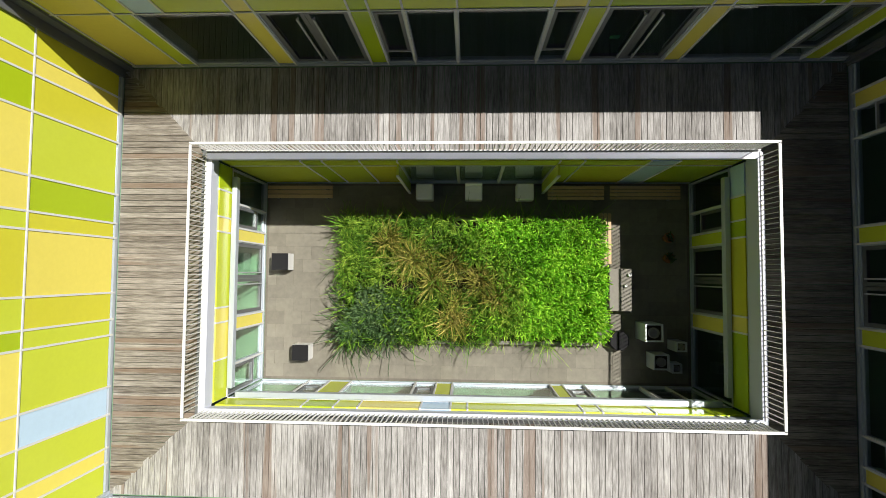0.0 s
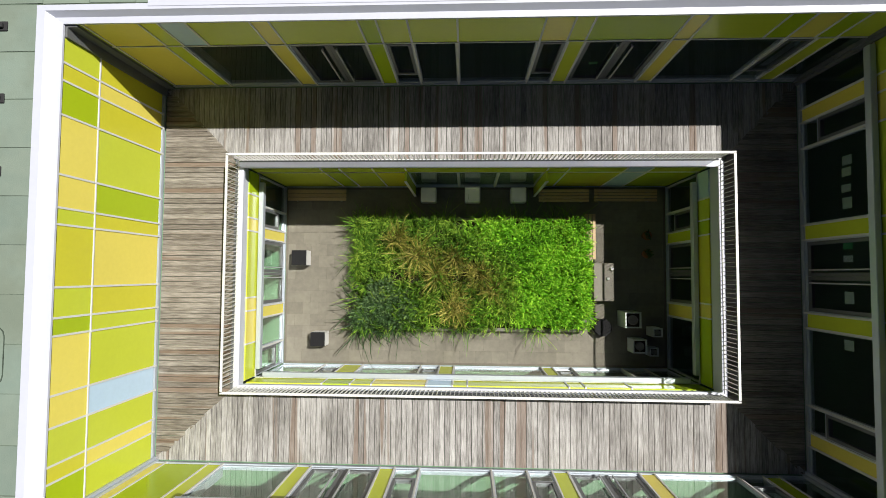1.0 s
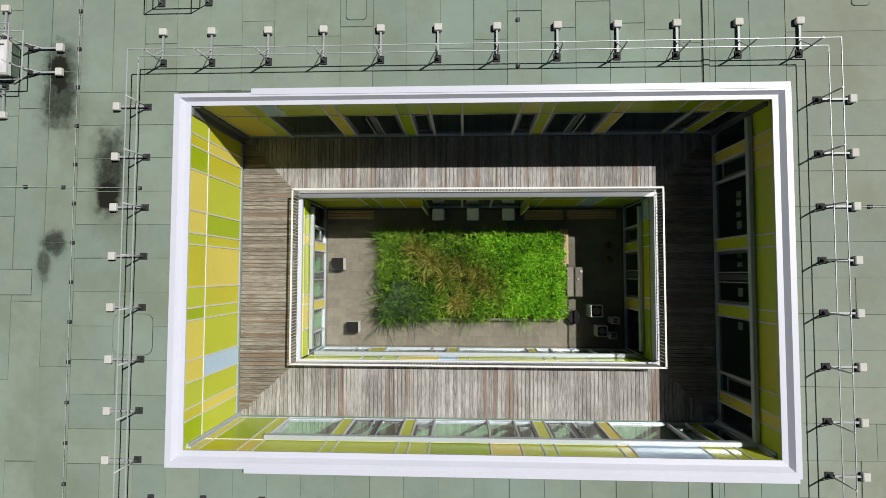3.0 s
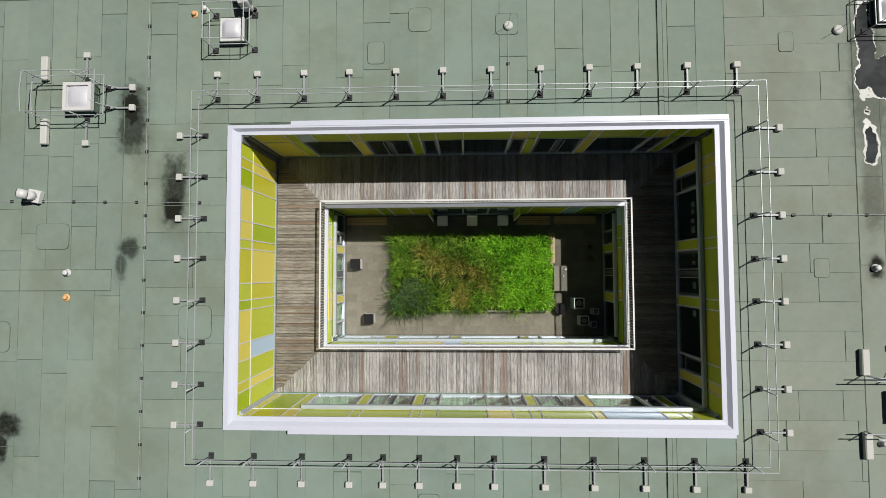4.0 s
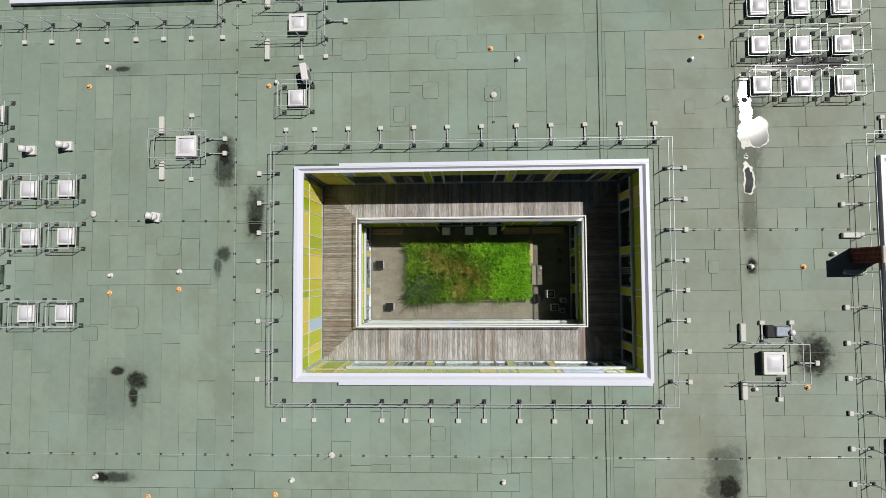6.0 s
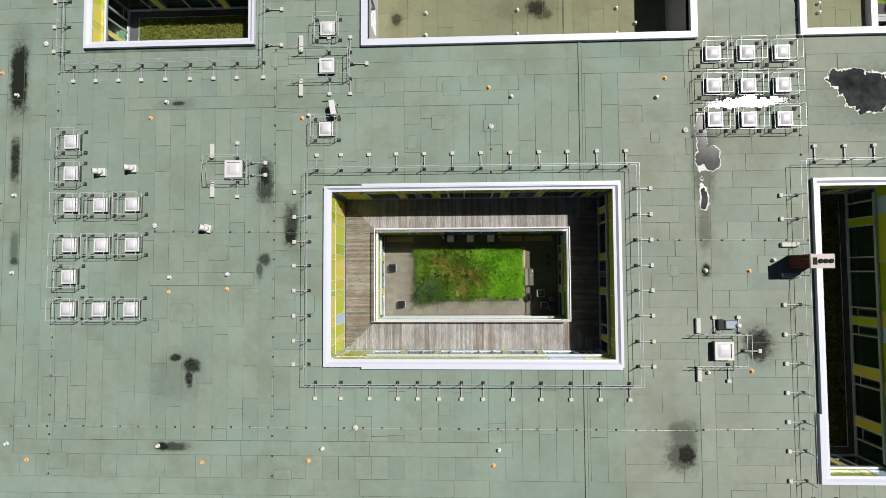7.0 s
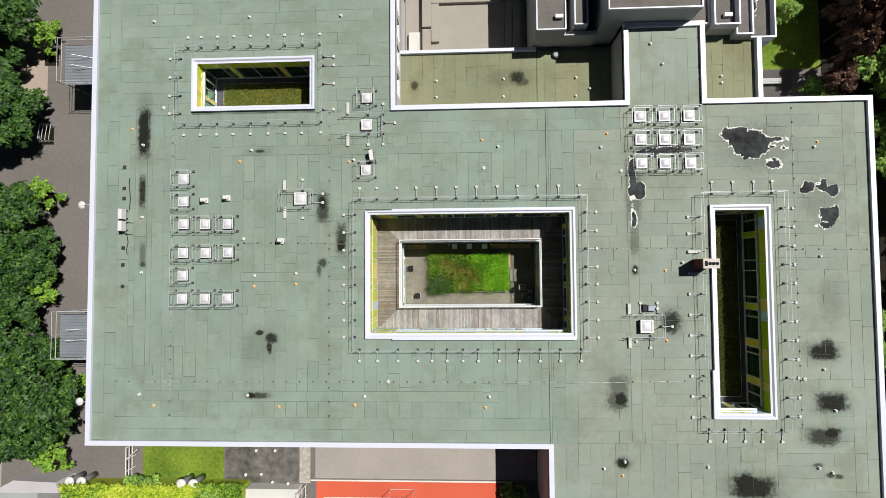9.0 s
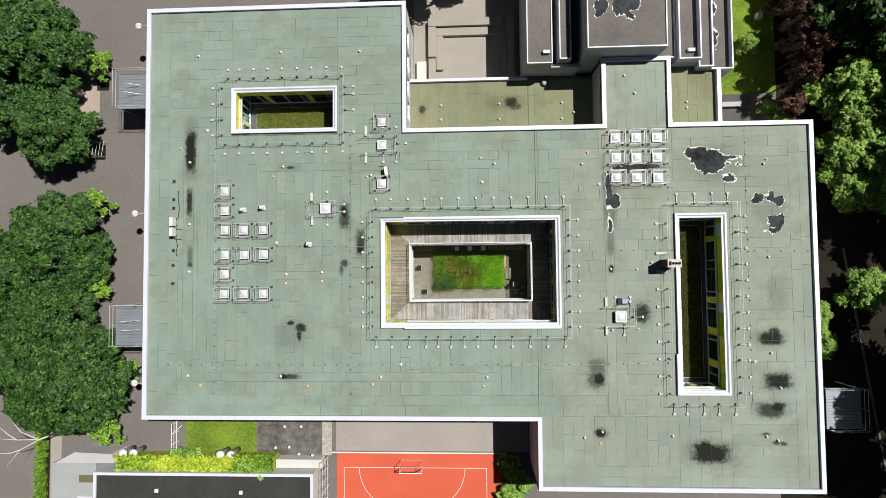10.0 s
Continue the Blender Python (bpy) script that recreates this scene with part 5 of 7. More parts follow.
def foliage(name, lo, mid, hi, rough=0.55, through=0.25):
    """Leaf colour that changes from leaf to leaf; light passes through in part."""
    m = bpy.data.materials.new(name)
    m.use_nodes = True
    t = m.node_tree
    b = t.nodes["Principled BSDF"]
    geo = t.nodes.new("ShaderNodeNewGeometry")
    big = node(t, "ShaderNodeTexNoise", Scale=0.9, Detail=2.0)
    t.links.new(geo.outputs["Position"], big.inputs["Vector"])
    s = t.nodes.new("ShaderNodeMath")
    s.operation = "MULTIPLY_ADD"
    s.inputs[1].default_value = 0.65
    t.links.new(geo.outputs["Random Per Island"], s.inputs[0])
    s2 = t.nodes.new("ShaderNodeMath")
    s2.operation = "MULTIPLY_ADD"
    s2.inputs[1].default_value = 0.8
    s2.inputs[2].default_value = -0.22
    t.links.new(big.outputs["Fac"], s2.inputs[0])
    t.links.new(s2.outputs[0], s.inputs[2])
    ramp = t.nodes.new("ShaderNodeValToRGB")
    ramp.color_ramp.elements[0].position, ramp.color_ramp.elements[0].color = 0.1, (*lo, 1)
    ramp.color_ramp.elements[1].position, ramp.color_ramp.elements[1].color = 0.95, (*hi, 1)
    e = ramp.color_ramp.elements.new(0.5)
    e.color = (*mid, 1)
    t.links.new(s.outputs[0], ramp.inputs[0])
    t.links.new(ramp.outputs[0], b.inputs["Base Color"])
    b.inputs["Roughness"].default_value = rough
    b.inputs["Specular IOR Level"].default_value = 0.3
    tr = t.nodes.new("ShaderNodeBsdfTranslucent")
    t.links.new(ramp.outputs[0], tr.inputs["Color"])
    mix = t.nodes.new("ShaderNodeMixShader")
    mix.inputs[0].default_value = through
    t.links.new(b.outputs[0], mix.inputs[1])
    t.links.new(tr.outputs[0], mix.inputs[2])
    t.links.new(mix.outputs[0], t.nodes["Material Output"].inputs["Surface"])
    return m


BRIGHT = foliage("leaf_bright", (0.015, 0.07, 0.004), (0.20, 0.53, 0.025), (0.55, 0.84, 0.08), through=0.22)
MEADOW = foliage("grass_meadow", (0.012, 0.045, 0.004), (0.10, 0.235, 0.016), (0.38, 0.52, 0.07), through=0.18)
GOLD = foliage("grass_gold", (0.03, 0.04, 0.006), (0.20, 0.21, 0.03), (0.58, 0.49, 0.14), through=0.2)
SAGE = foliage("leaf_sage", (0.03, 0.07, 0.025), (0.11, 0.20, 0.075), (0.25, 0.35, 0.16))
SHOOT = foliage("shoot_dark", (0.012, 0.035, 0.010), (0.04, 0.08, 0.025), (0.10, 0.16, 0.06))


def blades(name, parent, material, label, spots, length, width, up, droop, seed, base=0.27):
    """Tufts of bent, tapered blades. spots: rows of x, y, tufts' spread, tufts, blades in each."""
    r = np.random.RandomState(seed)
    vs, fs = [], []
    for cx, cy, sx, sy, tufts, each in spots:
        for _ in range(tufts):
            tx, ty = cx + r.uniform(-sx, sx), cy + r.uniform(-sy, sy)
            th = r.uniform(0.55, 1.35)
            for _ in range(each):
                a = r.uniform(0, math.tau)
                ln = length * th * r.uniform(0.6, 1.15)
                lift = up * r.uniform(0.6, 1.2)
                w = width * r.uniform(0.7, 1.3)
                dx, dy = math.cos(a), math.sin(a)
                out = ln * r.uniform(0.15, 0.75)
                p0 = (tx + dx * 0.03, ty + dy * 0.03, base)
                p1 = (p0[0] + dx * out * 0.4, p0[1] + dy * out * 0.4, base + lift * th * 0.75)
                p2 = (p0[0] + dx * out * 0.8, p0[1] + dy * out * 0.8, base + lift * th)
                p3 = (p0[0] + dx * out * 1.15, p0[1] + dy * out * 1.15, base + lift * th - droop * r.uniform(0.2, 1.0))
                k = len(vs)
                nx, ny = -dy * w, dx * w
                for p, f in ((p0, 0.6), (p1, 1.0), (p2, 0.8)):
                    vs.append((p[0] + nx * f, p[1] + ny * f, p[2]))
                    vs.append((p[0] - nx * f, p[1] - ny * f, p[2]))
                vs.append(p3)
                fs += [(k, k + 1, k + 3, k + 2), (k + 2, k + 3, k + 5, k + 4), (k + 4, k + 5, k + 6)]
    me = bpy.data.meshes.new(name)
    me.from_pydata(vs, [], fs)
    me.materials.append(material)
    ob = new(name, me)
    ob.parent = parent
    return tagged(ob, label, kind="stuff")


blades("perennial_foliage", bed, BRIGHT, "dense bright green leafy plants", [(2.2, -0.25, 1.25, 1.72, 480, 15), (3.3, -0.6, 0.18, 1.0, 40, 14), (0.6, 0.8, 0.5, 0.6, 90, 15), (0.05, 1.2, 0.75, 0.35, 50, 14), (1.6, -1.2, 1.5, 0.8, 90, 14), (2.3, -0.2, 1.2, 1.7, 260, 15), (0.3, -1.5, 0.8, 0.4, 36, 14), (0.85, 0.2, 0.35, 0.5, 40, 14), (-0.2, 0.75, 0.4, 0.35, 44, 14), (2.3, -0.2, 1.2, 1.7, 320, 16)], 0.26, 0.014, 0.42, 0.12, 1)
blades("perennial_foliage", bed, BRIGHT, "taller bright green shoots", [(2.3, -0.2, 1.15, 1.6, 110, 11), (0.55, 0.8, 0.45, 0.6, 30, 11)], 0.32, 0.016, 0.58, 0.10, 41)
blades("meadow_grass", bed, MEADOW, "mixed green meadow grass", [(-2.4, 0.7, 1.7, 0.85, 170, 17), (-0.6, -1.3, 1.5, 0.75, 150, 17), (0.3, -0.6, 0.9, 1.2, 60, 17), (-3.6, 0.4, 0.6, 1.1, 110, 17), (-2.4, 0.7, 1.7, 0.85, 90, 17)], 0.42, 0.010, 0.40, 0.2, 2)
blades("meadow_grass", bed, MEADOW, "tall green grass tufts", [(-2.6, 0.6, 1.6, 0.9, 40, 22), (-0.5, -1.3, 1.5, 0.7, 34, 22)], 0.55, 0.010, 0.60, 0.25, 42)
STRAW = foliage("grass_straw", (0.12, 0.09, 0.02), (0.30, 0.25, 0.06), (0.50, 0.44, 0.15), through=0.25)
blades("golden_grass", bed, GOLD, "dry golden grass tufts", [(-1.6, 0.0, 0.9, 0.5, 34, 20), (-0.3, -0.5, 0.7, 0.6, 30, 20), (-0.8, -1.4, 0.5, 0.45, 20, 20), (-2.5, 0.4, 0.5, 0.5, 14, 18)], 0.5, 0.010, 0.48, 0.25, 3)
# grasses that fall open round a straw-coloured heart
for k, (x, y, s) in enumerate(((-2.2, 0.35, 1.25), (-1.5, -0.3, 1.1), (-0.2, -0.3, 1.0), (-0.85, -1.45, 1.0), (-0.9, 0.25, 0.8), (0.35, -0.8, 0.8), (-2.9, 0.9, 0.8))):
    tuft = blades("golden_grass", bed, GOLD, "grass tuft that falls open like a star", [(x, y, 0.16, 0.16, 7, 34)], 0.9 * s, 0.010, 0.62, 0.45, 143 + k)
    blades("straw", tuft, STRAW, "straw-coloured heart of a tuft", [(x, y, 0.12, 0.12, 5, 14)], 0.45 * s, 0.010, 0.60, 0.15, 163 + k)
blades("sage_shrub", bed, SAGE, "grey-green shrub leaning over the kerb", [(-3.25, -1.2, 0.5, 0.42, 80, 17), (-3.6, -1.5, 0.5, 0.4, 60, 17), (-2.9, -1.6, 0.6, 0.3, 46, 17), (-3.3, -0.75, 0.35, 0.25, 26, 16), (-3.95, -1.85, 0.3, 0.25, 30, 16), (-2.45, -1.15, 0.25, 0.3, 14, 16)], 0.28, 0.016, 0.55, 0.15, 5)
blades("sage_shrub", bed, MEADOW, "green shoots between the shrub's leaves", [(-2.9, -1.3, 1.2, 0.75, 90, 16), (0.35, 0.15, 0.4, 0.35, 36, 16), (-0.45, 0.7, 0.35, 0.35, 34, 16), (0.9, -0.6, 0.35, 0.8, 40, 16)], 0.5, 0.012, 0.60, 0.25, 45)
blades("sage_shrub", bed, SHOOT, "long dark shoots that hang over the paving", [(-3.85, -1.95, 0.35, 0.25, 18, 11), (-3.2, -2.05, 0.6, 0.1, 8, 9), (-4.15, -1.2, 0.1, 0.4, 7, 7)], 1.25, 0.012, 0.35, 0.5, 44)
blades("edge_grass", bed, MEADOW, "thin grass stalks hanging over the bed's kerb", [(-4.2, 0.2, 0.1, 1.7, 30, 9), (-0.5, -2.05, 3.7, 0.08, 60, 8), (-0.4, 1.55, 3.6, 0.08, 60, 8), (-4.25, 0.0, 0.06, 1.6, 26, 7)], 0.95, 0.006, 0.45, 0.3, 7)


def slat_bench(name, x0, x1, y0, y1, slats, along, label, z=0.42):
    root = thing(name, label, "bench", group="slatted benches in the well")
    n = slats
    for k in range(n):
        if along == "x":
            w = (y1 - y0) / n
            bm = boxes((x0, x1, y0 + k * w + 0.012, y0 + (k + 1) * w - 0.012, z - 0.04, z))
        else:
            w = (x1 - x0) / n
            bm = boxes((x0 + k * w + 0.012, x0 + (k + 1) * w - 0.012, y0, y1, z - 0.04, z))
        part("slat", bevel(bm, 0.008), BENCH_WOOD, root)
    for f in (0.12, 0.88):
        if along == "x":
            c = x0 + (x1 - x0) * f
            bm = boxes((c - 0.03, c + 0.03, y0 + 0.03, y1 - 0.03, 0.02, z - 0.04))
        else:
            c = y0 + (y1 - y0) * f
            bm = boxes((x0 + 0.03, x1 - 0.03, c - 0.03, c + 0.03, 0.02, z - 0.04))
        part("leg", bm, ALU_DARK, root)


slat_bench("bench", -6.62, -4.62, 2.18, 2.58, 3, "x", "brown slatted wooden bench against the facade")
slat_bench("bench", 1.85, 3.5, 2.14, 2.58, 4, "x", "pale slatted wooden bench against the facade")
slat_bench("bench", 3.68, 5.72, 2.16, 2.58, 4, "x", "pale slatted wooden bench against the facade")
slat_bench("bench", 3.36, 3.72, 0.25, 1.75, 3, "y", "slatted wooden bench beside the planting bed")
SLATE = surface("dark_slab", (0.15, 0.138, 0.112), 0.7, var=0.2, bump=0.2)
root = thing("low_table", "low stone-coloured slab table with small things on it", "table", at=(3.97, -0.5, 0))
part("top", bevel(boxes((-0.33, 0.33, -0.62, 0.62, 0.34, 0.42)), 0.012), SLATE, root)
for sx in (-0.24, 0.24):
    part("leg", boxes((sx - 0.05, sx + 0.05, -0.5, 0.5, 0.02, 0.34)), SLATE, root)
for x, y, r in ((4.22, -0.05, 0.055), (4.10, -0.38, 0.04)):
    bm = bmesh.new()
    lathe(bm, [(r * 0.8, 0.42), (r, 0.43), (r, 0.50), (r * 0.85, 0.50), (r * 0.8, 0.445)], 12, (x, y, 0))
    whole("cup", bm, WHITE_PAINT, "small pale cup on the slab table", "cup", group="cups on the table")
STEEL_BOX = surface("zinc_planter", (0.52, 0.56, 0.57), 0.5, metal=0.2, var=0.15, bump=0.08)


GREY_POT = surface("grey_pot", (0.20, 0.19, 0.18), 0.8, var=0.2, bump=0.1)


def planter(x, y, w, d, h, material, fill, label):
    """An open square planter with thick sides, filled near the rim."""
    root = thing("planter", label, "planter", group="square planters in the well", at=(x, y, 0.02))
    t = 0.035
    bm = boxes((-w, w, -d, -d + t, 0, h), (-w, w, d - t, d, 0, h), (-w, -w + t, -d + t, d - t, 0, h), (w - t, w, -d + t, d - t, 0, h))
    part("shell", bm, material, root)
    part("soil", boxes((-w + t, w - t, -d + t, d - t, 0.01, h - fill)), SOIL, root)
    if material is STEEL_BOX:
        bm = bmesh.new()
        rim = min(w, d) * 0.62
        lathe(bm, [(rim * 0.8, 0.02), (rim, h - 0.03), (rim, h - 0.015), (rim * 0.82, h - 0.015), (rim * 0.7, h - 0.08)], 16)
        part("inner_pot", bm, GREY_POT, root, "round grey pot inside the box")
    elif fill < 0.035:
        part("lid", boxes((-w, w, -d, d, h, h + 0.012)), BLACK, root)
    return root


planter(-6.16, 0.25, 0.25, 0.25, 0.50, WHITE_PAINT, 0.03, "white cube planter with dark soil on the pavers")
planter(-5.48, -2.46, 0.24, 0.23, 0.50, WHITE_PAINT, 0.03, "white cube planter with dark soil on the pavers")
planter(4.75, -1.69, 0.25, 0.25, 0.90, STEEL_BOX, 0.10, "grey zinc planter in the shade")
planter(5.59, -2.10, 0.15, 0.14, 0.69, STEEL_BOX, 0.10, "small grey zinc planter in the shade")
planter(5.04, -2.55, 0.22, 0.22, 0.64, STEEL_BOX, 0.10, "grey zinc planter in the shade")
planter(5.55, -2.75, 0.14, 0.14, 0.45, STEEL_BOX, 0.10, "small dark zinc planter in the shade")
bm = bmesh.new()
prism(bm, [(3.95 + 0.3 * math.cos(k * math.tau / 8 + 0.39), -2.0 + 0.3 * math.sin(k * math.tau / 8 + 0.39)) for k in range(8)], 0.022, 0.34)
whole("stool", bevel(bm, 0.02), BLACK, "black octagonal stool on the pavers", "stool")
WHITE_PLASTIC = surface("white_plastic", (0.88, 0.88, 0.89), 0.3, var=0.03, bump=0.0)
for k, x in enumerate((-1.83, -0.35, 1.18)):
    root = thing("cube_seat", "white plastic cube seat in front of the glazing" if k != 1 else "white plastic cube seat with a low backrest", "seat", group="white cube seats", at=(x, 2.40, 0.02))
    part("body", bevel(boxes((-0.26, 0.26, -0.26, 0.24, 0, 0.42)), 0.03), WHITE_PLASTIC, root)
    part("seat_pad", bevel(boxes((-0.24, 0.24, -0.24, 0.22, 0.42, 0.46)), 0.015), WHITE_PLASTIC, root)
    if k == 1:
        part("backrest", bevel(boxes((-0.25, 0.25, 0.15, 0.22, 0.46, 0.72)), 0.02), WHITE_PLASTIC, root)
POT = surface("terracotta", (0.216, 0.094, 0.043), 0.8, var=0.15)
for x, y in ((5.42, 1.05), (5.42, 0.45)):
    root = thing("potted_plant", "small potted plant in the shade by the facade", "plant", group="pots by the facade", at=(x, y, 0.02))
    bm = bmesh.new()
    lathe(bm, [(0.10, 0), (0.14, 0.24), (0.155, 0.25), (0.155, 0.29), (0.12, 0.29)], 12)
    part("pot", bm, POT, root)
    blades("leaves", root, SHOOT, "", [(0, 0, 0.06, 0.06, 4, 9)], 0.2, 0.02, 0.14, 0.05, int(x * 10 + y * 10), base=0.27)

# ---- planted patios between the upper storeys ----
SEDUM = foliage("sedum", (0.08, 0.115, 0.014), (0.145, 0.18, 0.022), (0.25, 0.19, 0.055), through=0.2)
# the same sedum with the east patio's deep shade put into its colour
SEDUM_SHADE = foliage("sedum_shade", (0.028, 0.038, 0.006), (0.05, 0.062, 0.009), (0.095, 0.085, 0.016), through=0.1)
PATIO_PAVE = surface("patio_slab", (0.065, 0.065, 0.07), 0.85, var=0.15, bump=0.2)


def patio(name, r, pave, seed, plants, soil, label):
    """Floor, paved margin and a low green roof of sedum; pave: widths of the margin west, east, south, north."""
    x0, x1, y0, y1 = r
    g = (x0 + pave[0], x1 - pave[1], y0 + pave[2], y1 - pave[3])
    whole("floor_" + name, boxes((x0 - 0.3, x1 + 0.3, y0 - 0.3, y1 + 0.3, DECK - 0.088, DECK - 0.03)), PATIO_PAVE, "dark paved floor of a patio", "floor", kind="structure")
    root = thing("sedum_bed", label, "planting bed", group="sedum beds")
    bm = bmesh.new()
    for d in ((g[0], g[1], g[2], g[2] + 0.03), (g[0], g[1], g[3] - 0.03, g[3]), (g[0], g[0] + 0.03, g[2], g[3]), (g[1] - 0.03, g[1], g[2], g[3])):
        box(bm, *d, DECK - 0.03, DECK + 0.12)
    part("edging", bm, ALU, root)
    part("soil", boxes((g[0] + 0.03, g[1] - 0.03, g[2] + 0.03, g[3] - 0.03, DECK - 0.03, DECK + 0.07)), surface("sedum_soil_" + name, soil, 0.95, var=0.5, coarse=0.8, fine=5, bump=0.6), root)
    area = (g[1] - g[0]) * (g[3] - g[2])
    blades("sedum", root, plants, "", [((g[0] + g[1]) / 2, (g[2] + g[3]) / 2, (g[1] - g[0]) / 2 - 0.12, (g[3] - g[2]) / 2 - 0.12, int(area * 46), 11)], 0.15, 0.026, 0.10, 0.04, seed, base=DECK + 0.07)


patio("patio_north", PATIO_N, (0.75, 0.0, 0.0, 0.55), 11, SEDUM, (0.075, 0.088, 0.02), "low green and yellow sedum in a metal edging on a patio")
# plants and soil of the east patio are coloured darker for its shade
patio("patio_east", PATIO_E, (0.0, 0.5, 0.55, 0.55), 12, SEDUM_SHADE, (0.03, 0.034, 0.008), "low sedum in a metal edging, its patio's shade put into the colour")


def bays(lo, hi, width, kinds, seed):
    rng = random.Random(seed)
    stops = [lo]
    what = []
    k = 0
    while stops[-1] < hi - 0.2:
        kind = kinds[k % len(kinds)]
        w = width if kind in ("window", "door") else 0.42 if kind in PAINT else 0.65
        nxt = stops[-1] + w
        if hi - nxt < 0.45:
            nxt = hi
        stops.append(nxt)
        what.append(kind)
        k += 1
    low = [(a, b, q) for a, b, q in zip(stops, stops[1:], what)]
    up = [(a, b, rng.choice(["lime", "green", "yellow", "lime", "green", "mustard", "blue"])) for a, b in zip(stops, stops[1:])]
    return low, up


for nm, face, lo, hi, kinds, seed, blind in (
        ("wall_patio_north_n", Face("x", PATIO_N[3], -1), PATIO_N[0], PATIO_N[1], ["window", "vent", "lime", "window", "window", "vent", "yellow"], 5, None),
        ("wall_patio_north_s", Face("x", PATIO_N[2], 1), PATIO_N[0], PATIO_N[1], ["window", "green", "vent", "window", "yellow"], 6, None),
        ("wall_patio_north_w", Face("y", PATIO_N[0], 1), PATIO_N[2], PATIO_N[3], ["vent", "window", "yellow", "vent"], 7, (PATIO_N[2] + 0.2, PATIO_N[3] - 0.2)),
        ("wall_patio_north_e", Face("y", PATIO_N[1], -1), PATIO_N[2], PATIO_N[3], ["lime", "window", "green", "vent"], 8, None),
        ("wall_patio_east_e", Face("y", PATIO_E[1], -1), PATIO_E[2], PATIO_E[3], ["window", "window", "vent", "yellow", "window", "vent", "window"], 9, (PATIO_E[2] + 0.3, PATIO_E[3] - 0.3)),
        ("wall_patio_east_w", Face("y", PATIO_E[0], 1), PATIO_E[2], PATIO_E[3], ["window", "green", "window", "lime", "vent"], 10, None),
        ("wall_patio_east_n", Face("x", PATIO_E[3], -1), PATIO_E[0], PATIO_E[1], ["vent", "window", "lime"], 13, None),
        ("wall_patio_east_s", Face("x", PATIO_E[2], 1), PATIO_E[0], PATIO_E[1], ["window", "yellow", "vent"], 14, (PATIO_E[0] + 0.3, PATIO_E[1] - 0.3))):
    low, up = bays(lo, hi, 1.75, kinds, seed)
    if nm == "wall_patio_north_w":
        low = run([14.65, 15.05, 15.9, 16.2, 17.0, 17.8, 18.6], "yellow window yellow window window vent")
        up = run([14.65, 15.75, 16.2, 17.4, 18.6], "yellow mustard yellow lime")
    if nm == "wall_patio_north_n":
        up = [(a, b, "yellow" if k % 3 == 2 else "lime") for k, (a, b, _) in enumerate(up)]
    if nm == "wall_patio_east_e":
        low = run([-12.05, -10.95, -10.1, -9.5, -7.45, -6.85, -6.2, -4.25, -3.6, -3.1, -2.5, -0.2, 0.7, 2.7, 3.2, 4.2, 4.95],
                  "window vent yellow window vent yellow window vent lime vent window window window green window vent")
        up = run([-12.05, -10.3, -9.7, -7.65, -6.9, -4.46, -3.63, -2.64, 0.4, 3.28, 4.34, 4.95], "green yellow lime yellow green blue yellow green lime blue green")
    facade(nm, face, Z0, ZT, Z1, low, up, blind)

# ---- lower roofs on the north side ----
LOW_E = 4.7
low = [(-6.7, 13.0, 14.4, 20.75, DECK), (19.85, 25.5, 14.4, 21.16, LOW_E)]
for k, r in enumerate(low):
    whole("roof_low_%d" % (k + 1), boxes((*r[:4], r[4] - 0.4, r[4] - 0.012)), FELT_GAP, "lower flat roof in olive felt", "roof", kind="structure")
felt_zone("roof_felt_low", -6.7, 13.0, 14.4, 20.45, "y", 61, z=DECK, material=FELT_LOW)
felt_zone("roof_felt_low", 19.85, 25.5, 14.4, 20.67, "y", 62, z=LOW_E, material=FELT_LOW)
whole("expansion_joint", boxes((6.07, 6.15, 14.45, 20.4, DECK - 0.005, DECK + 0.02)), FELT_SEAM, "dark felt strip over a joint in the lower roof", "roof strip", kind="structure")
whole("wall_low_north", bevel(boxes((-6.7, 6.0, 20.45, 20.75, 0, DECK + 0.35)), 0.01), WHITE, "white parapet of the lower roof", "wall", kind="structure")
whole("wall_low_east", bevel(boxes((25.5, 25.5 + 0.42, 14.42, 20.65, 0, LOW_E + 0.5)), 0.01), WHITE, "white parapet of the lower roof", "wall", kind="structure")
whole("wall_low_south", boxes((-6.7, 13.0, 20.25, 20.44, 0, DECK - 0.42), (19.86, 25.5 - 0.05, 20.2, 20.44, 0, LOW_E - 0.42)), RENDER_WALL, "rendered wall under the lower roof", "wall", kind="structure")
for x, y in ((-3.33, 17.87), (2.98, 17.91), (9.71, 17.87), (-3.34, 16.32), (2.96, 16.24), (9.68, 16.14), (10.96, 16.79), (22.52, 17.36), (22.52, 16.75)):
    copy_thing(stub0, pose(x, y, (DECK if x < 15 else LOW_E) + 0.006, 0, 0, x * 20))
bm = bmesh.new()
lathe(bm, [(0.24, 0), (0.24, 0.16), (0.34, 0.18), (0.34, 0.26), (0.2, 0.32)], 18, (7.88, 20.05, DECK))
whole("roof_fan", bm, ALU_DARK, "round grey roof fan on the lower roof", "roof fan")
whole("roof_box", bevel(boxes((20.62, 20.92, 14.75, 15.5, LOW_E, LOW_E + 0.35)), 0.03), PVC, "white box on the lower roof beside the wall", "box")

# ---- older concrete building to the north ----
OLD_ROOF = surface("old_grey_felt", (0.112, 0.104, 0.097), 0.9, var=0.28, coarse=0.35, fine=4, bump=0.3)
OLD_FACE = surface("old_face", (0.360, 0.367, 0.360), 0.8, var=0.12, coarse=0.5, bump=0.2)


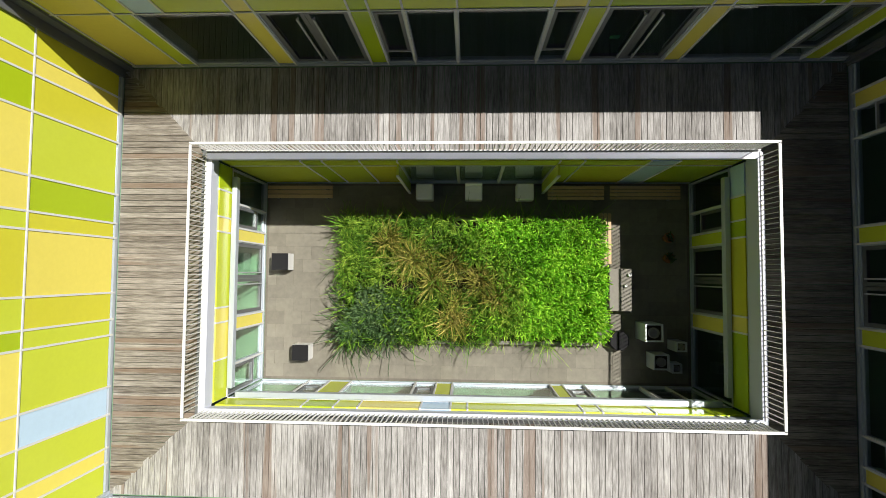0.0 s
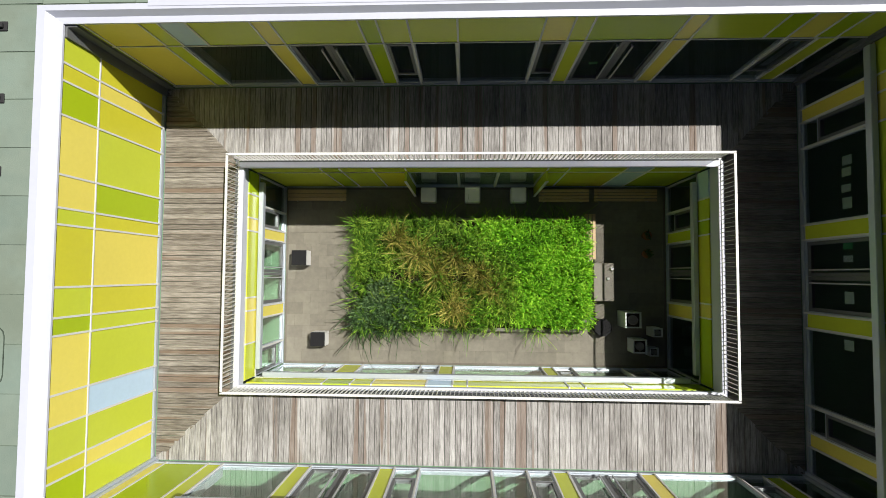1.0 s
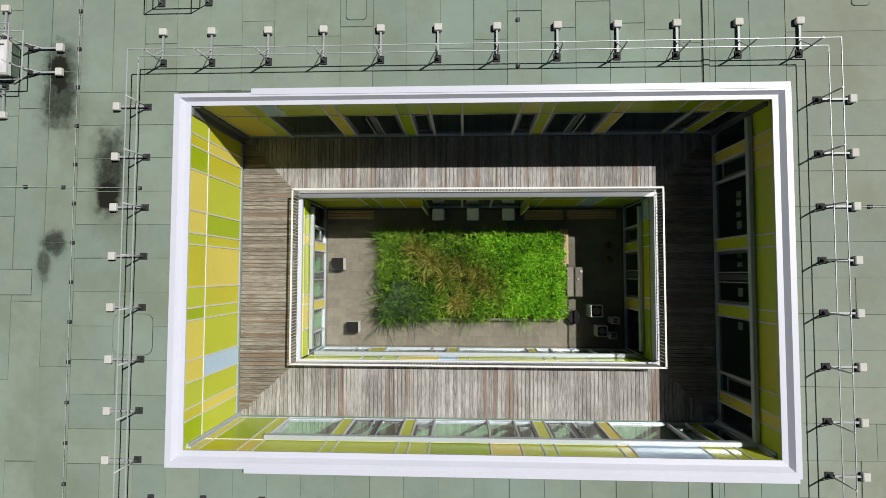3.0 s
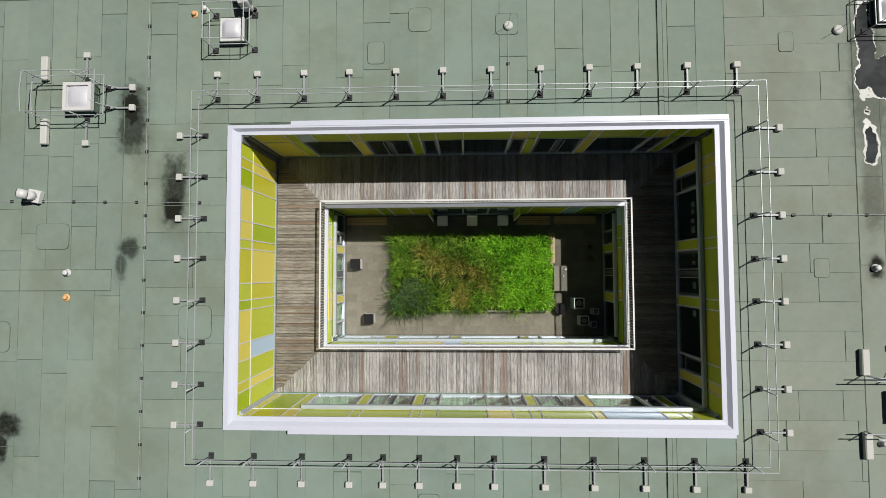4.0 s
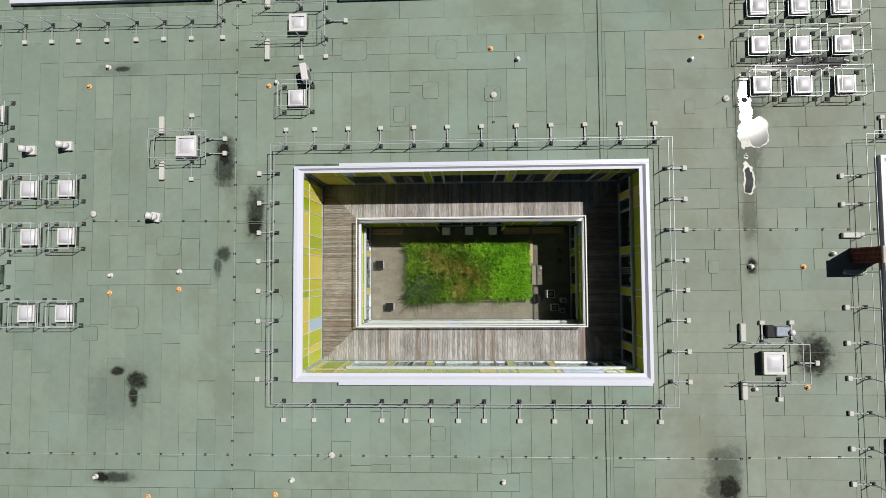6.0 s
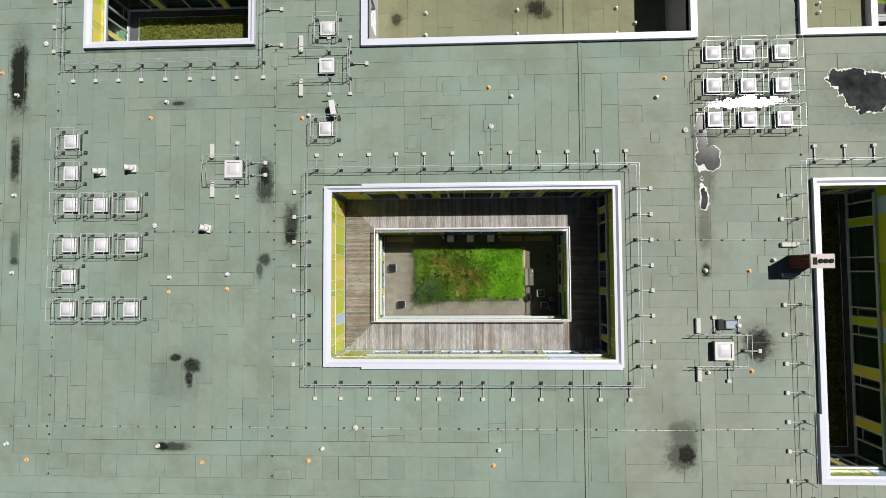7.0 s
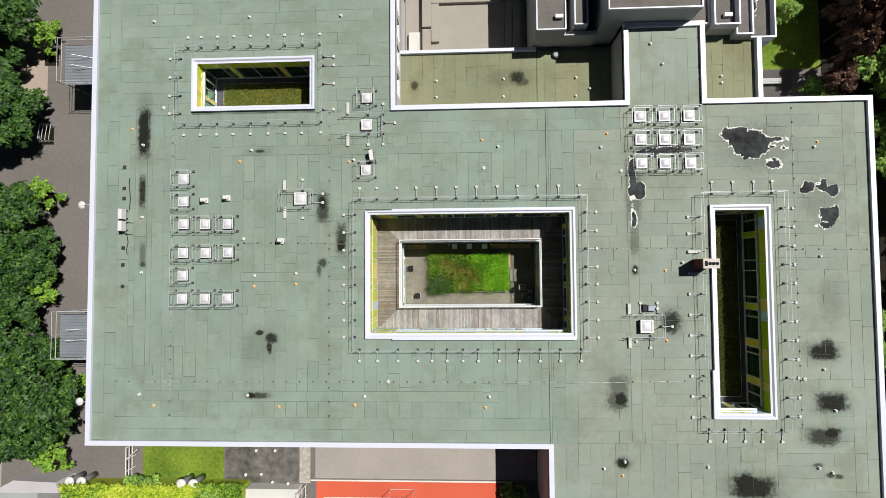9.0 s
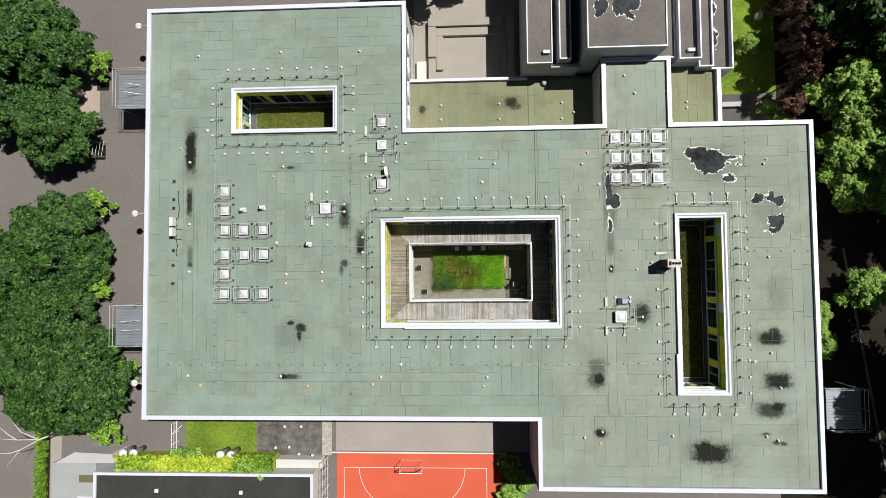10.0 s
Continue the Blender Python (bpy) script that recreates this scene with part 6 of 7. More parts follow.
def old_block(x0, x1, y0, top, label, lip=0.11, sunk=0.12):
    root = whole("concrete_block", boxes((x0, x1, y0, 60, 0, top - sunk - 0.13)), OLD_FACE, label, "building", group="blocks of the older building")
    part("roof_felt", boxes((x0 + lip, x1 - lip, y0 + lip, 60 - lip, top - sunk - 0.13, top - sunk)), OLD_ROOF, root)
    part("parapet", boxes((x0, x0 + lip, y0, 60, top - sunk - 0.13, top), (x1 - lip, x1, y0, 60, top - sunk - 0.13, top), (x0 + lip, x1 - lip, y0, y0 + lip, top - sunk - 0.13, top)), WHITE, root, "pale metal parapet edge")
    return root


old_block(11.15, 18.75, 21.2, 10.0, "tall grey concrete block with a dark felt roof")
old_block(5.65, 8.25, 20.9, 7.3, "long low concrete block with a grey felt roof")
old_block(8.95, 10.15, 21.3, 7.3, "narrow low concrete block with a grey felt roof")
whole("concrete_wall", boxes((8.25, 11.15, 20.85, 21.2, 0, 6.2)), OLD_FACE, "pale concrete wall between the blocks", "wall", kind="structure")
old_block(18.85, 21.08 - 0.1, 21.16 + 0.4, 6.2, "stepped concrete block with a grey felt roof")
old_block(21.08, 23.32, 21.16, 6.85, "stepped concrete block with a dirty felt roof", 0.13, 0.75)
old_block(23.32 + 0.08, 24.92, 20.67, 5.9, "narrow stepped concrete block", 0.13, 0.3)
old_block(24.92 + 0.08, 27.25, 20.65, 5.2, "low stepped concrete block with pale stains", 0.13, 0.7)
for x, y, z in ((7.6, 22.0, 7.2), (22.49, 22.25, 6.1)):
    whole("roof_box", bevel(boxes((x - 0.35, x + 0.35, y - 0.17, y + 0.17, z - 0.02, z + 0.35)), 0.03), PVC, "white box on the old felt roof", "box")
OLD_RAIN = "dark rain puddle with a pale rim on the old roof"
puddle(9.875, [(12.5, 25.3, 0.75, 0.85), (12.3, 24.6, 0.4, 0.4)], 31, OLD_RAIN)
puddle(9.875, [(14.6, 25.3, 1.1, 1.0), (15.6, 25.4, 0.7, 0.8), (15.2, 24.3, 0.5, 0.4)], 33, OLD_RAIN)
for x, y, rx, ry, seed in ((25.67, 24.25, 0.4, 0.9, 41), (25.62, 27.25, 0.4, 0.8, 43)):
    puddle(4.495, [(x, y, rx, ry)], seed, "pale ring-shaped trace of dried water on the old roof", 0.10, 0.3)

# ---- sunk seating court to the north ----
WARM = surface("warm_concrete", (0.259, 0.238, 0.209), 0.85, var=0.1, coarse=0.5, fine=8, bump=0.25)
whole("pavement_north", boxes((-6.65, 5.6, 20.78, 60, -0.012, -0.004)), WARM, "warm grey paving of a seating court", "pavement", kind="structure")
for k, (d, h) in enumerate((((-4.9, 3.5, 28.2, 29.1), 0.75), ((-4.0, 3.3, 27.2, 28.15), 0.40), ((-4.9, -4.0, 24.6, 28.15), 0.75), ((-4.0, -3.2, 23.2, 27.15), 0.40), ((-4.9, -4.05, 21.0, 24.5), 0.5), ((2.55, 3.4, 21.5, 27.15), 0.25), ((3.45, 4.2, 21.5, 28.1), 0.45), ((4.25, 5.0, 21.5, 29.1), 0.65))):
    whole("seating_step", bevel(boxes((*d, -0.01, h)), 0.02), WARM, "broad concrete seating step", "step", group="seating steps")
bm = boxes((-6.3, -5.2, 21.2, 24.2, 0, 0.45))
whole("bench_block", bevel(bm, 0.03), CONCRETE, "pale concrete bench block", "bench")

# ---- ground around ----
GRASS = surface("lawn", (0.045, 0.11, 0.012), 0.95, var=0.4, coarse=0.3, fine=3, bump=0.6, bump_scale=30, tint=(0.13, 0.18, 0.02))
GRASS_DRY = surface("dry_lawn", (0.245, 0.302, 0.036), 0.95, var=0.3, coarse=0.5, fine=5, bump=0.6, bump_scale=30)
ROAD = surface("road_asphalt", (0.135, 0.122, 0.115), 0.9, var=0.12, coarse=0.3, fine=3, bump=0.3)
# soil near black: the trees' shade is put into its base colour
SOIL_WITH_SHADE = surface("soil_with_shade", (0.013, 0.011, 0.007), 0.95, var=0.5, coarse=0.5, fine=3, bump=0.6)
PALE_ASPHALT = surface("pale_asphalt", (0.259, 0.234, 0.216), 0.9, var=0.12, coarse=0.3, fine=3, bump=0.3)
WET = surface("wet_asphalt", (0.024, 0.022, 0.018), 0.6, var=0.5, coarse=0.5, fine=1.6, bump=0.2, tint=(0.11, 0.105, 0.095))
RED = surface("red_court", (0.446, 0.086, 0.047), 0.85, var=0.10, coarse=0.3, fine=6, bump=0.15)
LINE = surface("court_line", (0.540, 0.504, 0.475), 0.8, var=0.08)
for nm, d, m, lb, z in (
        ("lawn", (27.3, 34.4, 19.65, 60), GRASS, "sunlit lawn beside the older building", 0.0), ("ground_wood", (34.45, 120, -60, 120), SOIL_WITH_SHADE, "soil under trees with their shade in its near-black colour", 0.0),
        ("ground_wood", (33.4, 120, -120, -60), SOIL_WITH_SHADE, "soil under trees with their shade in its near-black colour", 0.0), ("ground_wood", (33.5, 34.44, -60, 14.4), SOIL_WITH_SHADE, "soil under trees with their shade in its near-black colour", 0.0), ("pavement_terrace", (25.95, 31.6, 14.45, 19.6), surface("terrace_slab", (0.075, 0.07, 0.068), 0.85, var=0.2, bump=0.2),  "dark paved terrace", 0.0),
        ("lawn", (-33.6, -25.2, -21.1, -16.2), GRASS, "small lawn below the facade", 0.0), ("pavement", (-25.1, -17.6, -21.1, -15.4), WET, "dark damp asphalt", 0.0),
        ("pavement", (-15.9, 6.0, -20.6, -15.3), PALE_ASPHALT, "pale worn asphalt strip", 0.0), ("sports_court", (-15.8, 3.0, -60, -20.72), RED, "red synthetic sports court", 0.0),
        ("road", (-90, -51.35, -60, -16.5), ROAD, "grey asphalt road", 0.0), ("lawn", (-51.3, -49.9, -60, -16.6), SOIL_WITH_SHADE, "narrow green verge beside the road", 0.0), ("pavement", (-49.8, -48.5, -60, -19.2), WARM, "pale concrete footpath", 0.0)):
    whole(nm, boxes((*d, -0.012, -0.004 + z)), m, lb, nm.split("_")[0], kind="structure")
whole("pavement_slab", boxes((-48.0, -44.6, 18.4, 25.6, -0.012, -0.004)), surface("pink_slab", (0.288, 0.238, 0.202), 0.9, var=0.12, bump=0.2), "pinkish paved rectangle in the yard", "pavement", kind="structure")
whole("kerb", boxes((-16.35, 3.2, -20.86, -20.72, -0.012, 0.06)), LINE, "pale concrete kerb along the red court", "kerb", kind="structure")
whole("pavement_gravel", boxes((-17.5, -16.4, -21.1, -15.4, -0.012, 0.012)), surface("pale_gravel", (0.30, 0.28, 0.25), 0.95, var=0.5, coarse=2.5, fine=9, bump=0.8, bump_scale=14), "strip of pale gravel between two pavings", "pavement", kind="structure")
for x, y in ((-21.78, -17.82), (-19.87, -17.81), (-22.83, -20.2), (-21.25, -20.13), (-20.12, -20.89), (-18.55, -21.0)):
    root = thing("bollard_lamp", "low white round lamp on the damp asphalt", "lamp", group="low lamps on the asphalt", at=(x, y, -0.004))
    bm = bmesh.new()
    tube(bm, (0, 0, 0), (0, 0, 0.3), 0.06, n=8)
    part("stem", bm, GALV, root)
    bm = bmesh.new()
    lathe(bm, [(0.06, 0.28), (0.14, 0.32), (0.17, 0.40), (0.14, 0.47), (0.04, 0.52)], 14)
    part("globe", bm, PVC, root)
root = thing("railing", "white steel railing beside the small lawn", "railing")
for k in range(4):
    bm = bmesh.new()
    tube(bm, (-34.4, -17.3 - 1.15 * k, 0), (-34.4, -17.3 - 1.15 * k, 1.5), 0.04, n=6)
    part("post", bm, WHITE_PAINT, root)
for z in (0.5, 1.0, 1.5):
    bm = bmesh.new()
    tube(bm, (-34.4, -17.2, z), (-34.4, -20.9, z), 0.04, n=6)
    part("rail", bm, WHITE_PAINT, root)
bm = bmesh.new()
tube(bm, (-34.4, -18.4, 1.5), (-33.2, -17.4, 1.5), 0.04, n=6)
part("rail", bm, WHITE_PAINT, root)
# court lines and goal
bm = boxes((-15.0, 1.3, -22.5, -22.44, -0.004, 0.0), (-15.0, -14.94, -60, -22.5, -0.004, 0.0), (1.24, 1.3, -60, -22.5, -0.004, 0.0))
for cx, a0, a1 in ((-8.7, 180, 270), (-5.7, 270, 360)):
    for k in range(24):
        p = [(cx + r * math.cos(radians(a0 + (a1 - a0) * (k + f) / 24)), -22.47 + r * math.sin(radians(a0 + (a1 - a0) * (k + f) / 24))) for r, f in ((4.5, 0), (4.56, 0), (4.56, 1), (4.5, 1))]
        area = sum(u[0] * v[1] - v[0] * u[1] for u, v in zip(p, p[1:] + p[:1]))
        prism(bm, p if area > 0 else p[::-1], -0.004, 0.0)
whole("court_lines", bm, LINE, "pale painted lines on the red court", "court lines", kind="structure")
goal = thing("goal", "small white football goal with a net frame", "goal", at=(-7.2, -22.5, 0))
for sx in (-1.2, 1.2):
    part("post", boxes((sx - 0.04, sx + 0.04, -0.04, 0.04, 0, 1.5)), WHITE_PAINT, goal)
    bm = bmesh.new()
    tube(bm, (sx, 0, 1.5), (sx, 0.6, 1.5), 0.025, n=6)
    tube(bm, (sx, 0.6, 1.5), (sx, 0.9, 0.03), 0.025, n=6)
    part("stay", bm, GALV, goal)
part("crossbar", boxes((-1.24, 1.24, -0.04, 0.04, 1.5, 1.58)), WHITE_PAINT, goal)
bm = bmesh.new()
tube(bm, (-1.2, 0.6, 1.5), (1.2, 0.6, 1.5), 0.02, n=6)
tube(bm, (-1.2, 0.9, 0.03), (1.2, 0.9, 0.03), 0.025, n=6)
part("back_bar", bm, GALV, goal)

# ---- low building to the south-west ----
BLACK_ROOF = surface("black_felt", (0.032, 0.033, 0.032), 0.85, var=0.3, coarse=0.4, fine=4, bump=0.3)
GREY_METAL = surface("grey_sheet", (0.259, 0.274, 0.281), 0.6, var=0.1, coarse=0.4, bump=0.1)
hut = thing("low_building", "low building with a black felt roof and pale edge", "building")
part("wall", boxes((-42.4, -17.7, -60, -22.15, 0, 2.75)), RENDER_WALL, hut)
part("roof", boxes((-42.1, -18.0, -60, -22.45, 2.75, 2.86)), BLACK_ROOF, hut)
part("parapet", boxes((-42.4, -42.1, -60, -22.15, 2.75, 3.0), (-18.0, -17.7, -60, -22.15, 2.75, 3.0), (-42.1, -18.0, -22.45, -22.15, 2.75, 3.0)), WHITE, hut)
for x, y in ((-35.2, -24.1), (-25.7, -24.2), (-35.2, -25.2), (-30.0, -25.1)):
    part("rooflight", bevel(boxes((x - 0.2, x + 0.2, y - 0.2, y + 0.2, 2.86, 3.05)), 0.03), PVC, hut)
annex = thing("grey_annex", "low annex with a grey metal roof", "building")
part("body", bevel(boxes((-47.5, -42.45, -60, -21.3, 0, 2.6)), 0.03), GREY_METAL, annex)
part("hatch", boxes((-44.3, -42.7, -23.4, -22.6, 2.6, 2.66)), surface("olive_hatch", (0.115, 0.101, 0.058), 0.8, var=0.2), annex)
part("skylight", bevel(boxes((-44.4, -42.7, -27.5, -24.9, 2.6, 2.75)), 0.02), DOME, annex)
whole("ramp_wall", bevel(boxes((-22.4, -17.2, -22.1, -21.15, 0, 1.4)), 0.02), CONCRETE, "pale concrete retaining wall", "wall", kind="structure")
bm = bmesh.new()
prism(bm, [(-47.24, -21.32), (-40.3, -21.27), (-40.65, -20.28), (-44.9, -20.12)], 0.0, 2.58)
part("sloped_end", bm, surface("pale_sheet", (0.36, 0.35, 0.36), 0.6, var=0.08, coarse=0.5, bump=0.1), annex)
fence = thing("fence", "white ball fence of upright posts beside the red court", "fence")
for k in range(8):
    y = -21.2 - k * 1.1
    bm = bmesh.new()
    tube(bm, (-16.8, y, 0), (-16.8, y, 2.6), 0.04, n=6)
    part("post", bm, WHITE_PAINT, fence)
for z in (0.3, 1.4, 2.55):
    bm = bmesh.new()
    tube(bm, (-16.8, -21.2, z), (-16.8, -28.9, z), 0.025, n=6)
    part("rail", bm, WHITE_PAINT, fence)
for x, y in ((-39.7, -20.4), (-38.5, -20.4), (-28.5, -20.5), (-27.3, -20.5)):
    root = thing("vent_stack", "tall dark vent pipe with a white cap", "vent pipe", group="vent pipes by the low building", at=(x, y, 0))
    bm = bmesh.new()
    tube(bm, (0, 0, 0), (0, 0, 1.9), 0.30, n=16)
    part("pipe", bm, ALU_DARK, root)
    bm = bmesh.new()
    lathe(bm, [(0.44, 1.9), (0.48, 1.95), (0.48, 2.12), (0.3, 2.22)], 18)
    part("cap", bm, PVC, root)

# ---- escape stairs and wall lamps ----
GRATE = surface("stair_grating", (0.216, 0.238, 0.266), 0.5, metal=0.4, var=0.15, bump=0.2, fine=30)


def escape_stair(x0, x1, y0, y1, z, flights, label):
    """A steel landing with railings and a flight of steps at one side."""
    root = thing("escape_stair", label, "stairs", group="steel escape stairs")
    side = 1 if x0 < 0 else -1
    n = int((y1 - y0) / 0.30)
    for k in range(n):
        part("grating_plank", boxes((x0, x1, y0 + k * 0.30, y0 + k * 0.30 + 0.28, z - 0.05, z)), GRATE, root)
    loop = [(x0, y0), (x1, y0)], [(x0, y1), (x1, y1)], [((x0 if side > 0 else x1), y0), ((x0 if side > 0 else x1), y1)]
    for (a, b) in loop:
        for h in (0.5, 1.05):
            bm = bmesh.new()
            tube(bm, (*a, z + h), (*b, z + h), 0.025, n=6)
            part("rail", bm, GALV, root)
        for f in (0, 0.5, 1):
            p = (a[0] + (b[0] - a[0]) * f, a[1] + (b[1] - a[1]) * f)
            bm = bmesh.new()
            tube(bm, (*p, z - 0.05), (*p, z + 1.05), 0.025, n=6)
            part("post", bm, GALV, root)
    for x in (x0 + 0.1, x1 - 0.1):
        for y in (y0 + 0.1, y1 - 0.1):
            bm = bmesh.new()
            tube(bm, (x, y, 0), (x, y, z - 0.05), 0.05, n=6)
            part("leg", bm, GALV, root)
    for lo, hi, start, count in flights:
        for k in range(count):
            xs, zs = start + k * 0.27, z - (k + 1) * 0.18
            tread = part("tread", boxes((xs, xs + 0.25, lo, hi, zs - 0.05, zs - 0.02)), GRATE, root)
            part("nosing", boxes((xs + 0.22, xs + 0.26, lo, hi, zs - 0.02, zs - 0.005)), GALV, tread)
        for y in (lo, hi):
            bm = bmesh.new()
            tube(bm, (start, y, z + 0.95), (start + count * 0.27, y, z + 0.95 - count * 0.18), 0.025, n=6)
            tube(bm, (start, y, z - 0.1), (start + count * 0.27, y, z - 0.1 - count * 0.18), 0.05, n=6)
            part("rail", bm, GALV, root)


escape_stair(-39.5, -34.3, 18.3, 22.5, 4.0, [(19.9, 20.9, -38.2, 8)], "galvanised steel escape stair on the facade")
escape_stair(-39.4, -34.3, -8.0, -3.6, 4.0, [(-6.3, -5.3, -38.2, 8)], "galvanised steel escape stair on the facade")
escape_stair(36.3, 39.8, -16.8, -12.6, 3.6, [(-14.2, -12.7, 33.9, 9), (-16.7, -15.2, 33.9, 6)], "steel escape stair in the shade of the trees")
for x, y in ((-36.7, 27.2), (-36.8, 6.4), (-36.6, -11.9)):
    root = thing("wall_lamp", "white round lamp on a bracket from the facade", "lamp", group="lamps on the facade")
    bm = bmesh.new()
    lathe(bm, [(0.1, 0.12), (0.36, 0.02), (0.38, -0.04), (0.3, -0.1)][::-1], 18, (x, y, 5.0))
    part("shade", bm, PVC, root)
    bm = bmesh.new()
    tube(bm, (x, y, 5.1), (-33.9, y, 5.1), 0.04, n=6)
    part("bracket", bm, GALV, root)

# bicycle stands in the yard
for k, (x, y) in enumerate(((-44.4, 14.6), (-44.0, 24.6))):
    root = thing("bicycle_stand", "bent steel bicycle stands in the yard", "bicycle stand", group="bicycle stands", at=pose(x, y, 0, 0, 0, 12 * k))
    for j in range(4):
        bm = bmesh.new()
        a = 0.4 * j - 0.6
        pts = [(a, -0.8, 0), (a + 0.1, -0.8, 0.8), (a + 0.25, 0.0, 0.85), (a + 0.35, 0.9, 0.8), (a + 0.4, 0.9, 0)]
        for p, q in zip(pts, pts[1:]):
            tube(bm, p, q, 0.03, n=6)
        part("hoop", bm, GALV, root)
for x, y in ((-44.0, 7.5), (-43.8, -1.2), (-44.2, 22.8), (-44.5, 14.4)):
    whole("tree_pit", boxes((x - 0.75, x + 0.75, y - 0.9, y + 0.9, -0.012, 0.0)), SOIL_WITH_SHADE, "dark earth tree pit in the asphalt", "tree pit", group="tree pits in the yard", kind="structure")

# ---- trees ----
LEAF = foliage("tree_leaf", (0.004, 0.015, 0.002), (0.019, 0.057, 0.008), (0.08, 0.17, 0.026), through=0.1)
LEAF_YOUNG = foliage("tree_leaf_young", (0.04, 0.10, 0.008), (0.15, 0.30, 0.03), (0.34, 0.48, 0.07), through=0.3)
LEAF_PALE = foliage("tree_leaf_pale", (0.03, 0.08, 0.01), (0.16, 0.30, 0.045), (0.42, 0.55, 0.13), through=0.25)
LEAF_RED = foliage("hedge_leaf_red", (0.014, 0.008, 0.006), (0.065, 0.028, 0.018), (0.15, 0.082, 0.045), through=0.1)
BARK = surface("bark", (0.061, 0.047, 0.036), 0.95, var=0.35, bump=0.8, fine=10)


def tree(name, radius, height, seed, leaf, label, n_leaf=5200, size=0.24, blobs=20, group="trees round the school", category="tree"):
    """A tapered trunk with limbs and a crown of many small leaves in uneven clumps; stands at its own origin."""
    r = np.random.RandomState(seed)
    root = thing(name, label, category, group=group)
    clumps = []
    for k in range(blobs):
        a = k * 2.399 + r.uniform(-0.3, 0.3)
        f = math.sqrt((k + 0.5) / blobs)
        d = radius * f * r.uniform(0.75, 0.98)
        top = height * (1 - 0.42 * f * f) - r.uniform(0, 0.2) * height
        clumps.append((d * math.cos(a), d * math.sin(a), top - radius * 0.25, radius * r.uniform(0.20, 0.36) * (26 / max(26, blobs)) ** 0.4))
    bm = bmesh.new()
    tube(bm, (0, 0, 0), (0.05, 0.03, height * 0.35), 0.055 * radius, 0.042 * radius, n=8)
    tube(bm, (0.05, 0.03, height * 0.35), (0.0, 0.1, height * 0.75), 0.042 * radius, 0.015 * radius, n=8)
    trunk = part("trunk", bm, BARK, root)
    bm = bmesh.new()
    for x, y, z, _ in clumps[::2]:
        s = height * r.uniform(0.3, 0.55)
        mid = (x * 0.5, y * 0.5, (s + z) / 2 + 0.3)
        tube(bm, (0.04, 0.03, s), mid, 0.02 * radius, 0.013 * radius, n=5)
        tube(bm, mid, (x, y, z), 0.013 * radius, 0.004 * radius, n=5)
    part("branch_structure", bm, BARK, trunk)
    vs, fs = [], []
    vol = sum(c[3] ** 2 for c in clumps)
    for x, y, z, cr in clumps:
        for _ in range(max(1, int(n_leaf * cr * cr / vol / 6))):
            v = r.normal(size=3)
            v /= np.linalg.norm(v)
            if v[2] < -0.35:
                v[2] = -v[2]
            bump = 1 + 0.28 * math.sin(v[0] * 5 + seed) * math.sin(v[1] * 6 + x) * math.cos(v[2] * 5)
            rad = cr * bump * r.uniform(0.55, 1.12)
            c = np.array((x, y, z)) + v * rad * np.array((1, 1, 0.8))
            # a twig's end: six leaves that spread from one point and droop
            up = v * 0.5 + r.normal(size=3) * 0.3 + np.array((0, 0, 0.7))
            up /= np.linalg.norm(up)
            t1 = np.cross(up, r.normal(size=3))
            t1 /= np.linalg.norm(t1)
            t2 = np.cross(up, t1)
            turn = r.uniform(0, 6.28)
            for leaf_no in range(6):
                a = turn + leaf_no * 1.047 + r.uniform(-0.3, 0.3)
                out = t1 * math.cos(a) + t2 * math.sin(a)
                side = t2 * math.cos(a) - t1 * math.sin(a) + up * r.uniform(-0.3, 0.3)
                s = size * r.uniform(0.7, 1.35)
                fall = r.uniform(0.05, 0.75)
                k = len(vs)
                for du, dv in ((0.1, 0), (0.9, 0.5), (1.9, 0), (0.9, -0.5)):
                    vs.append(tuple(c + out * s * du + side * s * dv - up * s * fall * du * du * 0.5))
                fs.append((k, k + 1, k + 2, k + 3))
    me = bpy.data.meshes.new("crown")
    me.from_pydata(vs, [], fs)
    me.materials.append(leaf)
    o = new("crown", me)
    o.parent = root
    return root


oak = [tree("tree", 5.6, 9.6, 3, LEAF, "broad dark green tree at the edge of the yard", 30000, 0.20, 95),
       tree("tree", 5.2, 9.0, 8, LEAF, "broad leafy green tree at the edge of the yard", 25000, 0.21, 90)]
for k, (x, y, s, a) in enumerate(((-49.0, 25.3, 1.05, 0), (-47.4, 16.5, 0.88, 0), (-46.6, 3.6, 0.98, 50), (-47.1, -3.7, 0.86, 140), (-44.0, -12.1, 1.06, 200), (-54.1, 20.7, 0.95, 70), (-52.9, 0.3, 0.95, 10), (-50.7, -9.4, 0.9, 260), (-48.7, -14.2, 0.7, 310), (-51.4, 28.8, 0.9, 100), (-43.2, -9.1, 0.6, 33), (-44.6, 1.4, 0.66, 15))):
    c = oak[k] if k < 2 else copy_thing(oak[k % 2], pose(x, y, 0, 0, 0, a))
    if k < 2:
        c.matrix_basis = pose(x, y, 0, 0, 0, a)
    c.scale = (s, s, s)
young = tree("young_tree", 2.2, 4.6, 51, LEAF_YOUNG, "small bright green tree beside a tree pit", 1700, 0.2, 12)
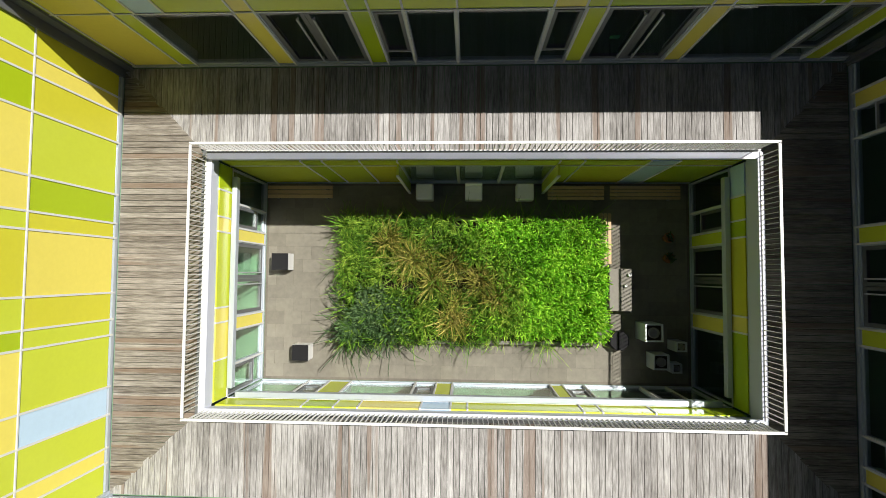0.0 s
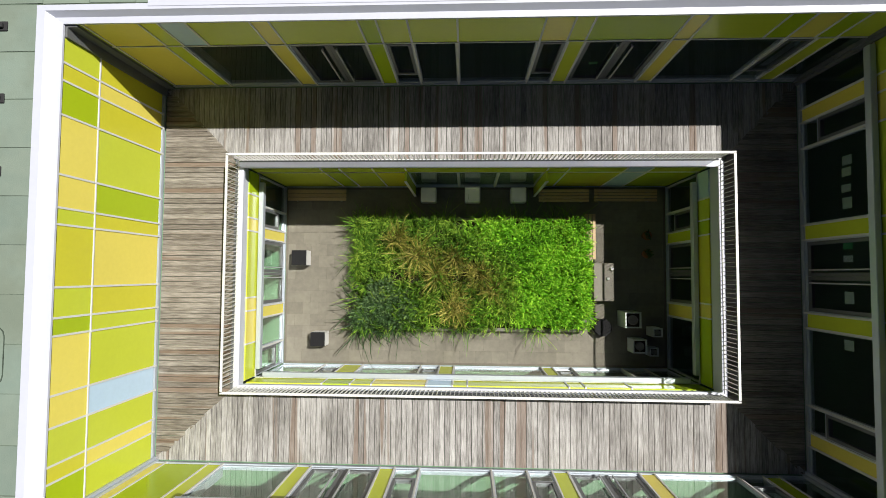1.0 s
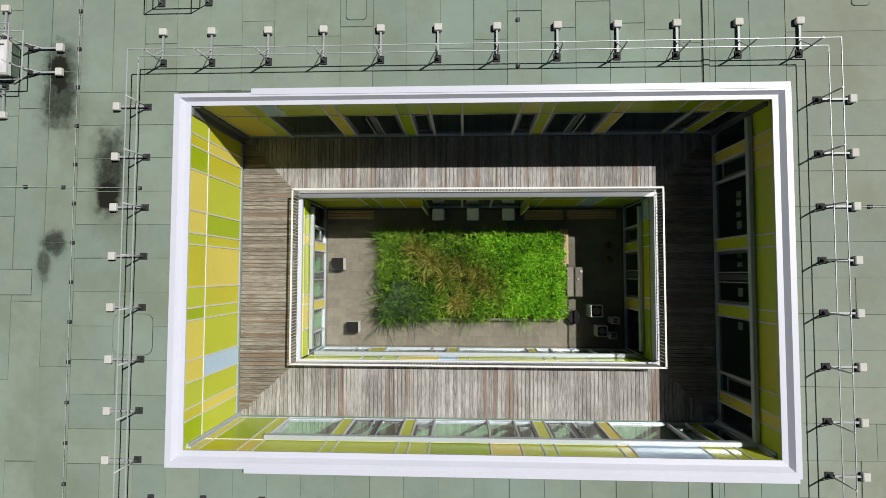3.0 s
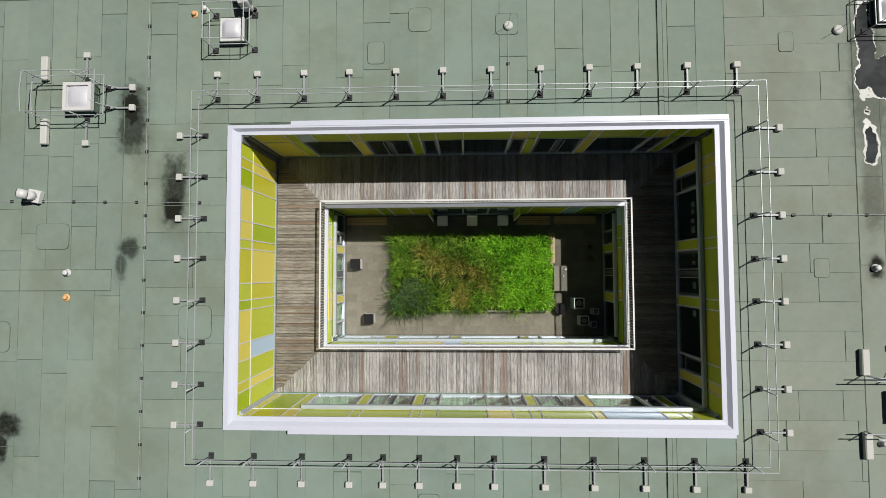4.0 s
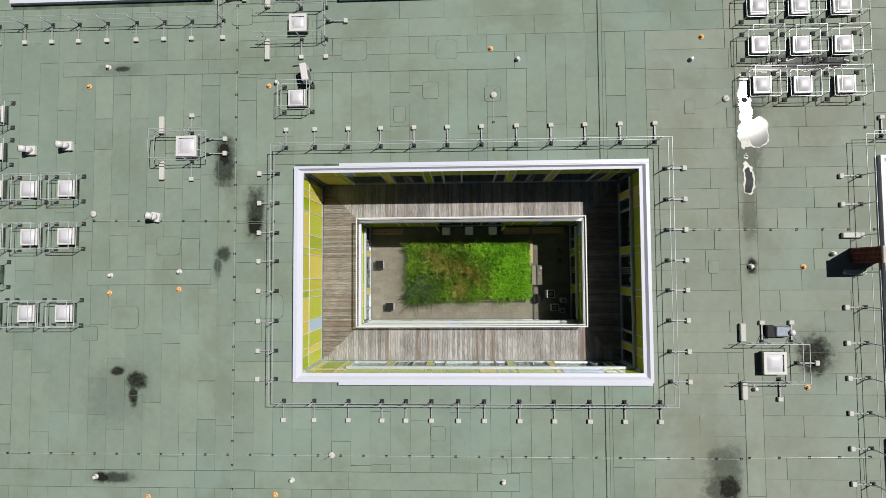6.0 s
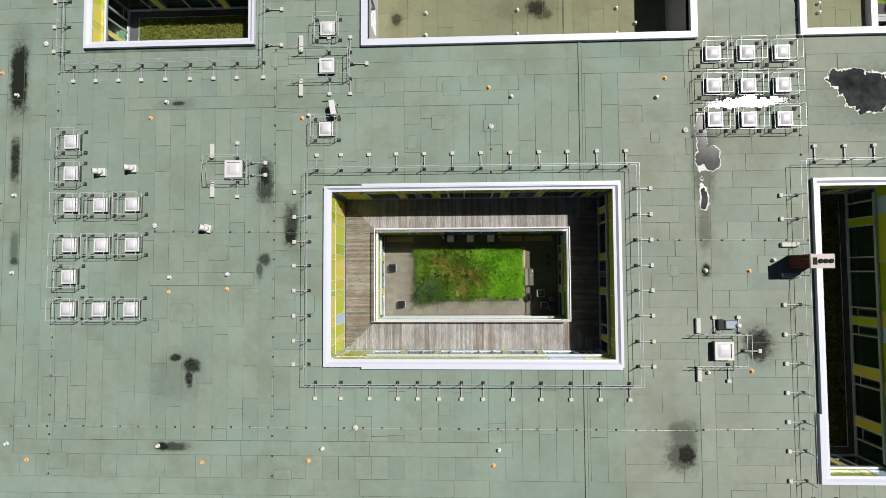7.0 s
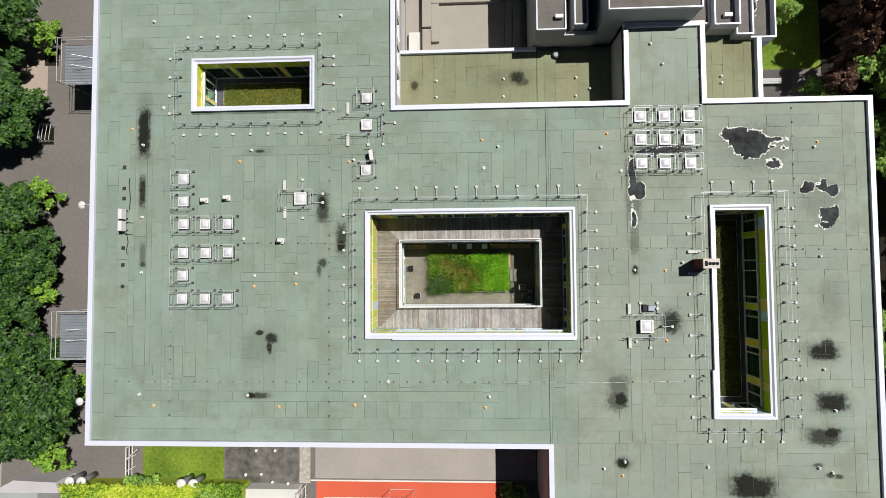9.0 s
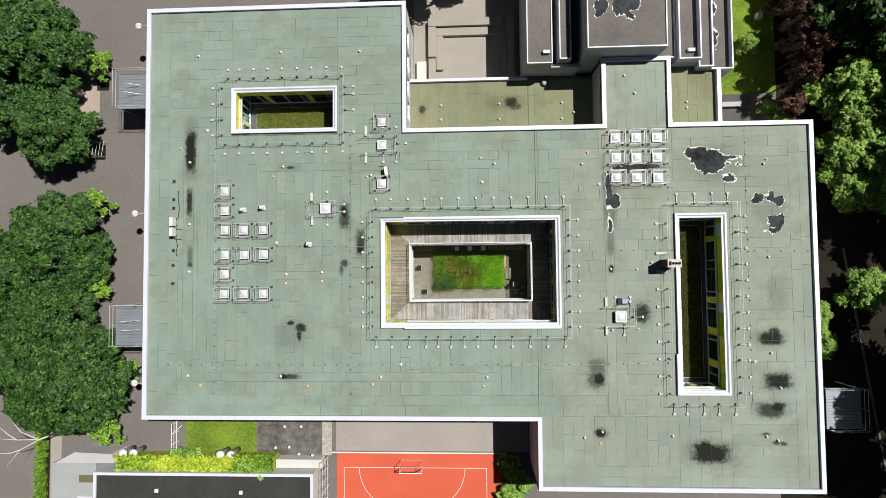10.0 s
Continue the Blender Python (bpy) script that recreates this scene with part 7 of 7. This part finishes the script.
for k, (x, y, s, a) in enumerate(((-43.7, 24.4, 0.75, 0), (-43.4, 7.8, 0.8, 80), (-43.0, -1.1, 0.8, 170), (-40.0, -11.0, 0.7, 240), (-41.7, -17.7, 0.9, 30))):
    c = copy_thing(young, pose(x, y, 0, 0, 0, a)) if k else young
    if not k:
        c.matrix_basis = pose(x, y, 0, 0, 0, a)
    c.scale = (s, s, s)
bare = thing("bare_tree", "dead pale branches without leaves", "tree", at=(-47.6, -18.2, 0))
bm = bmesh.new()
tube(bm, (0, 0, 0), (-0.6, -0.2, 3.6), 0.11, 0.07, n=7)
trunk = part("trunk", bm, CONCRETE, bare)
for a, mid, tip in (((-0.6, -0.2, 3.6), (-1.9, -1.0, 4.6), (-3.0, -2.6, 5.0)), ((-0.6, -0.2, 3.6), (-2.2, 0.1, 4.7), (-4.2, 0.4, 5.2)), ((-1.9, -1.0, 4.6), (-2.9, -1.3, 4.9), (-4.4, -1.2, 5.1)), ((-0.6, -0.2, 3.6), (-1.6, 1.0, 4.9), (-2.3, 2.2, 5.2)), ((-2.2, 0.1, 4.7), (-3.0, 0.8, 5.0), (-3.9, 1.7, 5.2))):
    bm = bmesh.new()
    tube(bm, a, mid, 0.06, 0.04, n=5)
    tube(bm, mid, tip, 0.04, 0.012, n=5)
    part("branch", bm, CONCRETE, trunk)
pale = tree("tree", 3.4, 7.0, 15, LEAF_PALE, "sunlit pale green tree in the dark grounds", 9000, 0.17, 26)
pale.matrix_basis = pose(40.3, 18.7, 0)
for x, y, s, a in ((40.5, 15.5, 0.9, 60), (43.0, 18.6, 1.1, 100), (45.4, 14.6, 1.05, 40), (44.6, 22.5, 0.8, 10), (46.0, 27.0, 0.9, 70), (39.5, 12.0, 0.75, 60), (42.0, 11.9, 0.9, 130), (40.6, 8.3, 0.7, 220), (43.5, 8.3, 0.8, 20), (43.2, -2.3, 0.62, 80), (37.2, -5.0, 0.42, 10), (37.5, -8.2, 0.45, 110), (36.9, -6.5, 0.4, 200), (41.5, -2.6, 0.6, 30), (30.9, 24.9, 0.34, 40), (34.0, 16.4, 0.36, 75), (33.0, 17.6, 0.28, 15)):
    c = copy_thing(pale, pose(x, y, 0, 0, 0, a))
    c.scale = (s, s, s)
# tall trees; those beyond x 46 are unseen, added to shade the grounds
dark = tree("tree", 5.2, 13.5, 27, LEAF, "tall dark tree added to shade the grounds", 7000, 0.3, 22)
dark.matrix_basis = pose(46.5, 20.0, 0)
for x, y, a, s in ((47.0, 10.5, 40, 1.0), (49.5, 8.5, 90, 1.3), (49.5, -7.5, 150, 1.8), (49.0, -15.0, 200, 1.8), (44.5, 29.0, 250, 1.0), (41.0, 26.5, 330, 1.0), (40.5, 35.0, 30, 1.0), (-4.0, 35.5, 20, 1.0)):
    c = copy_thing(dark, pose(x, y, 0, 0, 0, a))
    c.scale = (min(s, 1.3), min(s, 1.3), s)
hedge = tree("hedge", 1.9, 3.4, 31, LEAF_RED, "dark reddish hedge bush beside the lawn", 2600, 0.16, 12, group="reddish hedge", category="hedge")
hedge.matrix_basis = pose(34.5, 20.0, 0)
hedge.scale = (0.9, 0.9, 2.4)
for k in range(5):
    c = copy_thing(hedge, pose(34.5 + 0.3 * (k % 2), 17.5 + 2.4 * (k + (k > 0)), 0, 0, 0, 70 * k))
    c.scale = (0.9, 0.9, (1.3, 2.7, 2.4, 1.8, 1.5)[k])
shrub = tree("shrub", 1.2, 1.6, 37, LEAF_PALE, "low bright green shrub by the low building", 1800, 0.13, 10, group="low green shrubs", category="shrub")
shrub.matrix_basis = pose(-24.2, -21.9, 1.6)
for k, (x, y) in enumerate(((-25.3, -21.5), (-26.4, -22.0), (-23.4, -22.2), (-33.2, -20.8), (-31.9, -21.0))):
    copy_thing(shrub, pose(x, y, 1.5 if k < 3 else 0.9, 0, 0, 47 * k))
whole("planter_trough", boxes((-40.3, -22.5, -22.14, -20.8, 0, 2.2)), GRASS_DRY, "raised planted strip along the low building", "planting strip", kind="structure")
for k in range(5):
    copy_thing(shrub, pose(3.6 + 0.8 * (k % 3), -21.6 - 1.1 * k, 0, 0, 0, 61 * k))


# kerb of a path through the wood, and the corner of a shed
bm = bmesh.new()
prism(bm, [(41.0, 2.0), (44.6, -22.4), (44.8, -22.4), (41.2, 2.0)], -0.01, 0.1)
whole("kerb", bm, OLD_ROOF, "dull grey kerb of a path under the trees", "kerb", kind="structure")
root = thing("shed", "small shed with a pale roof among the trees", "shed")
part("wall", boxes((43.5, 43.5 + 3.0, 14.2 - 1.6, 14.2 + 0.6, 0, 2.4)), RENDER_WALL, root)
part("roof", bevel(boxes((43.5 - 0.15, 43.5 + 3.2, 14.2 - 1.8, 14.2 + 0.8, 2.4, 2.55)), 0.03), WHITE_PAINT, root)

strip = thing("verge_plants", "bright yellow-green plants spilling over a wall", "plants")
blades("leaves", strip, foliage("leaf_lime", (0.16, 0.26, 0.01), (0.42, 0.54, 0.04), (0.66, 0.68, 0.10), through=0.3), "", [(-31.5, -21.35, 8.6, 0.75, 520, 16)], 0.6, 0.05, 0.4, 0.2, 91, base=2.15)
blades("leaves", strip, LEAF_YOUNG, "", [(-24.6, -21.3, 2.2, 0.9, 200, 16), (-38.0, -21.2, 1.8, 0.6, 50, 14)], 0.6, 0.05, 0.5, 0.2, 92, base=2.15)

verge = thing("verge_plants", "dark green verge plants beside a road", "plants")
blades("leaves", verge, LEAF_YOUNG, "", [(-50.6, -24.0, 0.6, 7.5, 420, 12)], 0.6, 0.04, 0.6, 0.25, 93, base=0.0)

for x, y, w, d in ((29.0, 18.35, 2.9, 0.55), (28.9, 15.2, 2.6, 0.5)):
    root = thing("bench", "long pale wooden bench on the dark terrace", "bench", group="benches on the terrace", at=(x, y, 0))
    for k in range(3):
        part("slat", boxes((-w / 2, w / 2, -d / 2 + k * d / 3 + 0.01, -d / 2 + (k + 1) * d / 3 - 0.01, 0.41, 0.45)), GREY_METAL, root)
    for s in (-0.38, 0.38):
        part("leg", boxes((s * w - 0.04, s * w + 0.04, -d / 2 + 0.03, d / 2 - 0.03, -0.004, 0.41)), ALU_DARK, root)
whole("garden_block", bevel(boxes((32.35, 32.95, 28.1, 28.7, -0.004, 0.7)), 0.03), WHITE_PAINT, "small white block standing on the lawn", "block")
